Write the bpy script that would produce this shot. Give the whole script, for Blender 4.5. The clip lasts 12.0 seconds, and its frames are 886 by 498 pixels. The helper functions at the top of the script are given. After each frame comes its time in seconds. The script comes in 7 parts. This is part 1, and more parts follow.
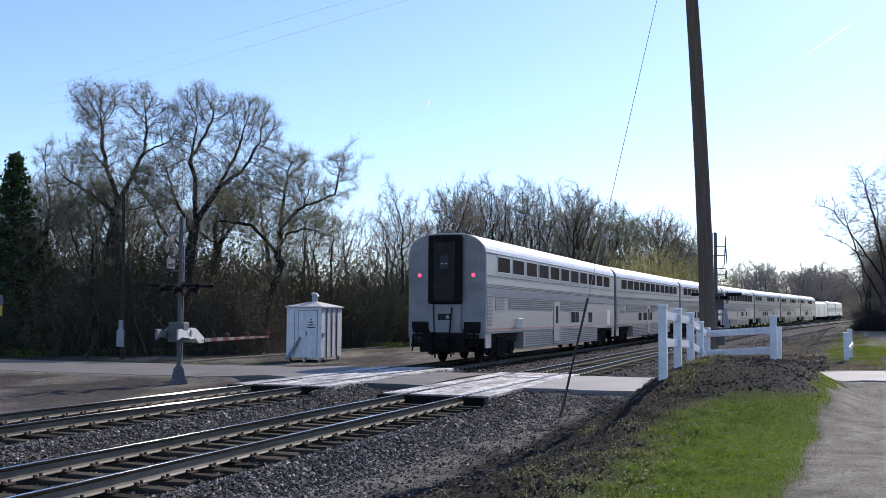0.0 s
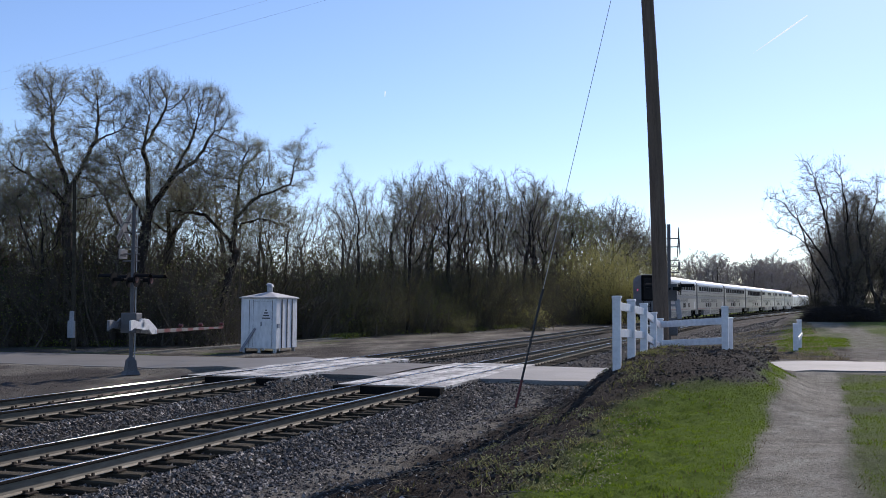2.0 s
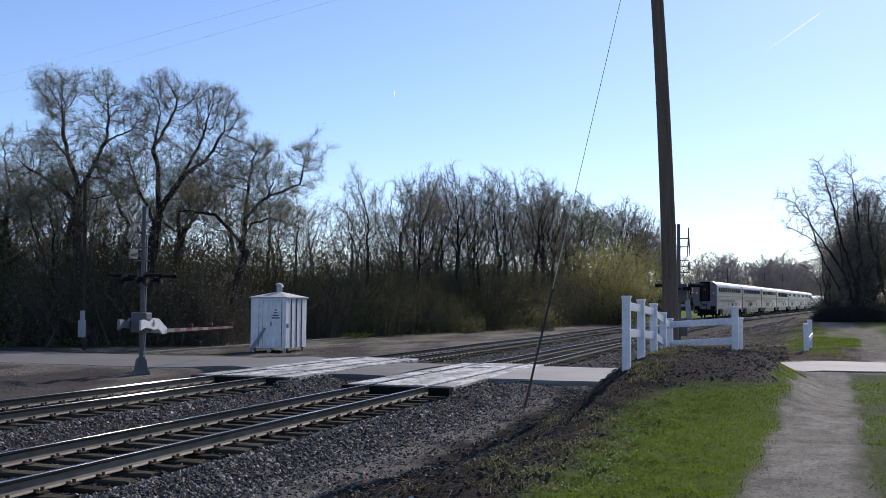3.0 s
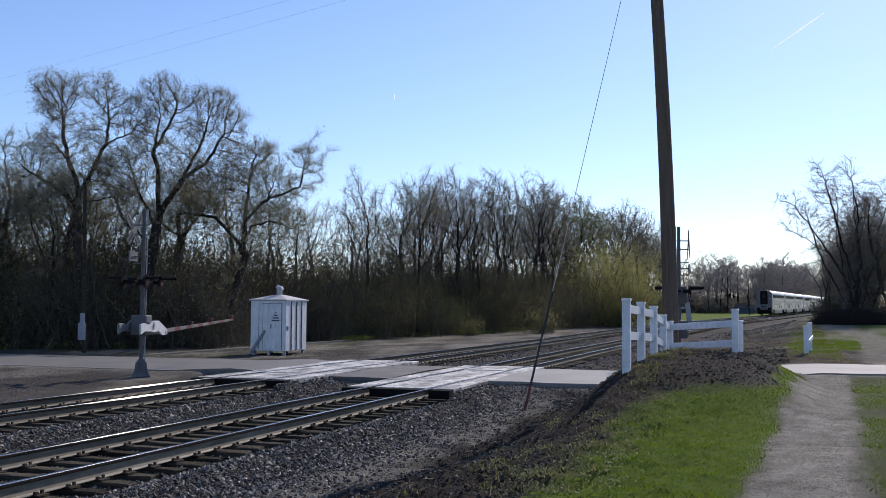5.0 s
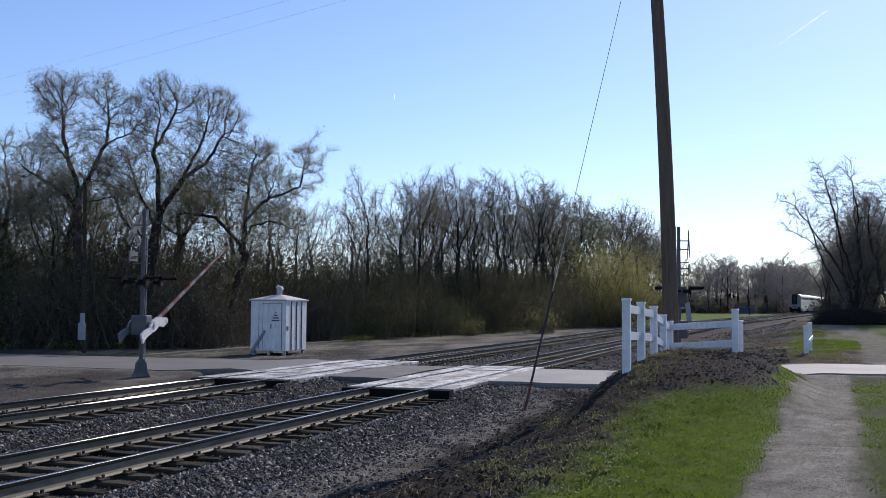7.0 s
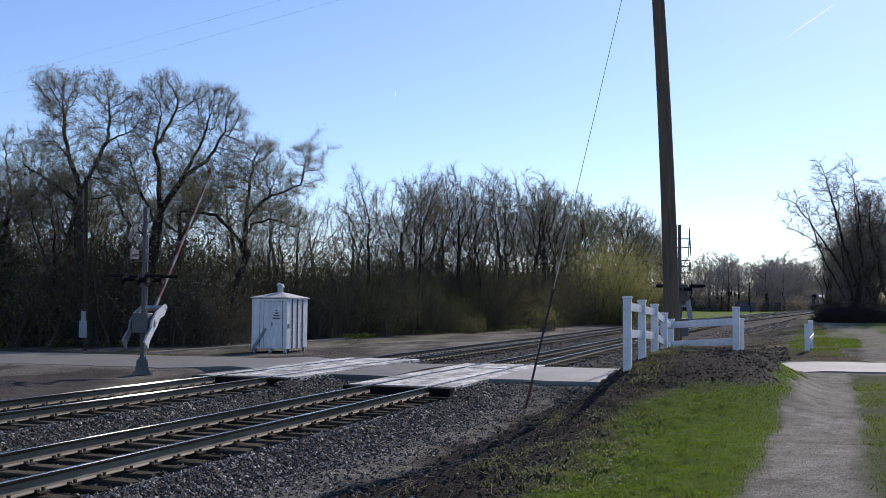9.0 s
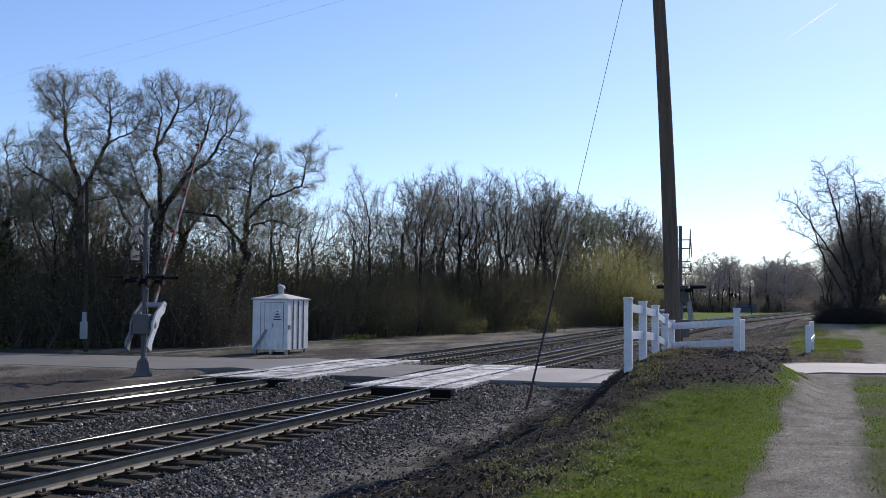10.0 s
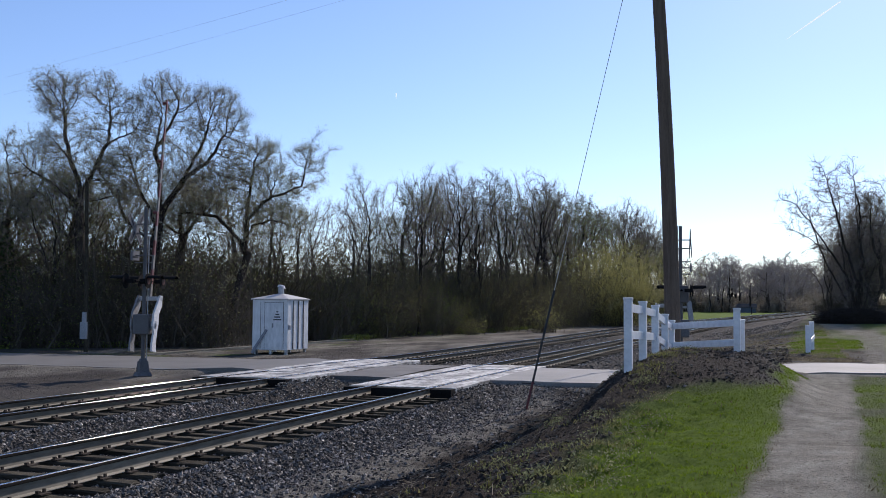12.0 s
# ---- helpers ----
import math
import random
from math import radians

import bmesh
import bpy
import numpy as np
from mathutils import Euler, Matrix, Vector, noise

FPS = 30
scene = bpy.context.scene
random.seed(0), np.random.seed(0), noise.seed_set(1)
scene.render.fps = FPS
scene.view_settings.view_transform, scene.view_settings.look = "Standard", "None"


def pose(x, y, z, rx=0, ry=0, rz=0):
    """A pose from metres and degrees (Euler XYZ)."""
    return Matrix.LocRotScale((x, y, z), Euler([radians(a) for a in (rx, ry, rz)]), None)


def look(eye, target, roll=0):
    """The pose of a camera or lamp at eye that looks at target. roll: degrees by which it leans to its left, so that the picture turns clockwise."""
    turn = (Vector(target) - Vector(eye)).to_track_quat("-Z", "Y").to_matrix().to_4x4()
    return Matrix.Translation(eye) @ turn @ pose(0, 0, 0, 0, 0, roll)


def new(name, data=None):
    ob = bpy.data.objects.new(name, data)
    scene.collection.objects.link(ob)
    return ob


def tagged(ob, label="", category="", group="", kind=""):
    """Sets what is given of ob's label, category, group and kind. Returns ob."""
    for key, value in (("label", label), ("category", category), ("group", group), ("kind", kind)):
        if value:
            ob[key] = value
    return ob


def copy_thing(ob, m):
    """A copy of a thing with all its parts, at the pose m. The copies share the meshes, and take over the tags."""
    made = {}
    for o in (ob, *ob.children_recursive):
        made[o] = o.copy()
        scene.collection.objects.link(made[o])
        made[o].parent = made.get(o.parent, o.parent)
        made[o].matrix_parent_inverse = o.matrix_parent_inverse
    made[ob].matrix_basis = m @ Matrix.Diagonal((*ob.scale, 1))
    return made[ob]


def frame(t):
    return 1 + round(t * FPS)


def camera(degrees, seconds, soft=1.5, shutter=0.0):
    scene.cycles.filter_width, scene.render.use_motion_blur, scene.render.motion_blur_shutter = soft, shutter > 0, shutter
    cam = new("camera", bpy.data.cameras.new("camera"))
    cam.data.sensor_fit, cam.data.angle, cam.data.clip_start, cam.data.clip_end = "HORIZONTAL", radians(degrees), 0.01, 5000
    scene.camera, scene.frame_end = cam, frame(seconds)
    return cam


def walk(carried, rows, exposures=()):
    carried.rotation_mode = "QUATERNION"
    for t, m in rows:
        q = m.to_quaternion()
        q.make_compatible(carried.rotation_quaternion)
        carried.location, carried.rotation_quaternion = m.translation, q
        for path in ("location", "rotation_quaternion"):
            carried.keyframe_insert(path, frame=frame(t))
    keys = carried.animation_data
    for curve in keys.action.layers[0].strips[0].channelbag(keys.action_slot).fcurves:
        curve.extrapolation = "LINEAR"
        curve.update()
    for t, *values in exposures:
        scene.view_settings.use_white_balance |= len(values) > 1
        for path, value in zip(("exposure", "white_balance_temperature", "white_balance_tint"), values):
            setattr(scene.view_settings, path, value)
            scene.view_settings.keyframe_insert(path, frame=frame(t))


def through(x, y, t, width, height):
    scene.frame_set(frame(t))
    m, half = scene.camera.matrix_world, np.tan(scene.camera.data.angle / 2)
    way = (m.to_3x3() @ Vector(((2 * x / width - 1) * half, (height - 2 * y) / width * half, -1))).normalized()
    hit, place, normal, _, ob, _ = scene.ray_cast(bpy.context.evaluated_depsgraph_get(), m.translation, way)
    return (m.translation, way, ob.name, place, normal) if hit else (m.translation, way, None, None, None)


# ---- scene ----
# Axes: +y runs along the railway away from the camera, +x to its right, z = 0 is the top of the rails.
cam = camera(47.2, 12.0, soft=0.75)
EYE = (0.0, 0.0, 1.868)
VIEW = [  # seconds, yaw, pitch, roll
    (0.0, 20.091, 3.724, -0.30), (0.1, 18.57, 3.742, -0.30), (0.2, 17.03, 3.760, -0.30), (0.3, 16.653, 3.620, -0.30),
    (0.4, 16.591, 3.557, -0.32), (0.5, 16.776, 3.383, -0.34), (0.6, 16.836, 3.204, -0.32), (0.7, 16.893, 2.150, -0.30),
    (0.8, 16.909, 2.246, -0.29), (0.9, 17.033, 2.309, -0.28), (1.0, 17.150, 2.378, -0.27), (1.1, 17.170, 2.436, -0.29),
    (1.2, 17.235, 2.690, -0.30), (1.3, 17.251, 2.754, -0.30), (1.4, 17.268, 3.080, -0.31), (1.5, 17.286, 3.109, -0.325),
    (1.7, 17.300, 3.136, -0.32), (2.0, 17.603, 3.218, -0.321), (2.5, 17.990, 3.414, -0.32), (3.0, 18.129, 3.209, -0.368),
    (5.0, 18.130, 3.354, -0.365), (5.5, 18.130, 3.354, -0.365), (6.0, 18.130, 3.354, -0.365), (6.5, 18.130, 3.354, -0.365),
    (7.0, 18.130, 3.354, -0.365), (9.0, 18.181, 3.234, -0.38), (9.5, 18.224, 3.208, -0.365), (10.0, 18.224, 3.297, -0.372),
    (10.5, 18.224, 3.305, -0.362), (11.0, 18.224, 3.353, -0.364), (11.5, 18.219, 3.256, -0.361), (12.0, 18.224, 3.305, -0.362)]
walk(cam, [(t, pose(*EYE, 90 + pitch, roll, yaw)) for t, yaw, pitch, roll in VIEW],
     exposures=[(0.0, 0.38, 6175, 20), (0.5, 0.22, 6175, 20), (1.5, 0.02, 6175, 20), (12.0, 0.02, 6175, 20)])

# ---- sky and sun ----
SUN_TURN, SUN_HIGH = 11.0, 33.4   # degrees from +y towards +x, and above the horizon
world = bpy.data.worlds.new("world")
scene.world = world
world.use_nodes = True
wn = world.node_tree.nodes
sky = wn.new("ShaderNodeTexSky")
sky.sky_type, sky.sun_disc = "NISHITA", False
sky.sun_elevation, sky.sun_rotation = radians(SUN_HIGH), radians(SUN_TURN)
sky.air_density, sky.dust_density, sky.ozone_density = 0.97, 0.22, 4.3
wn["Background"].inputs["Strength"].default_value = 0.138
world.node_tree.links.new(sky.outputs["Color"], wn["Background"].inputs["Color"])
sun_data = bpy.data.lights.new("sun", "SUN")
sun_data.energy, sun_data.angle, sun_data.color = 4.4, radians(0.5), (1.0, 0.92, 0.77)
sun = new("sun", sun_data)
_e, _a = radians(SUN_HIGH), radians(SUN_TURN)
sun.matrix_world = look((60 * math.sin(_a) * math.cos(_e), 60 * math.cos(_a) * math.cos(_e), 60 * math.sin(_e)), (0, 0, 0))


# ---- materials ----
def nodes_of(name):
    m = bpy.data.materials.new(name)
    m.use_nodes = True
    return m, m.node_tree.nodes, m.node_tree.links, m.node_tree.nodes["Principled BSDF"]


def noise_node(n, l, coord, scale, detail=4, rough=0.6):
    t = n.new("ShaderNodeTexNoise")
    t.inputs["Scale"].default_value, t.inputs["Detail"].default_value, t.inputs["Roughness"].default_value = scale, detail, rough
    l.new(coord, t.inputs["Vector"])
    return t.outputs["Fac"]


def ramp(n, l, fac, stops):
    r = n.new("ShaderNodeValToRGB")
    e = r.color_ramp.elements
    while len(e) < len(stops):
        e.new(0.5)
    for el, (at, c) in zip(e, stops):
        el.position, el.color = at, (*c, 1)
    l.new(fac, r.inputs["Fac"])
    return r.outputs["Color"]


def mix(n, l, fac, a, b, how="MIX"):
    m = n.new("ShaderNodeMix")
    m.data_type, m.blend_type = "RGBA", how
    for socket, value in ((m.inputs["Factor"], fac), (m.inputs[6], a), (m.inputs[7], b)):
        if isinstance(value, bpy.types.NodeSocket):
            l.new(value, socket)
        else:
            socket.default_value = value if isinstance(value, (int, float)) else (*value, 1)
    return m.outputs[2]


def surface(name, dark, light, rough=0.7, metal=0.0, coarse=1.5, fine=25.0, bump=0.15, depth=0.01, vary=0.15, stretch=(1, 1, 1), spec=0.5):
    """A worn surface: patches at one scale, grain at another, a little relief."""
    m, n, l, b = nodes_of(name)
    tc = n.new("ShaderNodeTexCoord")
    mp = n.new("ShaderNodeMapping")
    mp.inputs["Scale"].default_value = stretch
    l.new(tc.outputs["Object"], mp.inputs["Vector"])
    big = noise_node(n, l, mp.outputs["Vector"], coarse)
    small = noise_node(n, l, mp.outputs["Vector"], fine, 6)
    c = ramp(n, l, big, [(0.3, dark), (0.7, light)])
    c = mix(n, l, 0.35, c, ramp(n, l, small, [(0.3, [v * 0.55 for v in dark]), (0.72, [min(1, v * 1.25) for v in light])]))
    info = n.new("ShaderNodeObjectInfo")
    hv = n.new("ShaderNodeHueSaturation")
    mr = n.new("ShaderNodeMapRange")
    mr.inputs["To Min"].default_value, mr.inputs["To Max"].default_value = 1 - vary, 1 + vary
    l.new(info.outputs["Random"], mr.inputs["Value"])
    l.new(mr.outputs["Result"], hv.inputs["Value"])
    l.new(c, hv.inputs["Color"])
    l.new(hv.outputs["Color"], b.inputs["Base Color"])
    rr = n.new("ShaderNodeMapRange")
    rr.inputs["To Min"].default_value, rr.inputs["To Max"].default_value = max(0.02, rough - 0.1), min(1, rough + 0.12)
    l.new(small, rr.inputs["Value"])
    l.new(rr.outputs["Result"], b.inputs["Roughness"])
    b.inputs["Metallic"].default_value = metal
    b.inputs["Specular IOR Level"].default_value = spec
    bp = n.new("ShaderNodeBump")
    bp.inputs["Strength"].default_value, bp.inputs["Distance"].default_value = bump, depth
    l.new(small, bp.inputs["Height"])
    l.new(bp.outputs["Normal"], b.inputs["Normal"])
    return m


def glow(name, colour, strength):
    m, n, l, b = nodes_of(name)
    b.inputs["Base Color"].default_value = (*colour, 1)
    b.inputs["Emission Color"].default_value, b.inputs["Emission Strength"].default_value = (*colour, 1), strength
    return m


def foliage(name, dark, light, through=0.35):
    m, n, l, b = nodes_of(name)
    geo = n.new("ShaderNodeNewGeometry")
    c = ramp(n, l, geo.outputs["Random Per Island"], [(0.1, dark), (0.9, light)])
    l.new(c, b.inputs["Base Color"])
    b.inputs["Roughness"].default_value = 0.7
    b.inputs["Specular IOR Level"].default_value = 0.06
    tr = n.new("ShaderNodeBsdfTranslucent")
    l.new(c, tr.inputs["Color"])
    ms = n.new("ShaderNodeMixShader")
    ms.inputs["Fac"].default_value = through
    l.new(b.outputs["BSDF"], ms.inputs[1])
    l.new(tr.outputs["BSDF"], ms.inputs[2])
    l.new(ms.outputs["Shader"], n["Material Output"].inputs["Surface"])
    return m


RAIL_EDGE = surface("rail_edge_polish", (0.06, 0.06, 0.061), (0.09, 0.09, 0.091), rough=0.06, metal=1.0, bump=0.0, vary=0.0)
STEEL_HEAD = surface("rail_head_steel", (0.48, 0.48, 0.49), (0.64, 0.64, 0.65), rough=0.15, metal=1.0, bump=0.02, stretch=(1, 0.05, 1))
RAIL_FOOT = surface("dusty_rail_foot", (0.19, 0.172, 0.135), (0.37, 0.335, 0.27), rough=0.85, fine=20, spec=0.1, stretch=(1, 0.4, 1))
RAIL_WEB = surface("dusty_rail_web", (0.085, 0.078, 0.062), (0.23, 0.21, 0.168), rough=0.85, coarse=1.1, fine=12, spec=0.08, stretch=(1, 0.3, 2))
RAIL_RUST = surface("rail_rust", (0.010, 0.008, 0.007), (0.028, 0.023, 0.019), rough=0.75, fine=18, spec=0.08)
PLATE_RUST = surface("plate_rust", (0.035, 0.027, 0.021), (0.10, 0.082, 0.066), rough=0.85, fine=18, spec=0.08)
TIE_WOOD = surface("tie_timber", (0.030, 0.026, 0.019), (0.095, 0.083, 0.062), rough=0.92, coarse=2, fine=14, bump=0.9, depth=0.03, vary=0.4, stretch=(0.4, 4, 4), spec=0.05)
ASPHALT = surface("old_asphalt", (0.14, 0.134, 0.122), (0.22, 0.21, 0.192), rough=0.6, coarse=0.5, fine=30, bump=0.25, spec=0.3)
DIRTY_ASPHALT = surface("dirty_asphalt", (0.06, 0.057, 0.052), (0.16, 0.152, 0.14), rough=0.7, coarse=0.9, fine=22, bump=0.35, spec=0.25)
PALE_ROAD = surface("pale_worn_road", (0.18, 0.175, 0.165), (0.28, 0.27, 0.253), rough=0.75, coarse=0.6, fine=24, bump=0.25, spec=0.3)
VINYL = surface("white_vinyl", (0.70, 0.70, 0.72), (0.82, 0.82, 0.83), rough=0.45, coarse=1.2, fine=8, bump=0.03, vary=0.03)
WHITE_PAINT = surface("white_painted_steel", (0.60, 0.61, 0.62), (0.76, 0.76, 0.76), rough=0.5, coarse=1.4, fine=7, bump=0.05, stretch=(1, 1, 0.4), vary=0.05)
SEAM = surface("dark_seam", (0.05, 0.05, 0.055), (0.10, 0.10, 0.10), rough=0.8)
POLE_WOOD = surface("weathered_pole_wood", (0.085, 0.06, 0.045), (0.17, 0.13, 0.10), rough=0.9, coarse=2.5, fine=24, bump=0.5, depth=0.02, stretch=(6, 6, 0.4), spec=0.1)
GALV = surface("galvanised_steel", (0.30, 0.31, 0.32), (0.46, 0.47, 0.48), rough=0.5, metal=0.6, fine=15, bump=0.05)
BLACK = surface("black_paint", (0.012, 0.012, 0.013), (0.03, 0.03, 0.03), rough=0.6, bump=0.03)
MATTE_BLACK = surface("matte_black_iron", (0.008, 0.008, 0.009), (0.02, 0.02, 0.021), rough=0.95, bump=0.03, spec=0.04)
LENS_RED = surface("dull_red_lens", (0.035, 0.008, 0.008), (0.06, 0.014, 0.013), rough=0.5, bump=0.0, spec=0.2)
RED_PAINT = surface("red_reflective", (0.11, 0.026, 0.024), (0.18, 0.04, 0.036), rough=0.45)
DULL_WHITE = surface("dull_white_paint", (0.24, 0.24, 0.24), (0.38, 0.38, 0.37), rough=0.6, fine=9)
MAST = surface("dark_mast_paint", (0.07, 0.07, 0.075), (0.13, 0.13, 0.135), rough=0.6)
# Far bark is paler than near bark: distance haze is put into its colour.
FAR_HAZE_TWIG = surface("hazed_far_twig", (0.28, 0.245, 0.25), (0.40, 0.355, 0.355), rough=1.0, bump=0.0, vary=0.2, spec=0.08)
GREY_PAINT = surface("grey_painted_steel", (0.22, 0.23, 0.25), (0.33, 0.34, 0.36), rough=0.55, bump=0.05)
STAINLESS = surface("stainless_steel", (0.36, 0.345, 0.328), (0.46, 0.442, 0.42), rough=0.45, metal=0.6, coarse=0.6, fine=9, bump=0.03, stretch=(1, 0.25, 3), vary=0.06)
ROOF_STEEL = surface("roof_steel", (0.47, 0.475, 0.49), (0.60, 0.60, 0.61), rough=0.4, metal=0.35, coarse=0.5, fine=6, bump=0.03, vary=0.05)
CAR_END = surface("grey_car_end", (0.19, 0.186, 0.19), (0.25, 0.245, 0.248), rough=0.55, coarse=0.8, fine=1.6, bump=0.0, vary=0.05)
BAND = surface("grey_blue_band", (0.15, 0.155, 0.185), (0.21, 0.215, 0.25), rough=0.4)
PINK_LINE = surface("faded_red_line", (0.30, 0.15, 0.135), (0.38, 0.20, 0.18), rough=0.5)
DARK_GLASS = surface("dark_glass", (0.045, 0.041, 0.039), (0.075, 0.068, 0.064), rough=0.6, bump=0.0, spec=0.0)
UNDER = surface("dirty_underframe", (0.018, 0.017, 0.016), (0.045, 0.042, 0.04), rough=0.85, fine=12, spec=0.1)
TAIL_RED = glow("tail_lamp_red", (1.0, 0.06, 0.12), 2.0)
BARK = surface("bark", (0.026, 0.022, 0.020), (0.075, 0.063, 0.056), rough=0.95, coarse=2, fine=14, bump=0.6, depth=0.03, stretch=(3, 3, 0.5), vary=0.3, spec=0.08)
TWIG = surface("twig", (0.19, 0.155, 0.135), (0.33, 0.275, 0.24), rough=0.95, bump=0.0, vary=0.3, spec=0.08)
HAZE_TWIG = surface("old_tree_twig", (0.15, 0.12, 0.10), (0.28, 0.23, 0.195), rough=0.95, bump=0.0, vary=0.2, spec=0.08)
BUD = foliage("spring_bud_leaves", (0.175, 0.150, 0.10), (0.28, 0.275, 0.14), 0.5)
HAZE_BUD = foliage("old_tree_buds", (0.21, 0.205, 0.14), (0.34, 0.36, 0.22), 0.6)
GREEN_BUD = foliage("young_green_leaves", (0.10, 0.14, 0.035), (0.24, 0.27, 0.07), 0.5)
YELLOW_BUD = foliage("yellow_green_leaves", (0.27, 0.26, 0.095), (0.36, 0.345, 0.135), 0.5)
# Far buds are greyed and lightened the same way, to stand for haze.
FAR_HAZE_LEAF = foliage("hazed_far_leaves", (0.20, 0.175, 0.15), (0.31, 0.28, 0.21))
SHRUB_LEAF = foliage("brush_leaves", (0.06, 0.065, 0.03), (0.115, 0.12, 0.053), 0.28)
GREEN_BRUSH = foliage("green_brush_leaves", (0.05, 0.075, 0.02), (0.13, 0.165, 0.05), 0.45)
DEAD_LEAF = foliage("dead_leaves", (0.03, 0.022, 0.016), (0.075, 0.052, 0.035), 0.15)
HOUSE_WALL = surface("faded_blue_boards", (0.09, 0.11, 0.14), (0.14, 0.165, 0.20), rough=0.9, spec=0.1)
HOUSE_ROOF = surface("weathered_slate", (0.035, 0.045, 0.06), (0.065, 0.08, 0.10), rough=1.0, bump=0.0, spec=0.03)
NEEDLE = foliage("spruce_needles", (0.022, 0.042, 0.018), (0.065, 0.105, 0.040), 0.25)
BLADE = foliage("grass_blades", (0.078, 0.125, 0.009), (0.14, 0.205, 0.016), 0.62)
DRY_BLADE = foliage("dry_grass_blades", (0.07, 0.055, 0.03), (0.18, 0.15, 0.08), 0.3)


# ---- building helpers ----
def finish(name, bm, material, smooth=False):
    me = bpy.data.meshes.new(name)
    bm.normal_update()
    bm.to_mesh(me)
    bm.free()
    me.materials.append(material)
    if smooth:
        me.shade_smooth()
    return me


def part(name, bm, material, parent=None, label="", smooth=False):
    ob = new(name, finish(name, bm, material, smooth))
    ob.parent = parent
    return tagged(ob, label) if label else ob


def sweep(points, radii, k=5):
    """One round bar through all the points."""
    ring = np.stack([np.cos(np.arange(k) * 2 * np.pi / k), np.zeros(k), np.sin(np.arange(k) * 2 * np.pi / k)], -1)
    v = (np.array(points)[:, None] + ring[None] * np.array(radii)[:, None, None]).reshape(-1, 3)
    f = np.array([(i * k + j, i * k + (j + 1) % k, (i + 1) * k + (j + 1) % k, (i + 1) * k + j) for i in range(len(points) - 1) for j in range(k)])
    return v, f


def thing(name, m, label, category, group="", kind=""):
    ob = new(name)
    ob.empty_display_size = 0.2
    ob.matrix_basis = m
    return tagged(ob, label, category, group, kind)


def box(bm, x0, y0, z0, x1, y1, z1, bevel=0.0, turn=None):
    v = bmesh.ops.create_cube(bm, size=1.0)["verts"]
    m = Matrix.Translation(((x0 + x1) / 2, (y0 + y1) / 2, (z0 + z1) / 2)) @ Matrix.Diagonal((x1 - x0, y1 - y0, z1 - z0, 1))
    bmesh.ops.transform(bm, matrix=(turn @ m) if turn else m, verts=v)
    if bevel:
        e = list({e for q in v for e in q.link_edges})
        bmesh.ops.bevel(bm, geom=e, offset=bevel, segments=2, affect="EDGES", profile=0.6)
    return bm


def rod(bm, p0, p1, r0, r1=None, n=10):
    """A closed round bar from p0 to p1."""
    p0, p1 = Vector(p0), Vector(p1)
    r1 = r0 if r1 is None else r1
    d = p1 - p0
    made = bmesh.ops.create_cone(bm, cap_ends=True, segments=n, radius1=r0, radius2=max(r1, 1e-4), depth=d.length)["verts"]
    bmesh.ops.transform(bm, matrix=Matrix.Translation((p0 + p1) / 2) @ d.to_track_quat("Z", "Y").to_matrix().to_4x4(), verts=made)
    return bm


def mesh_from(name, verts, faces, materials, smooth=False, index=None):
    """A mesh from numpy arrays: verts (n, 3), faces (m, k)."""
    me = bpy.data.meshes.new(name)
    faces = np.ascontiguousarray(faces, dtype=np.int32)
    k = faces.shape[1]
    me.vertices.add(len(verts))
    me.vertices.foreach_set("co", np.ascontiguousarray(verts, dtype=np.float32).ravel())
    me.loops.add(faces.size)
    me.loops.foreach_set("vertex_index", faces.ravel())
    me.polygons.add(len(faces))
    me.polygons.foreach_set("loop_start", np.arange(0, faces.size, k, dtype=np.int32))
    me.polygons.foreach_set("use_smooth", np.full(len(faces), smooth, dtype=bool))
    for m in materials:
        me.materials.append(m)
    if index is not None:
        me.polygons.foreach_set("material_index", np.asarray(index, dtype=np.int32))
    me.update(calc_edges=True)
    me.validate()
    return me


# ---- the lie of the land ----
XA, XB = -13.05, -8.485          # centre lines of the far and the near track
LIFT = {XA: 0.055, XB: 0.0}      # the far track lies a little higher
BEND, BEND_FROM, BEND_TO = 0.0009, 44.0, 154.0
GAUGE = 1.505


def bend(s):
    """How far the tracks have swung to the right after s metres."""
    s = np.asarray(s, dtype=float)
    a = np.clip(s - BEND_FROM, 0, BEND_TO - BEND_FROM)
    return BEND * a * a / 2 + BEND * (BEND_TO - BEND_FROM) * np.maximum(0, s - BEND_TO)


def rise(s):
    """How far the land has climbed after s metres."""
    s = np.asarray(s, dtype=float)
    return 0.0055 * np.maximum(0, np.minimum(s, 400) - 60) ** 1.0


def step(a, b, v):
    u = np.clip((v - a) / (b - a), 0, 1)
    return u * u * (3 - 2 * u)


ROAD_HALF = 2.9


def road_half(x):
    return ROAD_HALF + 0.5 * step(-14.5, -18, x) - 0.5 * step(-1.5, 1.5, x)


def road_mid(x):
    return 28.6 + 3.9 * step(-11.5, -19.5, x) + 1.4 * step(-1.5, 1.5, x) + 0.02 * (-24 - np.minimum(x, -24))


def on_road(x, y):
    return 1 - step(road_half(x) - 0.1, road_half(x) + 1.2 + 1.4 * step(-8, -6.5, x) * (1 - step(-3, -2, x)), np.abs(y - road_mid(x)))


def mound(x, y):
    """The bank of earth under the white fence: 1 on its flat top, 0 off it."""
    return np.exp(-(((x + 1.45) / 1.85) ** 4) - ((y - 21.7) / 5.2) ** 4)


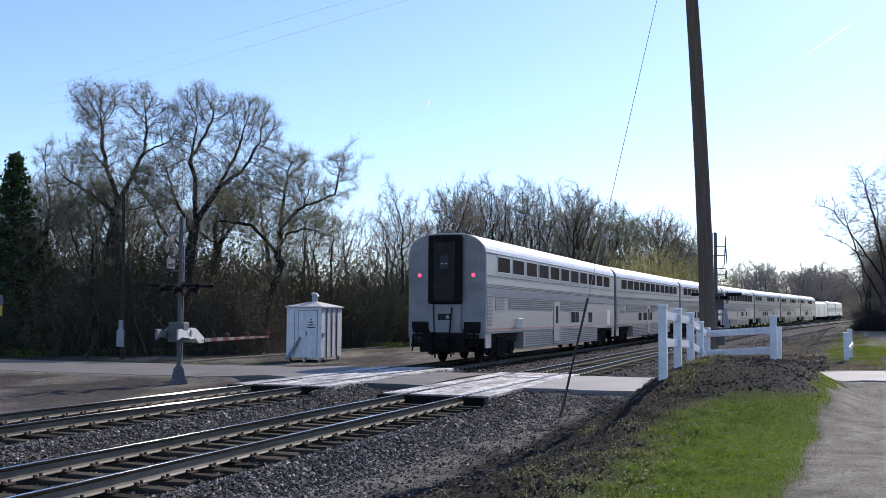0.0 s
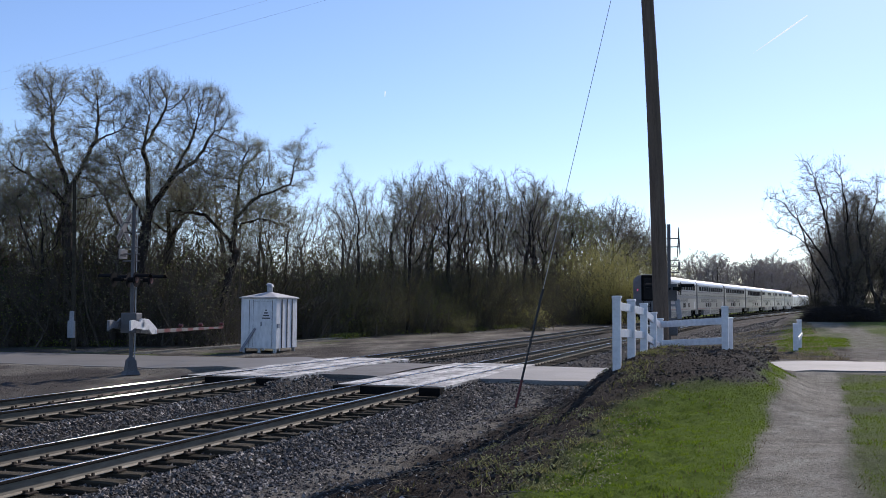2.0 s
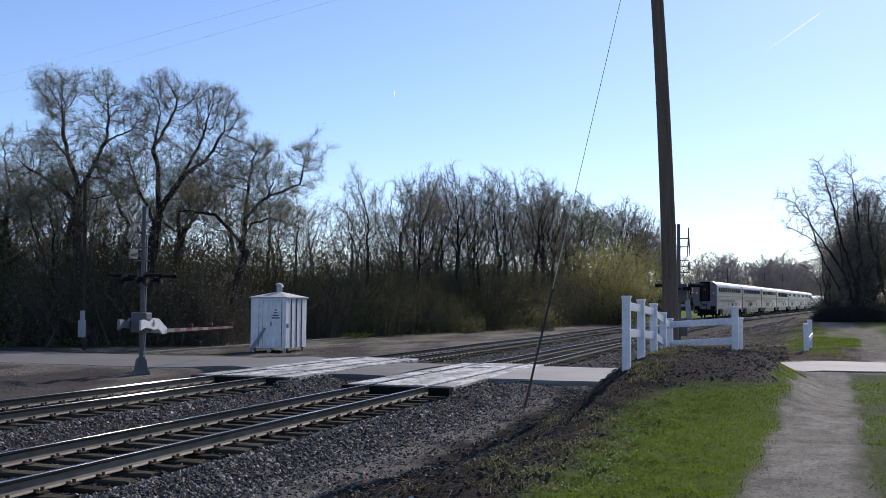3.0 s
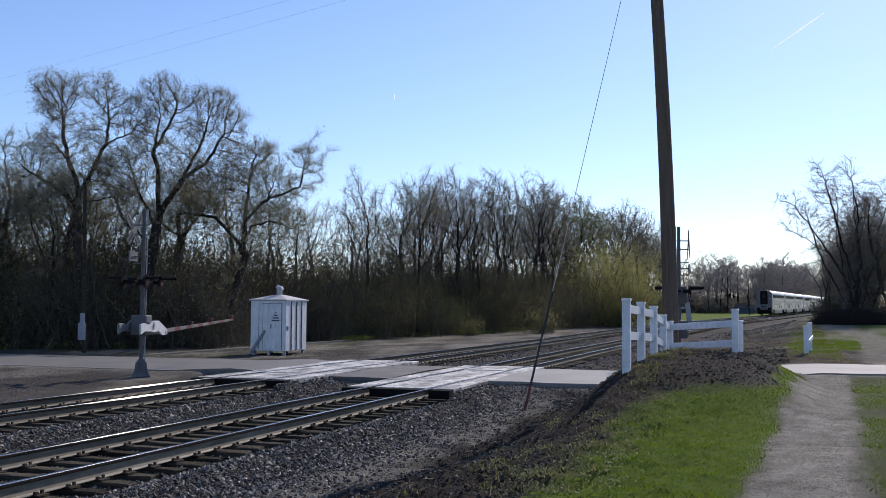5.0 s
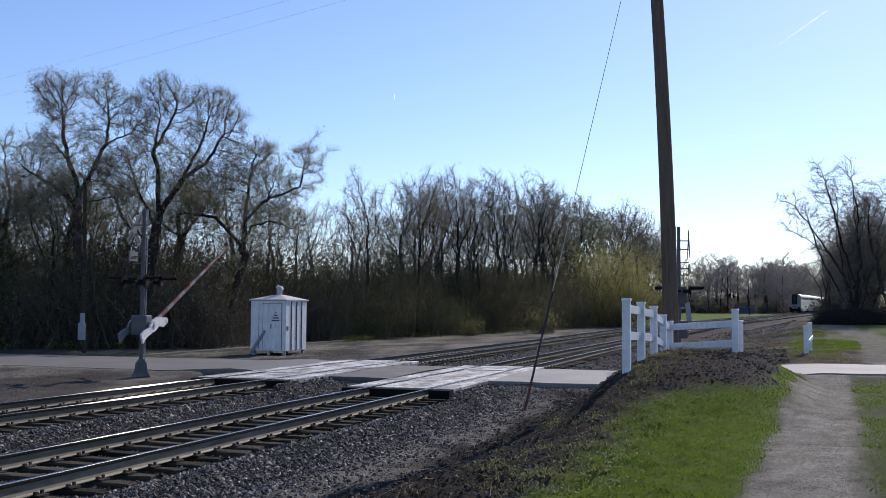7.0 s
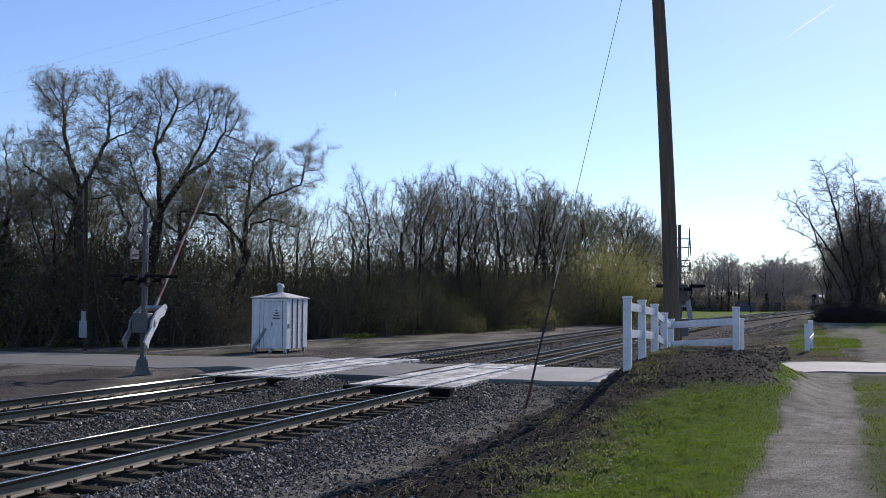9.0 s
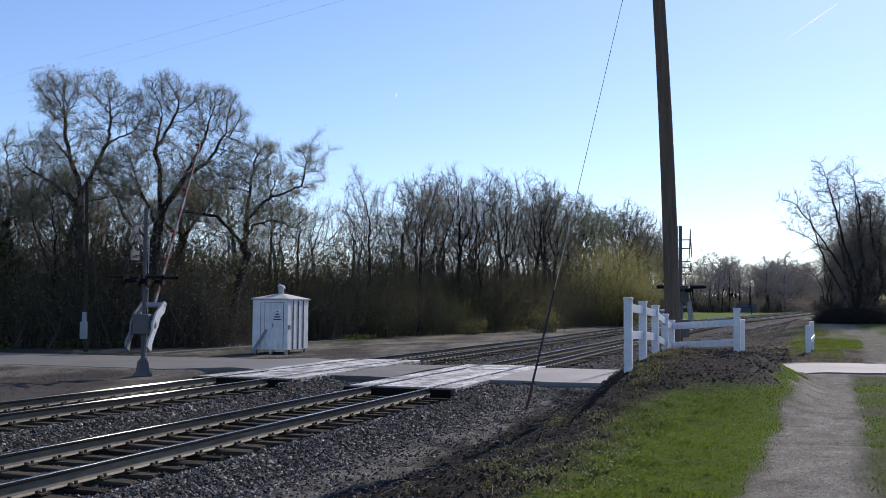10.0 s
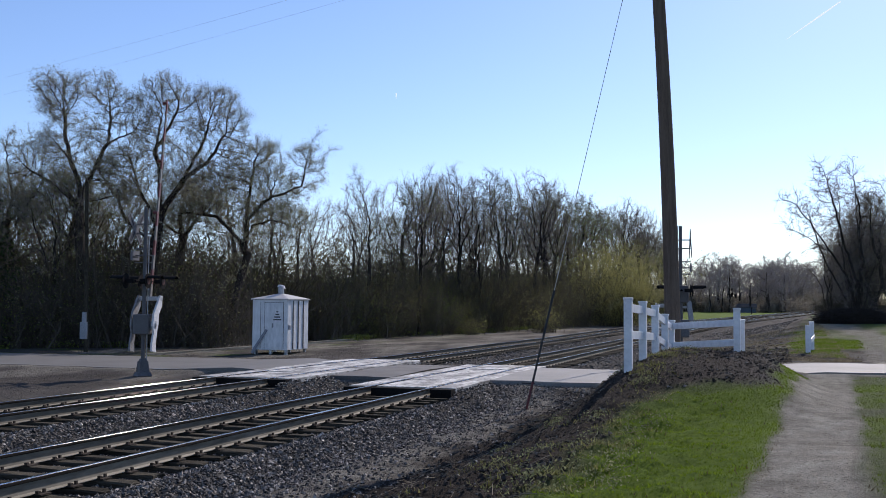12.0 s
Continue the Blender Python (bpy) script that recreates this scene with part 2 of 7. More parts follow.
def wob(x, y, k=1.0, seed=0.0):
    """Soft unevenness between about -1 and 1."""
    x, y = x * k + seed, y * k - seed
    return (np.sin(x * 1.3 + 1.7 * np.sin(y * 0.9)) + np.sin(y * 1.7 + 1.3 * np.sin(x * 1.1 + 2)) + 0.6 * np.sin(x * 3.1 - y * 2.3) + 0.4 * np.sin(x * 5.3 + y * 4.7)) / 3.0


def height(x, y):
    """The ground's height at a place, without the ballast."""
    u = x - bend(y)
    z = np.full(np.shape(u), -0.50) + 0.04 * wob(x, y, 0.7)
    z = z + (0.63 + 0.10 * wob(x, y, 0.25)) * step(-5.2, -2.1, u + 0.35 * wob(x, y, 0.6, 3.0)) * (1 - 0.25 * step(30, 40, y))
    z = z + 0.12 * step(-2.1, 1.0, u) + 0.85 * step(38, 72, y) * step(-4, 3, u)
    z = z + 0.17 * step(-16.0, -18.5, u)
    z = z + (0.045 * wob(x, y, 3.3, 1.0) + 0.07 * wob(x, y, 6.6, 2.0)) * step(-6.0, -5.0, u) * (1 - step(-1.2, 0.0, u)) * (1 - step(50, 60, y))
    z = z + (0.05 * wob(x, y, 1.4, 8.0) + 0.03 * wob(x, y, 3.9, 3.0)) * (step(-17.0, -19.0, u) * step(-34, -31, u) + step(32, 34, y) * (1 - step(55, 60, y)) * step(-6, -5, u) * (1 - step(0.5, 2, u)))
    r = on_road(x, y)
    level = -0.05 - 0.17 * step(-15.5, -19.5, x) + 0.31 * step(-3, 1.2, x)
    z = z * (1 - r) + (level - 0.06 * step(-19, -15.5, x) * (1 - step(-1, 1, x))) * r
    # the bank of earth beside the road
    kept = 1 - step(road_half(x) + 0.5, road_half(x) - 0.1, np.abs(y - road_mid(x)))
    z = z + (0.97 + 0.07 * wob(x, y, 1.6, 5.0) - z) * mound(x, y) * kept
    return z + rise(y)


def ballast(x, y):
    """The height of the ballast, or a deep value where there is none."""
    u = x - bend(y)
    z = np.full(np.shape(u), -9.0)
    for c in (XA, XB):
        d = np.abs(u - c)
        z = np.maximum(z, LIFT[c] - 0.24 - 0.03 * (1 - step(1.28, 1.36, d)) - np.maximum(0, d - 1.55) * 0.48)
        banked = step(22.0, 22.6, y) * (1 - step(33.4, 34.2, y)) * step(1.30, 1.36, d)
        z = np.maximum(z, LIFT[c] - 0.27 + banked * 0.18 - np.maximum(0, d - 1.45) * 0.5)
    z = np.where((u > XA) & (u < XB), np.maximum(z, -0.42), z)
    return np.where(z < -0.9, -9.0, z + rise(y))


def ground_at(x, y):
    return float(np.maximum(height(np.array(x, float), np.array(y, float)), ballast(np.array(x, float), np.array(y, float))))


# ---- ground ----
def path_mid(y):
    near = 0.23 + (y - 9.7) * 0.057
    far = np.interp(y, [34, 50, 55, 58.5, 61.5, 65, 72, 84], [3.45, 4.55, 4.6, 4.3, 3.7, 3.45, 3.0, 2.2])
    return np.where(y < 31, near, far)


def cover(x, y):
    """How much grass, stones and worn path lie at a place."""
    u = x - bend(y)
    w = wob(x, y, 1.1, 4.0)
    path = 1 - step(0.37, 0.62, np.abs(x - path_mid(y)) / (1 + 0.85 * step(31, 36, y)) + 0.09 * w)
    path = path * (1 - step(78, 84, y)) * (1 - 0.22 * step(19, 25, y) * (1 - step(27, 31, y)) - 0.46 * step(33, 36, y))
    grass = step(-2.55, -1.85, x + 0.3 * w - 0.012 * (y - 9)) * (1 - step(0.28, 0.60, mound(x, y) + 0.14 * w - 0.14 * (x + 1.3))) * (1 - step(24 + 2.4 * step(0.6, 1.4, x), 26 + 1.6 * step(0.6, 1.4, x), y))
    beyond = step(43.8, 46.8, y + 0.9 * w) * (1 - 0.45 * step(54, 58, y) * (1 - step(4.6, 5.2, x))) * step(-0.35, 0.35, x - 0.25 - 0.042 * (y - 44) + 0.45 * w)
    field = step(120, 150, y) * (1 - step(-19, -16.5, u)) + step(46, 64, y) * step(5.2, 6.4, x + 0.5 * w)
    grass = np.maximum(np.maximum(grass, beyond * 0.74), field)
    grass = grass * (1 - (0.46 + 0.28 * wob(x, y, 0.9, 11.0)) * step(0.0, 0.5, x - path_mid(y)) * (1 - step(30, 34, y)))
    weeds = 0.5 * step(-21, -24, u) * step(0.1, 0.6, w) * step(36, 38, y) * (1 - on_road(x, y))
    grass = np.maximum(grass, weeds) * (1 - path)
    stones = step(-9.0, -0.95, ballast(x, y)) * (ballast(x, y) > height(x, y) - 0.02)
    road_edge = 1 - step(road_half(x), road_half(x) + 0.9, np.abs(y - road_mid(x)) + 0.25 * w)
    sand = 0.5 * step(-6.5, -6.1, u) * (1 - step(-5.3, -4.7, u + 0.5 * wob(x, y, 0.8, 9.0))) * step(-0.35, 0.25, wob(x, y, 1.7, 6.0) + 0.2) * (1 - step(24, 26, y))
    yard = (0.45 + 0.2 * step(40, 55, y)) * step(-0.1 - 0.5 * step(40, 55, y), 0.6, wob(x * 1.1, y * 0.35, 1.0, 2.0)) * step(-15.4, -16.8, u) * (1 - step(-30, -36, x)) * (1 - step(110, 140, y))
    bank = 0.30 * step(-0.2, 0.6, wob(x, y * 0.6, 0.9, 7.0)) * step(-6.4, -5.6, u) * step(33, 36, y) * (1 - step(110, 140, y))
    sand = np.maximum(sand, np.maximum(yard, bank))
    soil = step(-5.4, -4.7, u + 0.5 * wob(x, y, 0.8, 9.0)) * (1 - step(-1.0, 0.4, u)) * (1 - step(26, 34, y)) * (1 - grass)
    soil = np.maximum(soil, 0.8 * step(35.5, 37, y) * (1 - step(44, 47, y)) * step(-0.6, 0.6, x + 0.4 * w) * (1 - path) * (1 - grass))
    return np.clip(grass * (1 - road_edge), 0, 1), np.clip(stones, 0, 1), np.clip(np.maximum(np.maximum(path, sand), road_edge * 0.6), 0, 1), np.clip(soil, 0, 1)


def ground_material():
    m, n, l, b = nodes_of("ground_earth")
    tc = n.new("ShaderNodeTexCoord")
    at = n.new("ShaderNodeAttribute")
    at.attribute_name = "cover"
    sp = n.new("ShaderNodeSeparateColor")
    l.new(at.outputs["Color"], sp.inputs["Color"])
    co = tc.outputs["Object"]
    big, mid = noise_node(n, l, co, 0.35), noise_node(n, l, co, 2.2, 6)
    fine, grit = noise_node(n, l, co, 14, 8, 0.7), noise_node(n, l, co, 55, 4, 0.7)
    earth = mix(n, l, 0.5, ramp(n, l, big, [(0.3, (0.045, 0.041, 0.036)), (0.7, (0.125, 0.113, 0.100))]), ramp(n, l, fine, [(0.32, (0.018, 0.0155, 0.013)), (0.7, (0.145, 0.13, 0.116))]))
    soil = mix(n, l, 0.55, ramp(n, l, mid, [(0.3, (0.022, 0.018, 0.015)), (0.7, (0.056, 0.046, 0.038))]), ramp(n, l, fine, [(0.35, (0.010, 0.008, 0.007)), (0.72, (0.085, 0.070, 0.056))]))
    earth = mix(n, l, at.outputs["Alpha"], earth, soil)
    turf = mix(n, l, 0.5, ramp(n, l, mid, [(0.3, (0.06, 0.098, 0.010)), (0.7, (0.118, 0.178, 0.018))]), ramp(n, l, fine, [(0.3, (0.05, 0.078, 0.009)), (0.72, (0.14, 0.20, 0.025))]))
    rock = ramp(n, l, grit, [(0.32, (0.02, 0.019, 0.018)), (0.68, (0.105, 0.098, 0.09))])
    track = mix(n, l, 0.5, ramp(n, l, mid, [(0.34, (0.16, 0.147, 0.118)), (0.66, (0.50, 0.475, 0.39))]), ramp(n, l, grit, [(0.36, (0.10, 0.09, 0.07)), (0.64, (0.45, 0.41, 0.34))]))
    c = mix(n, l, sp.outputs["Red"], earth, turf)
    c = mix(n, l, sp.outputs["Green"], c, rock)
    speck = noise_node(n, l, co, 22, 3, 0.55)
    track = mix(n, l, ramp(n, l, speck, [(0.34, (0.45, 0.45, 0.45)), (0.46, (0.0, 0.0, 0.0))]), track, (0.07, 0.06, 0.045))
    c = mix(n, l, sp.outputs["Blue"], c, track)
    l.new(c, b.inputs["Base Color"])
    b.inputs["Roughness"].default_value = 0.95
    b.inputs["Specular IOR Level"].default_value = 0.05
    add = n.new("ShaderNodeMath")
    l.new(fine, add.inputs[0])
    l.new(grit, add.inputs[1])
    bp = n.new("ShaderNodeBump")
    bp.inputs["Strength"].default_value, bp.inputs["Distance"].default_value = 0.8, 0.07
    l.new(add.outputs[0], bp.inputs["Height"])
    l.new(bp.outputs["Normal"], b.inputs["Normal"])
    return m


def build_ground():
    def spaced(*runs):
        return np.unique(np.concatenate([np.arange(a, b, d) for a, b, d in runs] + [np.array([runs[-1][1]])]))
    xs = spaced((-1800, -300, 150), (-300, -80, 20), (-80, -34, 2.5), (-34, -17, 0.4), (-17, 3, 0.16), (3, 12, 0.6), (12, 60, 4), (60, 300, 20), (300, 1800, 150))
    ys = spaced((-200, -20, 20), (-20, 4, 2), (4, 34, 0.16), (34, 60, 0.3), (60, 170, 3), (170, 400, 12), (400, 3000, 130))
    X, Y = np.meshgrid(xs, ys)
    H, B = height(X, Y), ballast(X, Y)
    r = on_road(X, Y)
    Z = np.where(r > 0.02, np.minimum(np.maximum(H, B), np.maximum(H, -0.10 - 0.135 * step(-15.5, -19.5, X) + 0.31 * step(-3, 1.2, X))) * r + np.maximum(H, B) * (1 - r), np.maximum(H, B))
    nx, ny = len(xs), len(ys)
    i = (np.arange(ny - 1)[:, None] * nx + np.arange(nx - 1)[None, :]).ravel()
    me = mesh_from("ground", np.stack([X, Y, Z], -1).reshape(-1, 3), np.stack([i, i + 1, i + nx + 1, i + nx], -1), [ground_material()], True)
    at = me.attributes.new("cover", "FLOAT_COLOR", "POINT")
    g, s, p, d = cover(X, Y)
    at.data.foreach_set("color", np.stack([g, s, p, d], -1).astype(np.float32).ravel())
    tagged(new("ground", me), "dark bare earth, mown grass and gravel beside a railway", "ground", kind="structure")


def road_top(x):
    return -0.012 - 0.20 * step(-15.5, -19.5, x) + 0.31 * step(-3, 1.2, x)


def road_strip(name, x0, x1, label, material=ASPHALT):
    xs = np.linspace(x0, x1, max(3, int(abs(x1 - x0) / 0.8)))
    rows = []
    for x in xs:
        y = float(road_mid(x))
        z = float(road_top(x))
        ragged = 0.12 * math.sin(x * 2.7) + 0.07 * math.sin(x * 7.3 + 1)
        half = float(road_half(x))
        a, b = y - half + ragged, y + half + 0.1 * math.sin(x * 3.1 + 2)
        rows.append([(x, a, z - 0.25), (x, a, z), (x, a + 0.9, z + 0.015), (x, y, z + 0.04), (x, b - 0.9, z + 0.015), (x, b, z), (x, b, z - 0.25)])
    v = np.array(rows).reshape(-1, 3)
    k = 7
    f = [(r * k + j, (r + 1) * k + j, (r + 1) * k + j + 1, r * k + j + 1) for r in range(len(xs) - 1) for j in range(k - 1)]
    f = [q if x1 > x0 else q[::-1] for q in f]
    ob = new(name, mesh_from(name, v, np.array(f), [material]))
    return tagged(ob, label, "road", kind="structure")


build_ground()
road_strip("road_near", XB + 1.36, 40.0, "pale worn asphalt road leading up to the level crossing", PALE_ROAD)
road_strip("road_middle", XA + 1.36, XB - 1.36, "dirty worn asphalt between the two railway tracks", DIRTY_ASPHALT)
road_strip("road_far", -120.0, XA - 1.36, "pale asphalt road beyond the railway tracks")


# ---- railway tracks ----
def rail_mesh():
    """One rail along the whole line, its head's centre at x = 0."""
    half = [(0.0, 0.0), (0.028, -0.0015), (0.0325, -0.004), (0.0351, -0.0070), (0.036, -0.014), (0.036, -0.036), (0.010, -0.052), (0.009, -0.135), (0.024, -0.160), (0.075, -0.172), (0.075, -0.180)]
    ring = [(-x, z) for x, z in reversed(half[1:])] + half
    ys = np.concatenate([np.arange(-25, 48, 1.0), np.arange(48, 160, 2.0), np.arange(160, 900, 8.0)])
    k = len(ring)
    dx = bend(ys)
    up = rise(ys)
    v = np.array([[(dx[i] + x, y, z + up[i]) for x, z in ring] for i, y in enumerate(ys)]).reshape(-1, 3)
    f, idx = [], []
    foot, web = {0, 1, k - 3, k - 2}, {2, 3, k - 4, k - 5}
    edge = {k // 2 - 3, k // 2 + 2}
    top = set(range(k // 2 - 3, k // 2 + 3))
    for r in range(len(ys) - 1):
        for j in range(k):
            f.append((r * k + (j + 1) % k, (r + 1) * k + (j + 1) % k, (r + 1) * k + j, r * k + j))
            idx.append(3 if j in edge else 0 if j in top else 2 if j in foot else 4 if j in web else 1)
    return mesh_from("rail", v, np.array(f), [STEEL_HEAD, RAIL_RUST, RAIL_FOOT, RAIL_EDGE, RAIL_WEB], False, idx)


def tie_mesh(seed):
    rnd = random.Random(seed)
    bm = bmesh.new()
    box(bm, -1.3, -0.108, -0.36, 1.3, 0.108, -0.19, 0.014)
    bmesh.ops.subdivide_edges(bm, edges=[q for q in bm.edges if abs(q.verts[0].co.x - q.verts[1].co.x) > 2], cuts=5)
    sag = rnd.uniform(-0.02, 0.02)
    for v in bm.verts:
        v.co += Vector((rnd.uniform(-0.035, 0.035), rnd.uniform(-0.012, 0.012) + sag * v.co.x, rnd.uniform(-0.012, 0.004)))
    return finish("tie", bm, TIE_WOOD)


def many_boxes(name, boxes, material):
    """One mesh of plain blocks: (centre, size, heading) rows as arrays."""
    c, s, a = (np.asarray(q, dtype=float) for q in boxes)
    unit = np.array([(-1, -1, -1), (1, -1, -1), (1, 1, -1), (-1, 1, -1), (-1, -1, 1), (1, -1, 1), (1, 1, 1), (-1, 1, 1)]) * 0.5
    v = unit[None] * s[:, None, :]
    ca, sa = np.cos(a)[:, None], np.sin(a)[:, None]
    v = np.stack([v[..., 0] * ca - v[..., 1] * sa, v[..., 0] * sa + v[..., 1] * ca, v[..., 2]], -1) + c[:, None, :]
    quads = np.array([(0, 3, 2, 1), (4, 5, 6, 7), (0, 1, 5, 4), (1, 2, 6, 5), (2, 3, 7, 6), (3, 0, 4, 7)])
    f = (np.arange(len(c)) * 8)[:, None, None] + quads[None]
    return mesh_from(name, v.reshape(-1, 3), f.reshape(-1, 4), [material])


TIE_STEP = 0.53


def build_tracks():
    rail, ties = rail_mesh(), [tie_mesh(i) for i in range(8)]
    rnd = random.Random(4)
    for c, label in ((XB, "ballasted railway track with polished rails on timber ties"), (XA, "second railway track with polished rails on timber ties")):
        track = thing("railway_track", pose(c, 0, LIFT[c]), label, "railway track", "railway tracks", "structure")
        for side in (-1, 1):
            r = new("rail", rail)
            r.parent, r.location = track, (side * GAUGE / 2, 0, 0)
            tagged(r, "steel rail with a polished head and rusty sides")
        near = np.arange(5.0, 80.0, TIE_STEP)
        for y in near:
            t = new("tie", ties[rnd.randrange(8)])
            t.parent = track
            t.location = (float(bend(y)) + rnd.uniform(-0.05, 0.05), float(y) + rnd.uniform(-0.03, 0.03), float(rise(y)) + rnd.uniform(-0.012, 0.006))
            t.rotation_euler = (0, 0, rnd.uniform(-0.02, 0.02) - float(BEND * max(0, y - BEND_FROM)))
        far = np.arange(near[-1] + TIE_STEP, 330.0, TIE_STEP)
        me = many_boxes("far_ties", (np.stack([bend(far), far, rise(far) - 0.275], -1), np.tile((2.6, 0.23, 0.17), (len(far), 1)), np.zeros_like(far)), TIE_WOOD)
        o = new("far_ties", me)
        o.parent = track
        tagged(o, "row of timber ties", kind="stuff")
        # plates and spikes that hold the rails
        rows = [(s * GAUGE / 2, y) for y in np.concatenate([near, far[:150]]) for s in (-1, 1)]
        cs, ss = [], []
        for x, y in rows:
            dx, up = float(bend(y)), float(rise(y))
            cs.append((x + dx, y, up - 0.180)), ss.append((0.34, 0.17, 0.016))
            for e in (-0.10, 0.10):
                cs.append((x + dx + e, y + (0.05 if e > 0 else -0.05), up - 0.150)), ss.append((0.03, 0.03, 0.035))
                cs.append((x + dx + e * 1.02, y - (0.05 if e > 0 else -0.05), up - 0.158)), ss.append((0.04, 0.045, 0.03))
        o = new("tie_plates", many_boxes("tie_plates", (cs, ss, np.zeros(len(cs))), PLATE_RUST))
        o.parent = track
        tagged(o, "rusty tie plates and spikes", kind="stuff")


build_tracks()


# Near-black for the end stops: the shadow in the gap is in the colour.
GAP_BLACK = surface("shadow_gap_black", (0.006, 0.006, 0.006), (0.02, 0.019, 0.018), rough=0.9, spec=0.05)


def build_crossing():
    """Concrete panels between and beside the rails, each a slab of its own."""
    rnd = random.Random(9)

    panel, n, l, b = nodes_of("stained_crossing_concrete")
    tc, mp, info, add = n.new("ShaderNodeTexCoord"), n.new("ShaderNodeMapping"), n.new("ShaderNodeObjectInfo"), n.new("ShaderNodeVectorMath")
    add.operation = "ADD"
    l.new(tc.outputs["Object"], add.inputs[0])
    l.new(info.outputs["Location"], add.inputs[1])
    mp.inputs["Scale"].default_value = (1.6, 0.5, 1)
    l.new(add.outputs[0], mp.inputs["Vector"])
    co = mp.outputs["Vector"]
    stain, grime, grit = noise_node(n, l, co, 1.3, 6, 0.65), noise_node(n, l, co, 4.5, 6, 0.7), noise_node(n, l, add.outputs[0], 26, 6, 0.7)
    c = mix(n, l, 0.25, ramp(n, l, stain, [(0.38, (0.13, 0.122, 0.11)), (0.49, (0.40, 0.387, 0.355)), (0.60, (0.78, 0.76, 0.71))]), ramp(n, l, grit, [(0.3, (0.16, 0.15, 0.135)), (0.7, (0.62, 0.60, 0.555))]))
    c = mix(n, l, ramp(n, l, grime, [(0.38, (0.85, 0.85, 0.85)), (0.48, (0.0, 0.0, 0.0))]), c, (0.085, 0.078, 0.068))
    l.new(c, b.inputs["Base Color"])
    b.inputs["Roughness"].default_value, b.inputs["Specular IOR Level"].default_value = 0.6, 0.25
    bp = n.new("ShaderNodeBump")
    bp.inputs["Strength"].default_value, bp.inputs["Distance"].default_value = 0.5, 0.02
    l.new(grit, bp.inputs["Height"])
    l.new(bp.outputs["Normal"], b.inputs["Normal"])

    def slab(width, long):
        bm = bmesh.new()
        box(bm, -width / 2, -long / 2, -0.16, width / 2, long / 2, 0, 0.012)
        return finish("crossing_panel", bm, panel)
    long = 2.44
    inner, outer = slab(1.28, long - 0.02), slab(0.52, long - 0.02)
    for c, y0, n in ((XB, 22.65, 4), (XA, 23.35, 4)):
        top = thing("crossing_surface", pose(c, y0, LIFT[c]), "pale concrete panels of a level crossing between the rails", "level crossing", "crossing surfaces", "structure")
        # Timber stops, blackened to stand for the dark void below the panels.
        for y in (-0.17, n * long + 0.17):
            for a, b in ((-0.64, 0.64), (-1.34, -0.83), (0.83, 1.34)):
                bm = bmesh.new()
                box(bm, a, y - 0.165, -0.34, b, y + 0.165, -0.02, 0.015)
                part("end_timber", bm, GAP_BLACK, top, "black timber stop coloured as the shadowed gap at the end of the panels")
        for i in range(n):
            for me, x in ((inner, 0.0), (outer, -1.085), (outer, 1.085)):
                p = new("crossing_panel", me)
                p.parent, p.location = top, (x, (i + 0.5) * long, -0.004 + rnd.uniform(-0.010, 0.006))
                p.rotation_euler = (rnd.uniform(-0.005, 0.005), rnd.uniform(-0.007, 0.007), rnd.uniform(-0.003, 0.003))


build_crossing()


# ---- trees ----
def tubes(p0, p1, r0, r1, k):
    """Open tubes round many straight pieces at once."""
    d = p1 - p0
    d = d / np.maximum(np.linalg.norm(d, axis=1, keepdims=True), 1e-6)
    ref = np.where(np.abs(d[:, 2:3]) < 0.9, np.array([[0, 0, 1.0]]), np.array([[1.0, 0, 0]]))
    a = np.cross(d, ref)
    a /= np.linalg.norm(a, axis=1, keepdims=True)
    b = np.cross(d, a)
    ang = np.arange(k) * 2 * np.pi / k
    ring = np.cos(ang)[None, :, None] * a[:, None] + np.sin(ang)[None, :, None] * b[:, None]
    v = np.stack([p0[:, None] + ring * r0[:, None, None], p1[:, None] + ring * r1[:, None, None]], 1)
    j = np.arange(k)
    q = np.stack([j, (j + 1) % k, k + (j + 1) % k, k + j], -1)
    f = (np.arange(len(p0)) * 2 * k)[:, None, None] + q[None]
    return v.reshape(-1, 3), f.reshape(-1, 4)


def flakes(rng, at, size):
    """Small leaf-like quads turned at random, one at each place."""
    n = len(at)
    a = rng.normal(size=(n, 3))
    a /= np.linalg.norm(a, axis=1, keepdims=True)
    b = np.cross(a, rng.normal(size=(n, 3)))
    b /= np.maximum(np.linalg.norm(b, axis=1, keepdims=True), 1e-6)
    s = size * rng.uniform(0.6, 1.4, (n, 1))
    a, b = a * s, b * s * 0.6
    v = np.stack([at - a, at - b, at + a, at + b], 1).reshape(-1, 3)
    return v, np.arange(4 * n).reshape(-1, 4)


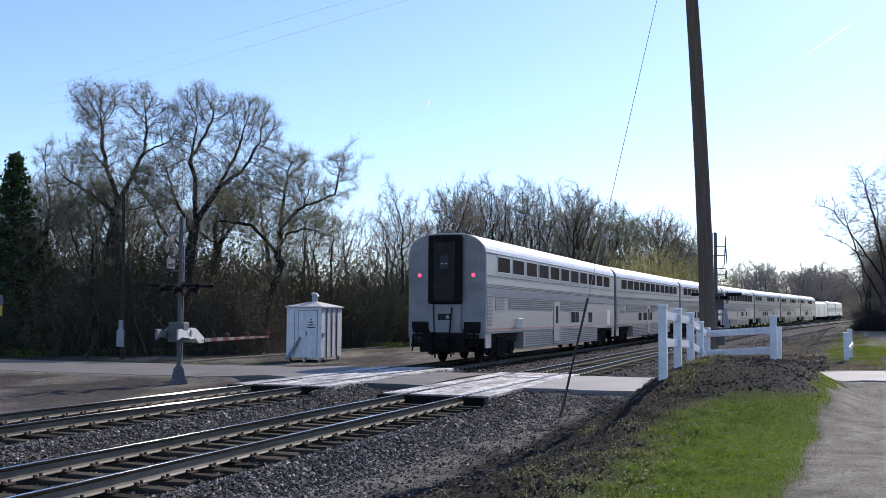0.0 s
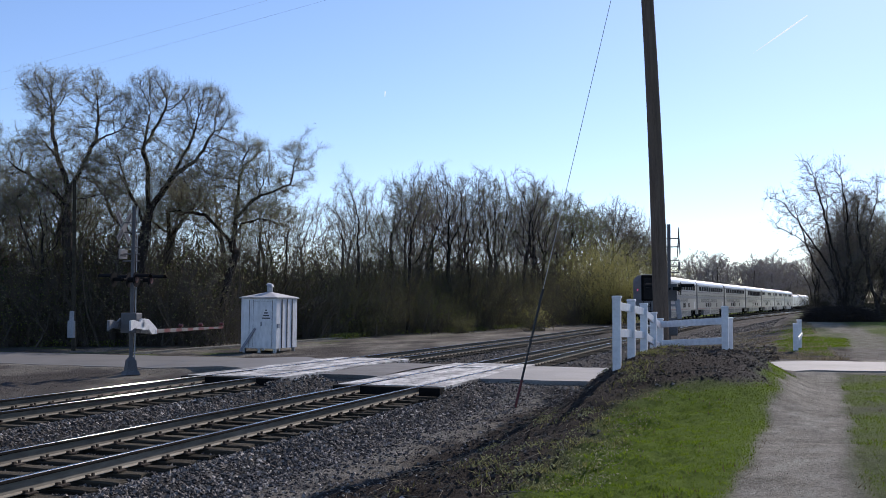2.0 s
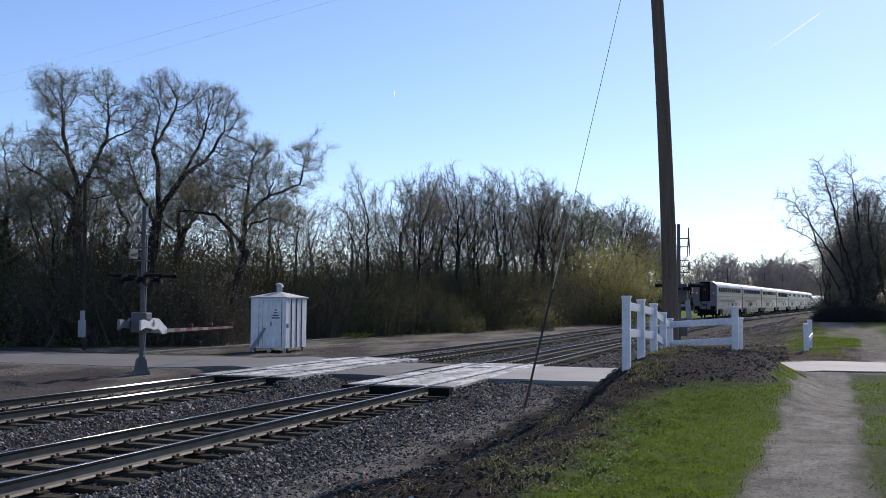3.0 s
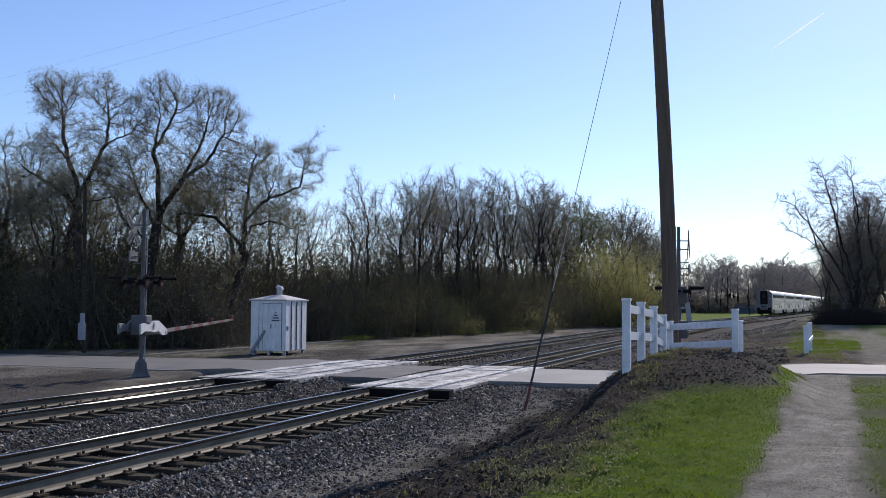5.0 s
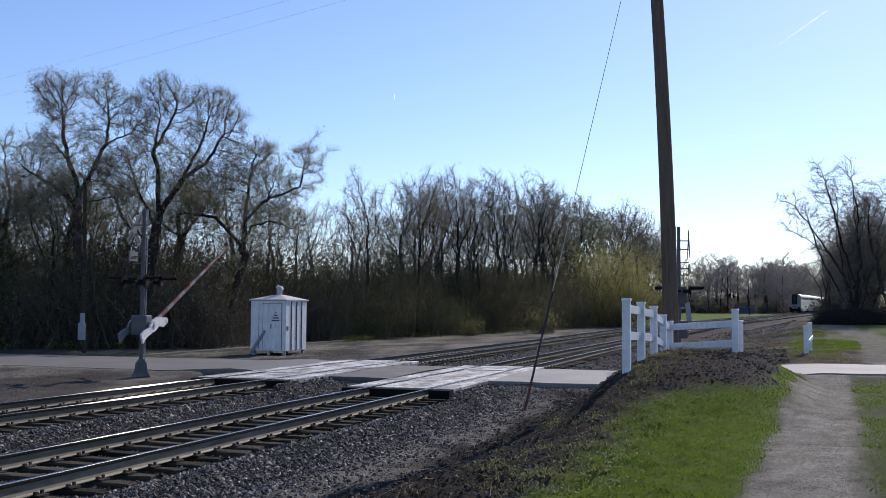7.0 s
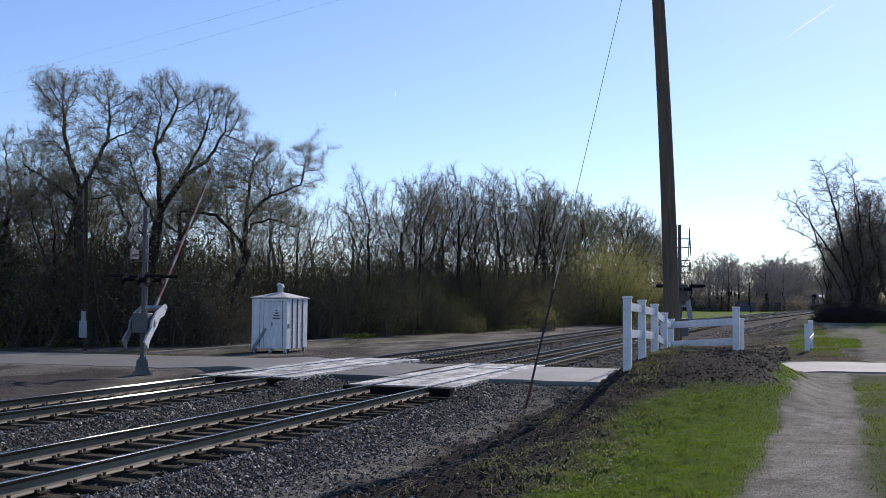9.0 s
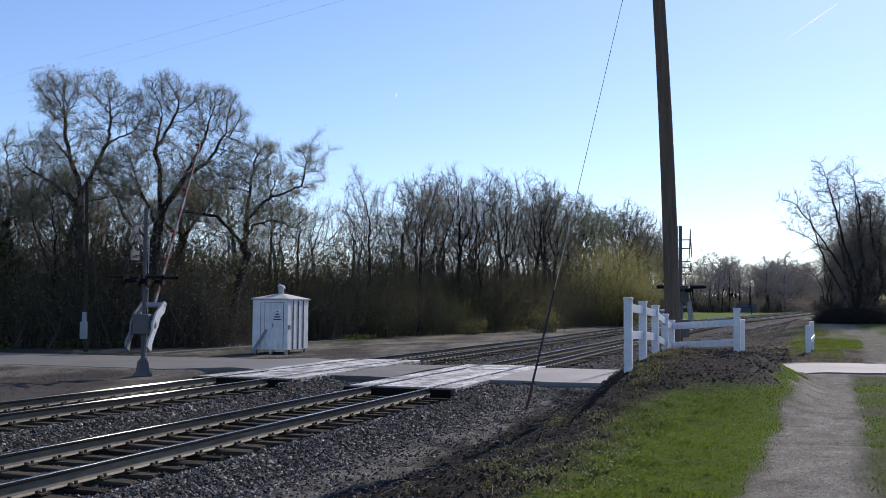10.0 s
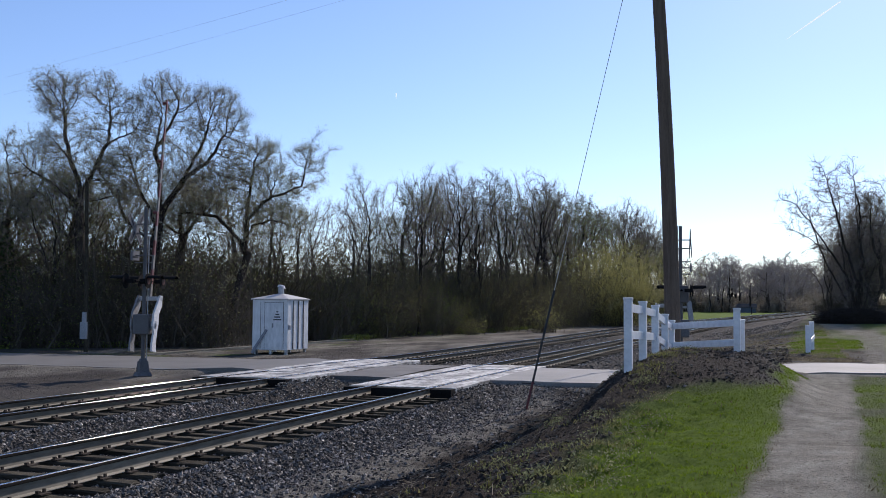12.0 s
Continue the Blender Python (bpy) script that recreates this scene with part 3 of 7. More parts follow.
def grow(seed, trunk, puffs, count, step=0.32, kill=0.55, lean=(0.0, 0.0), up=0.12, wobble=0.16, tip=0.013, thick=2.25, limbs=()):
    """A bare tree that reaches for the air in its crown: places, parents and radii of its joints.
    puffs: (x, y, z, radius across, radius up) of the clouds that make up the crown; limbs: bends of its main limbs."""
    rng = np.random.default_rng(seed)
    size = np.array([p[3] ** 2 * p[4] for p in puffs])
    air = []
    for (x, y, z, r, h), n in zip(puffs, np.maximum(12, count * size / size.sum()).astype(int)):
        q = rng.normal(size=(n, 3))
        q /= np.linalg.norm(q, axis=1, keepdims=True)
        q *= rng.uniform(size=(n, 1)) ** 0.45 * rng.uniform(0.78, 1.18, (n, 1))
        air.append(q * (r, r, h) + (x, y, z))
    for bends in limbs:
        for p, q in zip(bends, bends[1:]):
            n = int(np.linalg.norm(np.subtract(q, p)) * count / 120)
            air.append(np.array(p) + np.subtract(q, p) * rng.uniform(size=(n, 1)) + rng.normal(size=(n, 3)) * 0.75 + (0, 0, 0.3))
    air = np.concatenate(air)
    pts, par = [np.array((0.0, 0.0, -0.1))], [-1]
    d = np.array((lean[0], lean[1], 1.0))
    while pts[-1][2] < trunk:
        d = d * 0.8 + rng.normal(size=3) * (0.06, 0.06, 0.02) + 0.2 * np.array((lean[0], lean[1], 1.0))
        d /= np.linalg.norm(d)
        pts.append(pts[-1] + d * step)
        par.append(len(pts) - 2)
    first = max(0, int(len(pts) * 0.72))
    for bends in limbs:
        last = int(np.linalg.norm(np.array(pts) - np.array(bends[0]), axis=1).argmin())
        for goal in bends:
            goal = np.array(goal, dtype=float)
            while np.linalg.norm(goal - pts[last]) > step:
                way = (goal - pts[last]) / np.linalg.norm(goal - pts[last]) + rng.normal(size=3) * 0.13
                pts.append(pts[last] + way / np.linalg.norm(way) * step)
                par.append(last)
                last = len(pts) - 1
    near_d, near_i = np.full(len(air), 1e9), np.zeros(len(air), int)
    fresh = list(range(first, len(pts)))
    kids = np.zeros(20000, int)
    for _ in range(110):
        if not fresh or not len(air):
            break
        new_at = np.array([pts[i] for i in fresh])
        dist = np.linalg.norm(air[:, None] - new_at[None], axis=2)
        j = dist.argmin(1)
        dj = dist[np.arange(len(air)), j]
        better = dj < near_d
        near_d[better], near_i[better] = dj[better], np.array(fresh)[j[better]]
        keep = near_d > kill
        air, near_d, near_i = air[keep], near_d[keep], near_i[keep]
        fresh = []
        for i in np.unique(near_i):
            if kids[i] > 3 or len(pts) > 6000:
                continue
            pull = air[near_i == i] - pts[i]
            way = (pull / np.linalg.norm(pull, axis=1, keepdims=True)).mean(0) + rng.normal(size=3) * wobble + (0, 0, up)
            if par[i] >= 0 and kids[i] == 0:
                old = pts[i] - pts[par[i]]
                way = way + 0.35 * old / np.linalg.norm(old)
            way /= max(np.linalg.norm(way), 1e-6)
            kids[i] += 1
            pts.append(pts[i] + way * step)
            par.append(int(i))
            fresh.append(len(pts) - 1)
    pts, par = np.array(pts), np.array(par)
    area = np.full(len(pts), 0.0)
    for i in range(len(pts) - 1, 0, -1):
        area[i] = max(area[i], tip ** thick)
        area[par[i]] += area[i]
    return pts, par, area ** (1 / thick), rng


def tree_meshes(name, seed, leaf, leaf_n, leaf_size, twigs, twig_len=0.6, twig_r=0.007, twig=None, fine_below=0.022, foot=None, limb=None, rising=0.42, **kw):
    """The trunk's mesh and the crown's mesh, with limbs, twigs and buds."""
    pts, par, rad, rng = grow(seed, **kw)
    if foot:
        rad = rad * np.interp(rad, (0.02, rad.max()), (1.0, foot / rad.max()))
    i = np.arange(1, len(pts))
    a, b, rb = pts[par[i]], pts[i], rad[i]
    ra = np.minimum(rad[par[i]], rb * 1.25)
    big = rb > 0.045
    v, f = tubes(a[big], b[big], ra[big], rb[big], 6)
    trunk = mesh_from("trunk", v, f, [BARK], True)
    lv, lf = tubes(a[~big], b[~big], ra[~big], rb[~big], 3)
    ends = np.nonzero(~big & (rb < fine_below))[0]
    pick = np.repeat(ends, twigs)
    n = len(pick)
    d = b[pick] - a[pick]
    d /= np.linalg.norm(d, axis=1, keepdims=True)
    start = a[pick] + (b[pick] - a[pick]) * rng.uniform(0, 1, (n, 1))
    e = d + rng.normal(size=(n, 3)) * 0.6 + (0, 0, rising)
    e /= np.linalg.norm(e, axis=1, keepdims=True)
    mid = start + e * twig_len * rng.uniform(0.35, 0.8, (n, 1))
    e = e + rng.normal(size=(n, 3)) * 0.35 + (0, 0, 0.1)
    e /= np.linalg.norm(e, axis=1, keepdims=True)
    tip = mid + e * twig_len * rng.uniform(0.3, 0.8, (n, 1))
    r = np.full(n, twig_r)
    tv, tf = tubes(np.concatenate([start, mid]), np.concatenate([mid, tip]), np.concatenate([r, r * 0.75]), np.concatenate([r * 0.75, r * 0.4]), 3)
    buds = np.concatenate([mid, tip, (mid + tip) / 2])
    at = buds[rng.integers(0, len(buds), leaf_n)] + rng.normal(size=(leaf_n, 3)) * 0.07
    fv, ff = flakes(rng, at, leaf_size)
    idx = np.concatenate([np.zeros(len(lf)), np.ones(len(tf)), np.full(len(ff), 2)])
    crown = mesh_from("crown", np.concatenate([lv, tv, fv]), np.concatenate([lf, tf + len(lv), ff + len(lv) + len(tv)]), [limb or BARK, twig or TWIG, leaf], False, idx)
    return trunk, crown


def make_tree(meshes, m, label, name="tree", category="tree", group=""):
    t = thing(name, m, label, category, group)
    for part_name, me in zip(("trunk", "crown"), meshes):
        o = new(part_name, me)
        o.parent = t
    return t


BRUSH_STEM = surface("brush_stem", (0.065, 0.055, 0.043), (0.135, 0.113, 0.09), rough=0.95, bump=0.0, vary=0.3, spec=0.05)


def shrub_meshes(seed, tall, wide, stems, leaf, leaf_n, leaf_size):
    rng = np.random.default_rng(seed)
    rows, buds = [], []
    for _ in range(stems):
        p = np.array((rng.normal() * wide * 0.35, rng.normal() * wide * 0.35, -0.1))
        d = np.array((rng.normal() * 0.35, rng.normal() * 0.35, 1.0))
        n, r = 4, rng.uniform(0.012, 0.03)
        length = tall * rng.uniform(0.5, 1.05)
        for i in range(n):
            d = d + rng.normal(size=3) * 0.2
            d /= np.linalg.norm(d)
            q = p + d * length / n
            rows.append((p, q, r * (1 - i / n * 0.7), r * (1 - (i + 1) / n * 0.7)))
            for _ in range(3):
                e = d + rng.normal(size=3) * 0.8
                e /= np.linalg.norm(e)
                w = p + (q - p) * rng.uniform() + e * rng.uniform(0.3, 0.9)
                rows.append((p + (q - p) * rng.uniform(0, 1), w, 0.009, 0.005))
                buds.append(w)
            p = q
        buds.append(p)
    v, f = tubes(*[np.array([r[i] for r in rows]) for i in range(4)], 3)
    buds = np.array(buds)
    pick = buds[rng.integers(0, len(buds), leaf_n)] + rng.normal(size=(leaf_n, 3)) * 0.22
    lv, lf = flakes(rng, pick, leaf_size)
    idx = np.concatenate([np.zeros(len(f)), np.ones(len(lf))])
    return mesh_from("stem_tangle", v, f, [BRUSH_STEM]), mesh_from("foliage", lv, lf, [leaf])


def sapling_meshes(seed, tall):
    """A thin wandering stem, and its side twigs with a few buds."""
    rng = np.random.default_rng(seed)
    stem, rows, buds = [], [], []
    p, d = np.array((0.0, 0.0, -0.1)), np.array((rng.normal() * 0.14, rng.normal() * 0.14, 1.0))
    n, r = 12, rng.uniform(0.03, 0.05)
    for i in range(n):
        d = d + rng.normal(size=3) * (0.13, 0.13, 0.03)
        d /= np.linalg.norm(d)
        q = p + d * tall / n * rng.uniform(0.8, 1.1)
        stem.append((p, q, r * (1 - i / n * 0.85), r * (1 - (i + 1) / n * 0.85)))
        for _ in range(5 if i > 2 else 0):
            a = p + (q - p) * rng.uniform()
            for _ in range(3):
                w = d * 0.5 + rng.normal(size=3) * 0.6 + (0, 0, 0.2)
                b = a + w / np.linalg.norm(w) * rng.uniform(0.25, 0.75)
                rows.append((a, b, 0.010, 0.006))
                buds.append(b)
                a = b
        p = q
    line = np.array([stem[0][0]] + [s[1] for s in stem])
    thick = np.array([stem[0][2]] + [s[3] for s in stem])
    ring = np.stack([np.cos(np.arange(5) * 0.4 * np.pi), np.sin(np.arange(5) * 0.4 * np.pi), np.zeros(5)], -1)
    sv = (line[:, None] + ring[None] * thick[:, None, None]).reshape(-1, 3)
    sf = np.array([(i * 5 + j, i * 5 + (j + 1) % 5, i * 5 + 5 + (j + 1) % 5, i * 5 + 5 + j) for i in range(n) for j in range(5)])
    v, f = tubes(*[np.array([r[i] for r in rows]) for i in range(4)], 3)
    buds = np.array(buds)
    lv, lf = flakes(rng, buds[rng.integers(0, len(buds), 300)] + rng.normal(size=(300, 3)) * 0.12, 0.035)
    crown = mesh_from("crown", np.concatenate([v, lv]), np.concatenate([f, lf + len(v)]), [BARK, GREEN_BUD if seed % 2 else BUD], False, np.concatenate([np.zeros(len(f)), np.ones(len(lf))]))
    return mesh_from("trunk", sv, sf, [BARK], True), crown


def joined(name, meshes, places):
    """One mesh of many alike bushes, one at each place."""
    vs, fs, idx, base = [], [], [], 0
    for slot, me in enumerate(meshes):
        v = np.empty(len(me.vertices) * 3, dtype=np.float32)
        me.vertices.foreach_get("co", v)
        f = np.empty(len(me.loops), dtype=np.int32)
        me.loops.foreach_get("vertex_index", f)
        v, f = v.reshape(-1, 3), f.reshape(-1, 4)
        for m in places:
            a = np.array(m)
            vs.append(v @ a[:3, :3].T + a[:3, 3])
            fs.append(f + base)
            idx.append(np.full(len(f), slot))
            base += len(v)
    return mesh_from(name, np.concatenate(vs), np.concatenate(fs), [me.materials[0] for me in meshes], False, np.concatenate(idx))


EDGE = [(-95, 37), (-60, 41), (-36, 43), (-32, 50), (-28, 63), (-24, 89), (-23, 120), (-22.0, 150), (-20, 178), (-20.5, 215)]


def edge_at(k):
    """A place on the wood's edge, k from 0 to 1, and the way into the wood there."""
    lens = [math.dist(a, b) for a, b in zip(EDGE, EDGE[1:])]
    d = k * sum(lens)
    for (a, b), n in zip(zip(EDGE, EDGE[1:]), lens):
        if d <= n or b is EDGE[-1]:
            u = d / n
            tx, ty = (b[0] - a[0]) / n, (b[1] - a[1]) / n
            return a[0] + (b[0] - a[0]) * u, a[1] + (b[1] - a[1]) * u, -ty, tx
        d -= n


def build_woods():
    rnd = random.Random(21)
    def crown(h, wide, seed):
        r = random.Random(seed)
        return [(r.uniform(-1, 1) * wide * 0.45, r.uniform(-1, 1) * wide * 0.45, h * z, wide * w, h * 0.13) for z, w in ((0.50, 0.55), (0.60, 0.8), (0.70, 0.95), (0.79, 0.95), (0.87, 0.8), (0.92, 0.55))]
    detailed = [tree_meshes("wood", 100 + i, (BUD, GREEN_BUD, BUD, BUD, GREEN_BUD)[i], 4600 if i in (1, 4) else 2300, 0.036, 6, 0.6, 0.0062, trunk=h * 0.34, puffs=crown(h, w * 1.15, i), count=460, kill=0.46, up=0.18, wobble=0.24, rising=0.2, foot=r)
                for i, (h, r, w) in enumerate(((13.6, 0.16, 2.2), (14.6, 0.18, 2.5), (12.4, 0.14, 2.0), (15.0, 0.20, 2.8), (13.0, 0.15, 2.2)))]
    plain = [tree_meshes("wood", 140 + i, BUD, 1300, 0.045, 5, 0.7, 0.007, trunk=h * 0.34, puffs=crown(h, w * 1.15, 20 + i), count=260, step=0.42, kill=0.62, up=0.18, wobble=0.24, rising=0.2, foot=r)
             for i, (h, r, w) in enumerate(((13.4, 0.15, 2.4), (14.6, 0.18, 2.7), (12.6, 0.14, 2.3)))]
    labels = ("slender bare woodland tree with reddish buds", "slender woodland tree just coming into green leaf", "thin bare woodland tree with brown buds",
              "tall bare woodland tree with forked limbs", "young woodland tree with a haze of green leaves")
    def place(k, depth, kind):
        x, y, nx, ny = edge_at(k)
        x, y = x + nx * depth + rnd.uniform(-1.2, 1.2), y + ny * depth + rnd.uniform(-1.2, 1.2)
        i = rnd.randrange(len(kind))
        s = rnd.uniform(0.82, 1.12) * float(np.interp(math.degrees(math.atan2(-x, y)), (14, 19, 23.5, 29, 31), (0.95, 0.98, 0.96, 0.93, 1.0))) * float(np.interp(k, (0.25, 0.29, 0.346, 0.458, 0.59, 0.72, 0.84, 1.0), (0.70, 0.78, 0.94, 1.01, 1.13, 1.16, 1.14, 1.0)))
        m = pose(x, y, ground_at(x, y) - 0.08, rnd.uniform(-4, 4), rnd.uniform(-4, 4), rnd.uniform(0, 360)) @ Matrix.Scale(s, 4)
        t = make_tree(kind[i], pose(0, 0, 0), labels[i] if kind is detailed else "bare tree deep in the wood", group="trees of the wood")
        t.matrix_basis = m
    for i in range(64):
        k = (i + rnd.uniform(0.1, 0.9)) / 64
        if not 0.27 < k < 0.36 :
            place(k, rnd.uniform(-0.4, 3.0), detailed)
    for depth, n in ((5.5, 50), (10, 34), (16, 22)):
        for i in range(n):
            k = (i + rnd.uniform(0.0, 1.0)) / n
            if k < 0.6 or i % 2 == 0:
                place(k, depth + rnd.uniform(-2, 2), plain)
    # brush along the foot of the wood
    kinds = [shrub_meshes(200 + i, h, w, 70, leaf, int(n * 1.9), 0.030) for i, (h, w, leaf, n) in enumerate(((4.2, 2.8, SHRUB_LEAF, 2600), (3.6, 3.0, GREEN_BRUSH, 2200), (5.8, 2.8, SHRUB_LEAF, 2600), (2.2, 2.6, GREEN_BUD, 1800)))]
    light = [shrub_meshes(220 + i, h, w, 44, leaf, n, 0.085) for i, (h, w, leaf, n) in enumerate(((4.4, 3.2, SHRUB_LEAF, 800), (6.4, 3.2, BUD, 700)))]
    deep = [[], []]

    def thicket(x, y):
        """How tall the brush stands: tall behind the old trees, low where the sky shows between the trunks, taller again far along."""
        a = math.degrees(math.atan2(-x, y))
        return float(np.interp(a, (8, 15, 20, 23, 28, 31, 34, 40), (1.1, 1.25, 1.28, 1.22, 1.2, 1.2, 1.25, 1.3)))
    for row, n in ((10.0, 46), (15.0, 42), (22.0, 38), (30.0, 34)):
        for i in range(n):
            x, y, nx, ny = edge_at((i + rnd.uniform(0.0, 1.0)) / n)
            d = row + rnd.uniform(-1.2, 1.2)
            x, y = x + nx * d, y + ny * d
            deep[rnd.random() < 0.65].append(pose(x, y, ground_at(x, y), 0, 0, rnd.uniform(0, 360)) @ Matrix.Scale(rnd.uniform(0.9, 1.4) * thicket(x, y), 4))
    for meshes, places in zip(light, deep):
        tagged(new("undergrowth", joined("undergrowth", meshes, places)), "dense brown undergrowth deep in the wood", "undergrowth", kind="stuff")
    sapling = [sapling_meshes(260 + i, h) for i, h in enumerate((7.5, 9.0, 6.0, 10.0, 8.0, 7.0))]
    for i in range(250):
        x, y, nx, ny = edge_at(0.20 + 0.75 * (i + rnd.random()) / 250)
        d = rnd.uniform(0.0, 10.0)
        x, y = x + nx * d, y + ny * d
        m = pose(x, y, ground_at(x, y), rnd.uniform(-7, 7), rnd.uniform(-7, 7), rnd.uniform(0, 360)) @ Matrix.Scale(rnd.uniform(0.65, 1.0), 4)
        make_tree(sapling[rnd.randrange(6)], m, "thin bare sapling with sparse buds", "sapling", group="saplings of the wood")
    for row, n in ((1.0, 78), (2.8, 74), (4.8, 70), (7.4, 66)):
        for i in range(n):
            k = (i + rnd.uniform(0.0, 1.0)) / n
            x, y, nx, ny = edge_at(k)
            d = row + rnd.uniform(-0.8, 0.8)
            x, y = x + nx * d, y + ny * d
            j = rnd.choices(range(4), (3, 2, 5, 4))[0]
            bush = thing("brush", pose(x, y, ground_at(x, y), 0, 0, rnd.uniform(0, 360)), "tangled brown and dark green brush at the foot of the wood" if j < 3 else "low brush in fresh green leaf", "shrub", "brush along the wood")
            s = rnd.uniform(0.8, 1.25) * thicket(x, y)
            bush.scale = (s, s, s)
            for nm, me in zip(("stem_tangle", "foliage"), kinds[j]):
                o = new(nm, me)
                o.parent = bush


build_woods()


def build_hero_trees():
    """The tall old trees behind the crossing signal."""
    turn = radians(18)
    rows = [  # x, y, trunk, radius, lean, crown clouds (aside, up, radius), limbs (bends of aside, up), seed
        (-35.7, 45.7, 8.2, 0.26, 0.0,
         ((-1.6, 13.7, 1.05), (-0.4, 13.8, 0.95), (-1.0, 12.5, 0.9), (-2.1, 13.0, 0.7), (1.5, 13.7, 0.8), (2.3, 12.9, 0.85), (3.2, 12.5, 0.75), (1.2, 12.6, 0.6),
          (-2.3, 10.2, 1.1), (-3.3, 9.3, 1.0), (-1.3, 10.8, 0.8), (0.5, 11.2, 0.75), (-1.2, 8.8, 1.1), (1.3, 9.4, 0.9), (-2.9, 7.6, 1.1), (2.4, 8.2, 1.0)),
         (((0.0, 8.2), (-0.6, 10.0), (-0.8, 11.2), (-1.0, 12.9)), ((0.0, 8.0), (0.6, 9.7), (1.35, 10.9), (2.7, 11.6)), ((1.35, 10.9), (1.5, 12.9)), ((0.0, 7.6), (-1.7, 8.8), (-2.7, 9.5)), ((-0.6, 9.6), (-1.7, 11.2))), 301),
        (-32.8, 47.9, 6.6, 0.29, 0.07,
         ((0.6, 14.1, 0.95), (1.3, 13.6, 0.75), (-0.2, 13.8, 0.75), (0.6, 12.8, 0.7), (2.8, 13.2, 1.0), (3.9, 12.9, 1.1), (4.8, 12.2, 0.85), (4.3, 11.1, 0.95), (2.8, 11.6, 0.95), (1.9, 10.3, 0.85),
          (-1.1, 10.6, 0.85), (-1.8, 9.7, 0.85), (-0.6, 11.7, 0.75), (1.2, 8.8, 1.1), (3.2, 9.0, 1.2), (-1.0, 8.4, 1.0), (-3.0, 9.4, 0.8), (4.6, 9.6, 0.9)),
         (((0.5, 7.0), (0.4, 9.1), (0.25, 10.6), (0.55, 12.6)), ((0.6, 7.2), (1.7, 9.1), (2.8, 11.1), (3.2, 12.1)), ((1.7, 9.1), (3.3, 10.1), (4.1, 11.7)), ((0.3, 6.4), (-0.6, 8.6), (-1.0, 10.2)),
          ((0.2, 5.4), (-1.4, 7.0), (-2.4, 8.7), (-3.0, 9.7)), ((0.25, 10.6), (1.0, 12.0), (1.3, 13.2))), 322),
        (-29.4, 50.2, 5.2, 0.21, 0.14,
         ((4.1, 10.6, 0.5), (4.5, 10.9, 0.4), (4.7, 10.2, 0.4), (2.0, 10.9, 0.7), (1.3, 11.0, 0.5), (2.6, 10.7, 0.45), (2.9, 9.8, 0.45), (3.5, 9.2, 0.5), (3.2, 7.4, 0.7), (4.2, 7.0, 0.6),
          (-2.0, 8.2, 0.9), (-0.6, 8.4, 0.9), (1.9, 9.2, 0.8), (0.5, 9.2, 0.8), (-2.6, 7.2, 0.8), (1.6, 7.4, 0.8)),
         (((0.8, 5.4), (1.2, 7.2), (2.25, 8.2), (3.5, 8.6), (4.25, 8.95), (4.4, 10.2)), ((1.0, 6.4), (1.3, 8.9), (1.5, 10.2)), ((2.25, 8.2), (2.85, 9.5)), ((0.9, 5.9), (1.4, 6.9), (2.6, 7.1), (4.0, 6.6)), ((0.8, 5.6), (-0.5, 7.3), (-2.6, 7.4))), 303),
        (-33.2, 51.5, 5.0, 0.22, 0.0, ((0.3, 8.6, 1.3), (1.8, 7.6, 1.2), (-1.2, 7.4, 1.2)), (), 304),
        (-38.6, 48.5, 5.0, 0.22, 0.0, ((0.0, 8.6, 1.4), (-1.4, 7.4, 1.4), (1.4, 7.4, 1.4)), (), 305),
        (-40.6, 46.0, 5.0, 0.20, 0.0, ((0.0, 8.8, 1.5), (-1.4, 7.2, 1.4), (1.4, 7.6, 1.4), (-0.4, 11.0, 1.0)), (), 306)]
    rnd = random.Random(9)

    def spot(aside, deep, z):
        return (aside * math.cos(turn) - deep * math.sin(turn), aside * math.sin(turn) + deep * math.cos(turn), z)
    for x, y, trunk, r, lean, clouds, limbs, seed in rows:
        puffs = [(*spot(aside, rnd.uniform(-0.9, 0.9), z), w, w * 0.92) for aside, z, w in clouds]
        limbs = [[spot(aside, 0.0 if i == 0 else rnd.uniform(-0.5, 0.5), z) for i, (aside, z) in enumerate(b)] for b in limbs]
        meshes = tree_meshes("old_tree", seed, HAZE_BUD, 46000 if limbs else 12000, 0.026, 7, 0.42, 0.0042, twig=HAZE_TWIG, fine_below=0.026, rising=0.42, trunk=trunk, puffs=puffs, count=2900 if limbs else 700, tip=0.010, step=0.22, kill=0.27, up=0.16, wobble=0.22, foot=r,
                             lean=(lean * math.cos(turn), lean * math.sin(turn)), limbs=limbs)
        make_tree(meshes, pose(x, y, ground_at(x, y) - 0.1) @ Matrix.Scale(1.022, 4), "tall old tree with dark forked limbs and fine budding twigs", group="old trees")
    # brush that hides the feet of the old trees
    bush = [shrub_meshes(240 + i, 4.2 + i, 2.8, 70, leaf, 1400, 0.042) for i, leaf in enumerate((SHRUB_LEAF, BUD))]
    for i in range(22):
        k = (i % 11 + rnd.random()) / 11
        x, y = -39.5 + 11.3 * k - 0.8 * (i // 11), 42.4 + 6.4 * k + 1.8 * (i // 11)
        b = thing("brush", pose(x, y, ground_at(x, y), 0, 0, rnd.uniform(0, 360)), "dark tangled brush round the feet of old trees", "shrub", "brush along the wood")
        b.scale = [rnd.uniform(0.75, 1.15)] * 3
        for nm, me in zip(("stem_tangle", "foliage"), bush[i % 2]):
            o = new(nm, me)
            o.parent = b


build_hero_trees()


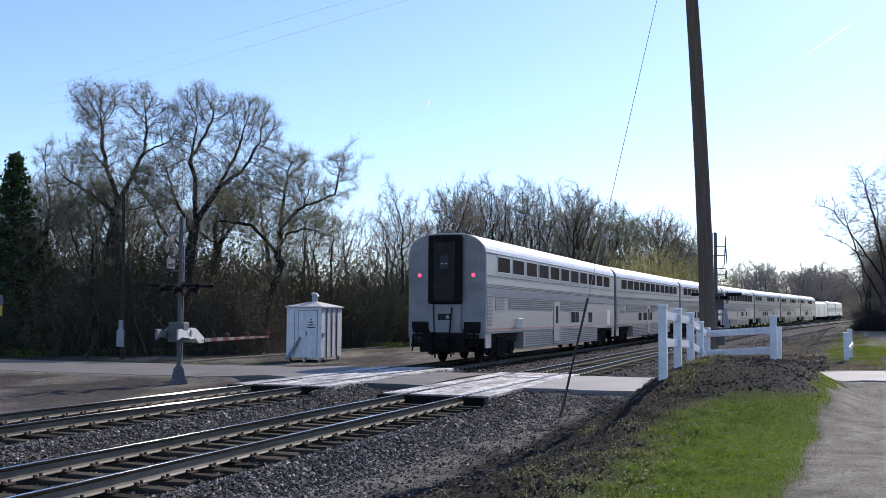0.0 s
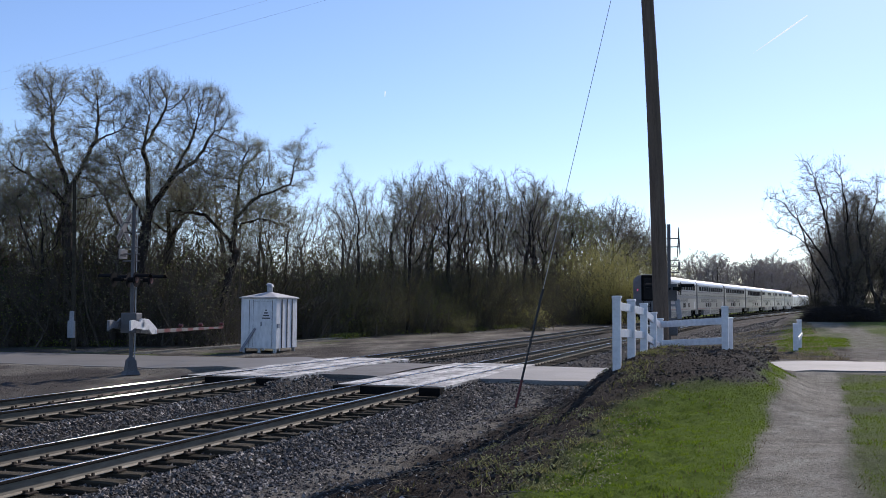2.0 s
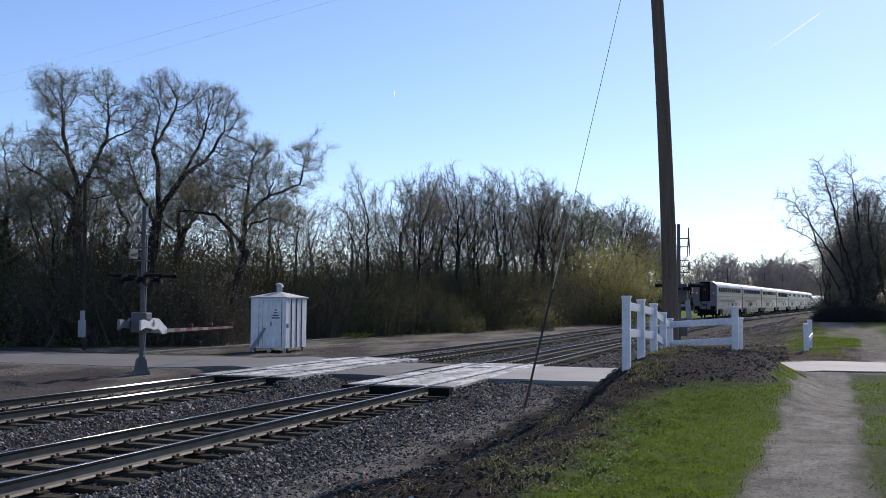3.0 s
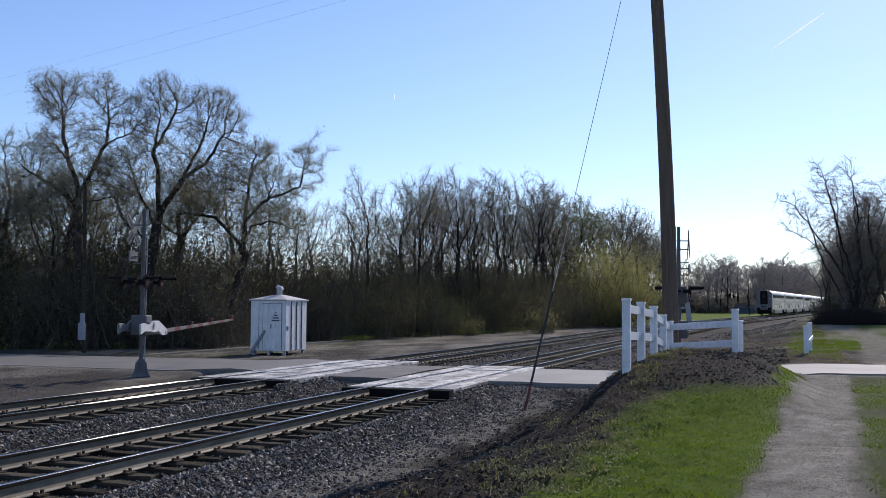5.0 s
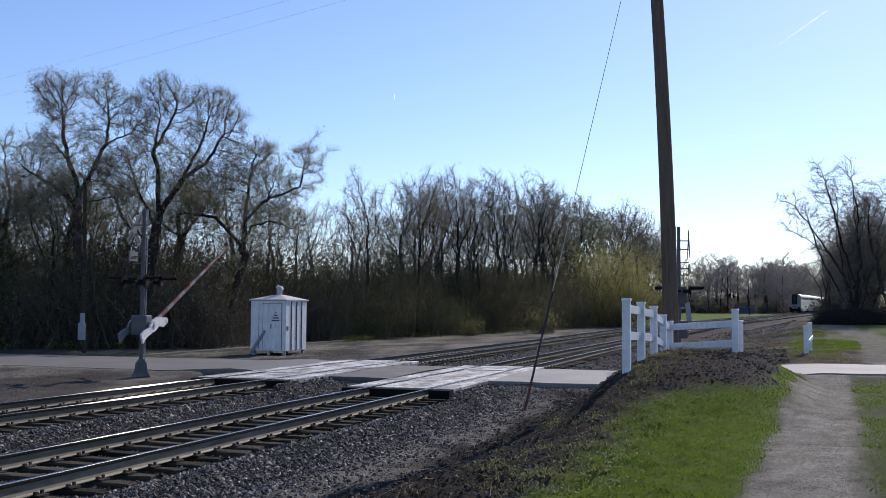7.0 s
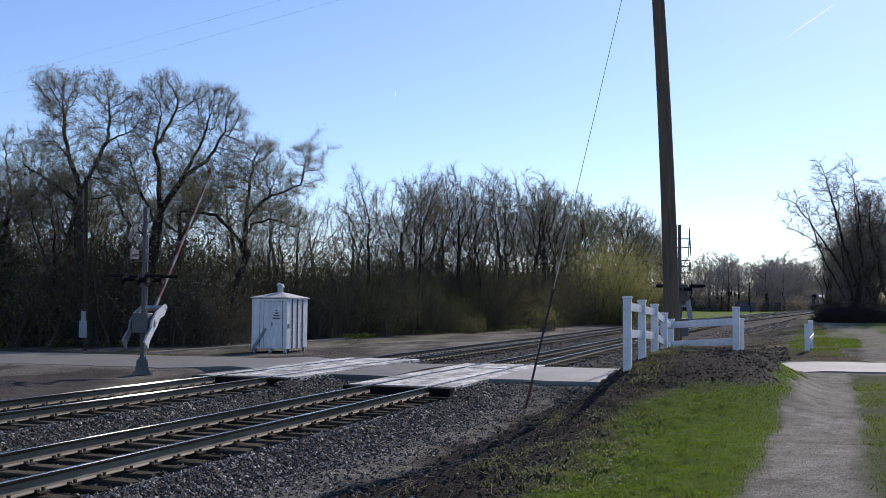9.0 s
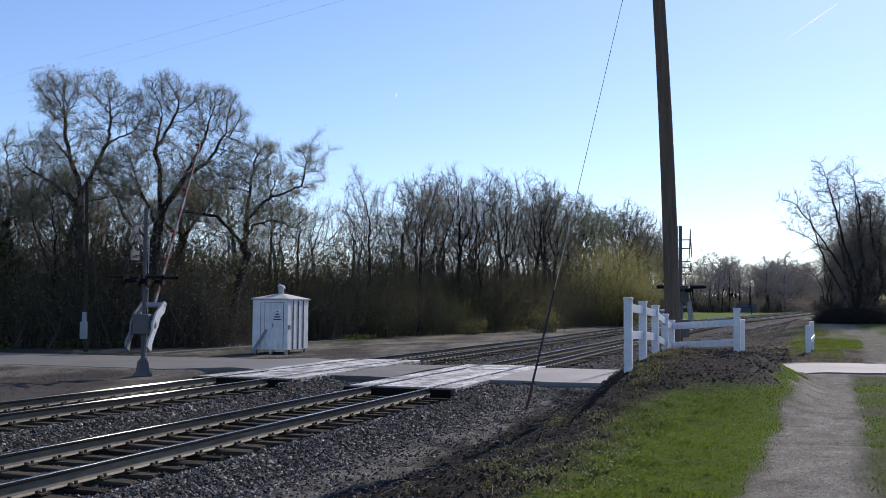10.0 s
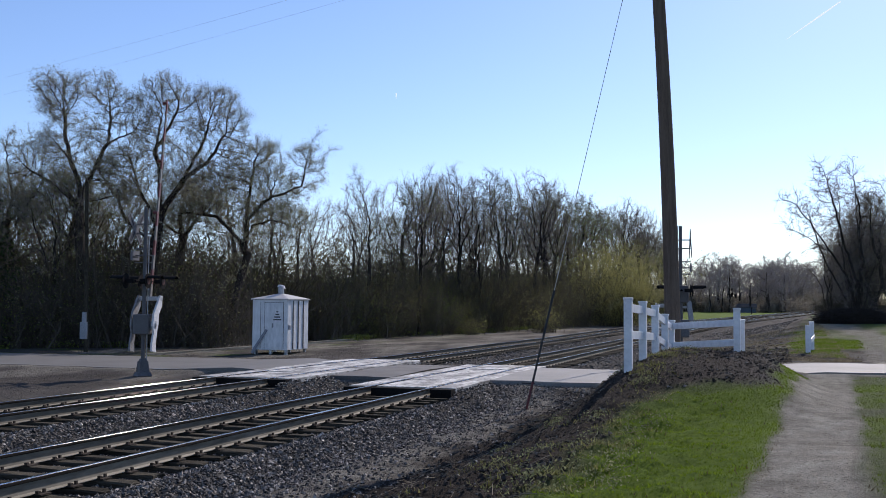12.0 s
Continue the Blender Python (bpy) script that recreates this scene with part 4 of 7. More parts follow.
# ---- hut beside the crossing ----
ROOF_GREY = surface("weathered_roof_paint", (0.30, 0.30, 0.31), (0.46, 0.455, 0.45), rough=0.65, coarse=1.2, fine=9, bump=0.1)
ARM_WHITE = surface("dusty_arm_white", (0.12, 0.116, 0.11), (0.20, 0.19, 0.18), rough=0.7, fine=9)


def build_hut():
    x1, y0, z0 = -21.32, 42.0, ground_at(-22.2, 43)
    w, d, h = 1.8, 2.15, 2.17 - z0
    hut = thing("relay_hut", pose(x1 - w, y0, z0), "white painted steel relay hut on short legs with a roof vent", "hut")
    bm = bmesh.new()
    box(bm, 0, 0, 0.16, w, d, h, 0.012)
    part("body", bm, WHITE_PAINT, hut)
    bm = bmesh.new()
    o, top = 0.07, 0.30
    v = [bm.verts.new(p) for p in ((-o, -o, h + 0.01), (w + o, -o, h + 0.01), (w + o, d + o, h + 0.01), (-o, d + o, h + 0.01), (-o, -o, h + 0.06), (w + o, -o, h + 0.06), (w + o, d + o, h + 0.06), (-o, d + o, h + 0.06),
                                     (w / 2 - 0.12, d / 2 - 0.12, h + top), (w / 2 + 0.12, d / 2 - 0.12, h + top), (w / 2 + 0.12, d / 2 + 0.12, h + top), (w / 2 - 0.12, d / 2 + 0.12, h + top))]
    for q in ((3, 2, 1, 0), (0, 1, 5, 4), (1, 2, 6, 5), (2, 3, 7, 6), (3, 0, 4, 7), (4, 5, 9, 8), (5, 6, 10, 9), (6, 7, 11, 10), (7, 4, 8, 11), (8, 9, 10, 11)):
        bm.faces.new([v[i] for i in q])
    part("roof", bm, ROOF_GREY, hut, "low pyramid roof of painted steel")
    bm = bmesh.new()
    rod(bm, (w / 2, d / 2, h + 0.2), (w / 2, d / 2, h + 0.60), 0.14, n=14)
    rod(bm, (w / 2, d / 2, h + 0.60), (w / 2 + 0.03, d / 2, h + 0.70), 0.21, 0.12, n=14)
    part("vent", bm, GALV, hut, "short metal roof vent with a cap")
    for y in np.linspace(0.02, d - 0.02, 5)[1:-1]:
        bm = bmesh.new()
        box(bm, w + 0.001, y - 0.035, 0.18, w + 0.03, y + 0.035, h - 0.03, 0.006)
        part("seam", bm, SEAM, hut, "dark panel joint")
    bm = bmesh.new()
    box(bm, 0.64, -0.03, 0.24, 1.58, 0.0, h - 0.12, 0.008)
    door = part("door", bm, WHITE_PAINT, hut, "white steel door with a faded notice")
    bm = bmesh.new()
    box(bm, 1.03, -0.08, 1.18, 1.09, -0.03, 1.38, 0.01)
    part("handle", bm, GREY_PAINT, door)
    for i in range(4):
        bm = bmesh.new()
        box(bm, 1.24 - 0.05 * i, -0.034, 1.88 - 0.12 * i, 1.34 + 0.05 * i, -0.03, 1.94 - 0.12 * i)
        part("faded_lettering", bm, SEAM, door)
    for x in (0.42, 0.625, 1.595):
        bm = bmesh.new()
        box(bm, x - 0.009, -0.012, 0.22, x + 0.009, -0.001, h - 0.08)
        part("seam", bm, SEAM, hut)
    bm = bmesh.new()
    box(bm, 0.64, -0.034, h - 0.13, 1.58, -0.004, h - 0.115)
    part("seam", bm, SEAM, hut)
    bm = bmesh.new()
    box(bm, w + 0.0, 0.08, 1.1, w + 0.07, 0.22, 1.3, 0.01)
    part("hasp", bm, GREY_PAINT, hut)
    for x in (0.12, w * 0.5, w - 0.12):
        for y in (0.12, d - 0.12):
            bm = bmesh.new()
            box(bm, x - 0.06, y - 0.06, -0.05, x + 0.06, y + 0.06, 0.17)
            part("leg", bm, GALV, hut)
    plank = thing("leaning_board", pose(x1 - w + 0.06, y0 - 0.16, z0 + 0.02, -6, 33, 0), "grey weathered board leaning against the hut", "board")
    bm = bmesh.new()
    box(bm, -0.06, -0.02, 0, 0.06, 0.02, 1.28, 0.005)
    part("plank", bm, BAND, plank)


build_hut()


# ---- white fence, posts, poles ----
def fence_post(h, w=0.145):
    bm = bmesh.new()
    box(bm, -w / 2, -w / 2, -0.3, w / 2, w / 2, h - 0.04, 0.008)
    box(bm, -w / 2 - 0.012, -w / 2 - 0.012, h - 0.045, w / 2 + 0.012, w / 2 + 0.012, h, 0.014)
    return bm


def fence_board(a, b, deep=0.15):
    a, b = Vector(a), Vector(b)
    d = b - a
    flat = math.atan2(d.y, d.x)
    turn = Matrix.Translation((a + b) / 2) @ Matrix.Rotation(flat, 4, "Z") @ Matrix.Rotation(-math.atan2(d.z, math.hypot(d.x, d.y)), 4, "Y")
    bm = bmesh.new()
    box(bm, -d.length / 2, -0.022, -deep / 2, d.length / 2, 0.022, deep / 2, 0.006, turn)
    return bm


def build_fence():
    posts = [(-2.55, 18.4, 2.07), (-2.49, 20.0, 2.02), (-2.43, 21.6, 1.95), (-2.40, 23.2, 1.76), (-2.38, 24.5, 1.61), (-0.84, 23.0, 1.90)]
    fence = thing("white_fence", pose(0, 0, 0), "white two-rail vinyl fence on a bank of earth", "fence")
    for x, y, top in posts:
        g = ground_at(x, y)
        o = part("post", fence_post(top - g), VINYL, fence)
        o.location = (x, y, g)
    for (a, b) in zip(posts, posts[1:]):
        corner = b is posts[-1]
        for drop, after in ((0.15, 0.32), (0.60, 0.75)) if corner else ((0.18, 0.18), (0.67, 0.67)):
            part("board", fence_board((a[0], a[1], a[2] - drop), (b[0], b[1], b[2] - after)), VINYL, fence)
    g = ground_at(-0.79, 24.4)
    o = part("post", fence_post(1.64 - g), VINYL, fence)
    o.location = (-0.79, 24.4, g)
    far = thing("white_fence", pose(0, 0, 0), "short end-on length of white vinyl fence in rough grass", "fence")
    ends = [(1.13, 42.6, 1.27), (1.36, 45.6, 1.38)]
    for x, y, top in ends:
        g = ground_at(x, y)
        o = part("post", fence_post(top - g, 0.19), VINYL, far)
        o.location = (x, y, g)
    for drop in (0.62,):
        (x0, y0, z0), (x1, y1, z1) = ends
        part("board", fence_board((x0 + 0.11, y0, z0 - drop), (x1 + 0.11, y1, z1 - drop)), VINYL, far)


build_fence()


def build_utility_pole():
    g = ground_at(-2.42, 25.0)
    pole = thing("utility_pole", pose(-2.39, 25.0, g - 0.2), "tall weathered brown wooden utility pole", "utility pole")
    bm = bmesh.new()
    rows = [(0, 0.19), (1.5, 0.185), (3, 0.18), (4.5, 0.172), (6, 0.165), (7.5, 0.157), (9, 0.15), (11, 0.14), (13.5, 0.125)]
    rings = [[bm.verts.new((-0.012 * h - 0.0024 * h * h + r * math.cos(k * math.pi / 9), r * math.sin(k * math.pi / 9), h)) for k in range(18)] for h, r in rows]
    for a, b in zip(rings, rings[1:]):
        for k in range(18):
            bm.faces.new((a[k], a[(k + 1) % 18], b[(k + 1) % 18], b[k]))
    bm.faces.new(rings[-1])
    part("shaft", bm, POLE_WOOD, pole, smooth=True)
    a, b = Vector((-5.55, 23.0, ground_at(-5.55, 23.0) - 0.05)), Vector((-2.42 - 0.045 * 11.6, 25.0, 11.6 + g - 0.2))
    guy = thing("guy_wire", pose(*a), "steel guy wire with a dark plastic guard at its foot", "guy wire")
    bm = bmesh.new()
    rod(bm, (0, 0, 0), b - a, 0.008, n=6)
    part("wire", bm, GALV, guy)
    bm = bmesh.new()
    rod(bm, (b - a) * 0.01, (b - a) * 0.222, 0.028, n=8)
    part("guard", bm, BLACK, guy, "dark plastic sleeve")
    bm = bmesh.new()
    rod(bm, (b - a) * 0.002, (b - a) * 0.055, 0.031, n=8)
    part("lower_guard", bm, RED_PAINT, guy, "faded red foot of the sleeve")
    bm = bmesh.new()
    at = (b - a) * 0.052
    rod(bm, at + Vector((-0.24, -0.06, 0.01)), at + Vector((0.06, 0.015, 0)), 0.014, n=6)
    part("clamp_bar", bm, BLACK, guy, "short dark bar clamped across the sleeve")
    x, y = -31.05, 40.4
    g = ground_at(x, y)
    far = thing("utility_pole", pose(x, y, g - 0.1), "thin wooden pole with a pale meter box at the wood's edge", "utility pole")
    bm = bmesh.new()
    rod(bm, (0, 0, 0), (-0.18, 0, 8.2), 0.10, 0.075, 12)
    part("shaft", bm, TIE_WOOD, far)
    bm = bmesh.new()
    box(bm, -0.17, -0.26, 0.75, 0.15, -0.1, 1.55, 0.01)
    box(bm, -0.10, -0.22, 1.55, 0.08, -0.1, 2.0, 0.01)
    part("meter_box", bm, GREY_PAINT, far, "pale grey meter box")


build_utility_pole()


# ---- crossing signals ----
ARMS = []
LEVER_WHITE = surface("lever_white", (0.46, 0.46, 0.46), (0.60, 0.60, 0.59), rough=0.6, coarse=5, fine=16, bump=0.05)
# Patchy grey copy of the lever paint: the unlit side's shade as colour.
LEVER_SHADED = surface("lever_shaded_grey", (0.10, 0.10, 0.105), (0.26, 0.26, 0.265), rough=0.8, coarse=6, fine=16, bump=0.05)
SIGN_WHITE = surface("weathered_sign_white", (0.13, 0.13, 0.14), (0.21, 0.21, 0.22), rough=0.75, coarse=4, fine=20, bump=0.05, spec=0.1)
BACK_GREY = surface("weathered_sign_grey", (0.05, 0.053, 0.06), (0.095, 0.10, 0.11), rough=0.9, bump=0.05, spec=0.05)


def build_signal(x, y, turn, label, arm_at, aside=0.0, sunk=0.0):
    """A crossing mast: local +y runs across the road, local +x and -x face the traffic."""
    g = ground_at(x, y) - sunk
    sig = thing("crossing_signal", pose(x, y, g, 0, 0, turn), label, "crossing signal", "crossing signals")
    bm = bmesh.new()
    rod(bm, (0, 0, 0.0), (0, 0, 0.12), 0.33, 0.26, 4)
    rod(bm, (0, 0, 0.12), (0, 0, 0.46), 0.23, 0.175, 4)
    rod(bm, (0, 0, 0.46), (0, 0, 0.54), 0.15, 0.10, 4)
    part("base", bm, MAST, sig, "tapered dark grey steel base")
    bm = bmesh.new()
    rod(bm, (0, 0, 0.5), (0, 0, 5.2), 0.065, 0.06, 14)
    part("mast", bm, MAST, sig, "round dark steel mast")
    bm = bmesh.new()
    rod(bm, (0.10, 0.03, 0.5), (0.10, 0.03, 5.2), 0.018, n=8)
    part("conduit", bm, DULL_WHITE, sig, "thin pale conduit beside the mast")
    for a in (-45, 45):
        lean = Matrix.Translation((-0.34 + a * 0.0004, 0, 4.56)) @ Matrix.Rotation(radians(a), 4, "X")
        bm = bmesh.new()
        box(bm, -0.012, -0.6, -0.11, 0.012, 0.6, 0.11, 0.004, lean)
        board = part("crossbuck_board", bm, SIGN_WHITE, sig, "white crossbuck board with unreadable lettering")
        for q, n in ((-0.36, 4), (0.36, 4)):
            for k in range(n):
                bm = bmesh.new()
                w = q + (k - 1.5) * 0.105
                box(bm, 0.012, w - 0.036, -0.06, 0.016, w + 0.036, 0.06, 0, lean)
                part("lettering_bar", bm, BACK_GREY, board)
    bm = bmesh.new()
    box(bm, -0.36, -0.27, 3.57, -0.33, 0.27, 3.87, 0.005)
    plate = part("track_count_plate", bm, SIGN_WHITE, sig, "white plate below the crossbuck")
    bm = bmesh.new()
    box(bm, -0.331, -0.19, 3.64, -0.326, 0.19, 3.71)
    part("lettering_bar", bm, BACK_GREY, plate)
    for z in (3.50, 3.72, 3.93, 4.40, 4.70):
        bm = bmesh.new()
        rod(bm, (-0.34, 0, z), (0.20, 0, z), 0.02, n=6)
        part("bracket_bar", bm, MAST, sig)
    bm = bmesh.new()
    rod(bm, (0, -0.62, 2.92), (0, 0.62, 2.92), 0.035, n=8)
    box(bm, -0.12, -0.1, 2.84, 0.12, 0.1, 3.0, 0.01)
    part("cross_arm", bm, MATTE_BLACK, sig)
    for s in (-1, 1):
        for q in (-0.5, 0.5):
            lamp = bmesh.new()
            rod(lamp, (s * 0.36, q, 2.92), (s * 0.372, q, 2.92), 0.23, n=20)
            box(lamp, min(s * 0.10, s * 0.36), q - 0.06, 2.86, max(s * 0.10, s * 0.36), q + 0.06, 2.98, 0.02)
            unit = part("flasher", lamp, MATTE_BLACK, sig, "round black flasher backing")
            hood = bmesh.new()
            n = 10
            prev = None
            for i in range(n + 1):
                t = radians(28 + 124 * i / n)
                ring = [hood.verts.new((s * 0.386, q + math.cos(t) * r, 2.92 + math.sin(t) * r)) for r in (0.16, 0.172)] + [hood.verts.new((s * 0.82, q + math.cos(t) * r, 2.92 + math.sin(t) * r)) for r in (0.172, 0.16)]
                if prev:
                    for k in range(4):
                        hood.faces.new((prev[k], prev[(k + 1) % 4], ring[(k + 1) % 4], ring[k]))
                prev = ring
            part("hood", hood, MATTE_BLACK, unit, "black lamp hood")
            lens = bmesh.new()
            rod(lens, (s * 0.372, q, 2.92), (s * 0.385, q, 2.92), 0.11, n=18)
            part("lens", lens, LENS_RED, unit, "dark red lens")
    bm = bmesh.new()
    box(bm, -0.28, -0.20, 1.28, 0.24, 0.20, 1.90, 0.04)
    mech = part("gate_mechanism", bm, MAST, sig, "dark grey gate mechanism housing")
    bm = bmesh.new()
    box(bm, 0.24, -0.06, 1.45, 0.40, 0.06, 1.70, 0.02)
    part("bracket", bm, GALV, mech)
    if sunk:
        bm = bmesh.new()
        box(bm, -0.26, -0.12, 2.50, 0.08, 0.12, 3.10, 0.03)
        part("junction_box", bm, MAST, sig, "dark junction box behind the flashers")
        bm = bmesh.new()
        box(bm, -0.085, -0.10, -0.36, 0.085, 0.10, 0.33, 0.03, Matrix.Translation((-0.31, 0, 2.22)) @ Matrix.Rotation(radians(7), 4, "Y"))
        box(bm, -0.30, -0.03, 2.30, 0.0, 0.03, 2.38, 0)
        part("relay_case", bm, GREY_PAINT, sig, "weathered grey relay case on a bracket")
    arm = thing("crossing_gate_arm", pose(x, y, g, 0, 0, turn), arm_at[0], "gate arm", "gate arms")
    for side in (-1, 1):
        bm = bmesh.new()
        s = side * 0.36
        pts = [(-0.05, 0.16), (0.35, 0.14), (0.62, 0.0), (0.95, -0.17), (0.95, -0.33), (0.62, -0.34), (0.36, -0.18), (0.05, -0.2), (-0.15, -0.16), (-0.58, -0.13), (-0.82, -0.20), (-0.82, 0.10), (-0.60, 0.12), (-0.25, 0.05)]
        a = [bm.verts.new((s - 0.03, py, pz)) for py, pz in pts]
        b = [bm.verts.new((s + 0.03, py, pz)) for py, pz in pts]
        bm.faces.new(a)
        bm.faces.new(b[::-1])
        for i in range(len(pts)):
            bm.faces.new((a[i], b[i], b[(i + 1) % len(pts)], a[(i + 1) % len(pts)]))
        bmesh.ops.recalc_face_normals(bm, faces=bm.faces)
        part("counterweight_arm", bm, LEVER_WHITE if side > 0 else LEVER_SHADED, arm, "white painted side arm with counterweight" if side > 0 else "side arm with counterweight, greyed in colour for its shaded side")
    bm = bmesh.new()
    rod(bm, (-0.42, 0, 0), (0.42, 0, 0), 0.06, n=12)
    part("pivot", bm, GALV, arm)
    bm = bmesh.new()
    box(bm, -0.40, 0.80, -0.32, 0.40, 0.92, -0.20, 0.01)
    part("yoke", bm, GALV, arm)
    n, a0, a1 = 14, 0.85, 7.4
    for i in range(n):
        u0, u1 = a0 + (a1 - a0) * i / n, a0 + (a1 - a0) * (i + 1) / n
        k = 1 - 0.45 * i / n
        bm = bmesh.new()
        box(bm, -0.03 * k, u0, -0.26 - 0.075 * k, 0.03 * k, u1, -0.26 + 0.055 * k, 0.004)
        part("red_stripe" if i % 2 else "white_stripe", bm, RED_PAINT if i % 2 else ARM_WHITE, arm)
    for u in (3.6, 5.3, 7.25):
        bm = bmesh.new()
        rod(bm, (-0.07, u, -0.13), (0.07, u, -0.13), 0.05, n=12)
        box(bm, -0.02, u - 0.02, -0.23, 0.02, u + 0.02, -0.16)
        part("arm_light", bm, RED_PAINT, arm, "small red warning light on the arm")
    ARMS.append((arm, Matrix.Translation((x, y, g)) @ pose(0, 0, 1.57, 0, 0, turn) @ pose(aside, 0, 0), arm_at[1]))


build_signal(-18.64, 27.0, 8.0, "crossing signal mast with crossbuck, hooded flashers and gate mechanism", ("red and white gate arm rising across the road", 1))
build_signal(-3.22, 36.5, 188.0, "crossing signal mast seen edge-on behind the wooden pole", ("red and white gate arm beside the wooden pole", 1), 0.5, 0.33)


# ---- the train ----
TRUCK_BLACK = surface("greasy_black_iron", (0.006, 0.006, 0.006), (0.02, 0.019, 0.018), rough=0.9, fine=10, spec=0.05)
# Dark grey that carries the shade between the coaches' flutes.
FLUTE_SHADE = surface("shaded_fluting", (0.12, 0.12, 0.13), (0.18, 0.18, 0.19), rough=0.6, fine=6, bump=0.0, spec=0.1)
CAR_LEN, CAR_GAP = 25.9, 0.55
SPEED, TAIL_START = 34.6, 35.8


def hull(bm, y0, y1, width=1.55, floor=0.55, shoulder=4.18, crown=4.93, lo=None, hi=None):
    """A car's shell: straight sides and a rounded roof, closed at both ends; lo and hi cut the profile at heights."""
    prof = [(width, floor), (width, shoulder)]
    for i in range(1, 9):
        t = i / 8 * math.pi / 2
        prof.append((width * math.cos(t) ** 0.72 if i < 8 else 0.0, shoulder + (crown - shoulder) * math.sin(t)))
    if lo is not None:
        prof = [(x, z) for x, z in prof if z >= lo - 1e-6]
    if hi is not None:
        prof = [(x, z) for x, z in prof if z <= hi + 1e-6]
    ring = prof + [(-x, z) for x, z in reversed(prof) if x > 1e-6]
    a = [bm.verts.new((x, y0, z)) for x, z in ring]
    b = [bm.verts.new((x, y1, z)) for x, z in ring]
    n = len(ring)
    for i in range(n):
        bm.faces.new((a[i], a[(i + 1) % n], b[(i + 1) % n], b[i]))
    bm.faces.new(a[::-1])
    bm.faces.new(b)
    bmesh.ops.recalc_face_normals(bm, faces=bm.faces)
    return bm


def truck_parts(car, y):
    bm = bmesh.new()
    for s in (-1, 1):
        box(bm, s * 1.12 - 0.10, y - 1.95, 0.36, s * 1.12 + 0.10, y + 1.95, 0.72, 0.04)
        box(bm, s * 1.12 - 0.14, y - 0.55, 0.22, s * 1.12 + 0.14, y + 0.55, 0.95, 0.05)
        for dy in (-1.3, 1.3):
            box(bm, s * 1.18 - 0.12, y + dy - 0.22, 0.26, s * 1.18 + 0.12, y + dy + 0.22, 0.68, 0.04)
        for dy in (-0.75, 0.75):
            rod(bm, (s * 1.10, y + dy, 0.5), (s * 1.10, y + dy, 1.05), 0.13, n=10)
    box(bm, -1.1, y - 1.9, 0.62, 1.1, y + 1.9, 1.10, 0.03)
    truck = part("truck", bm, TRUCK_BLACK, car, "dark cast truck frame")
    for dy in (-1.3, 1.3):
        bm = bmesh.new()
        for s in (-1, 1):
            rod(bm, (s * 0.70, y + dy, 0.457), (s * 0.83, y + dy, 0.457), 0.457, n=24)
        rod(bm, (-0.8, y + dy, 0.457), (0.8, y + dy, 0.457), 0.08, n=8)
        part("wheelset", bm, RAIL_RUST, truck, "steel wheel pair on its axle")


WINDOW_RIM = surface("window_rim_steel", (0.42, 0.42, 0.43), (0.52, 0.52, 0.53), rough=0.5, metal=0.4, bump=0.0, vary=0.05)
UPPER = {"coach": [(1.55 + 2.055 * i, 1.62) for i in range(11)],
         "lounge": [(3.2 + 2.3 * i, 2.14) for i in range(9)],
         "sleeper": [(at, 1.55) for at in (0.9, 2.8, 4.7, 11.6, 13.5, 15.4, 17.3, 22.6)]}


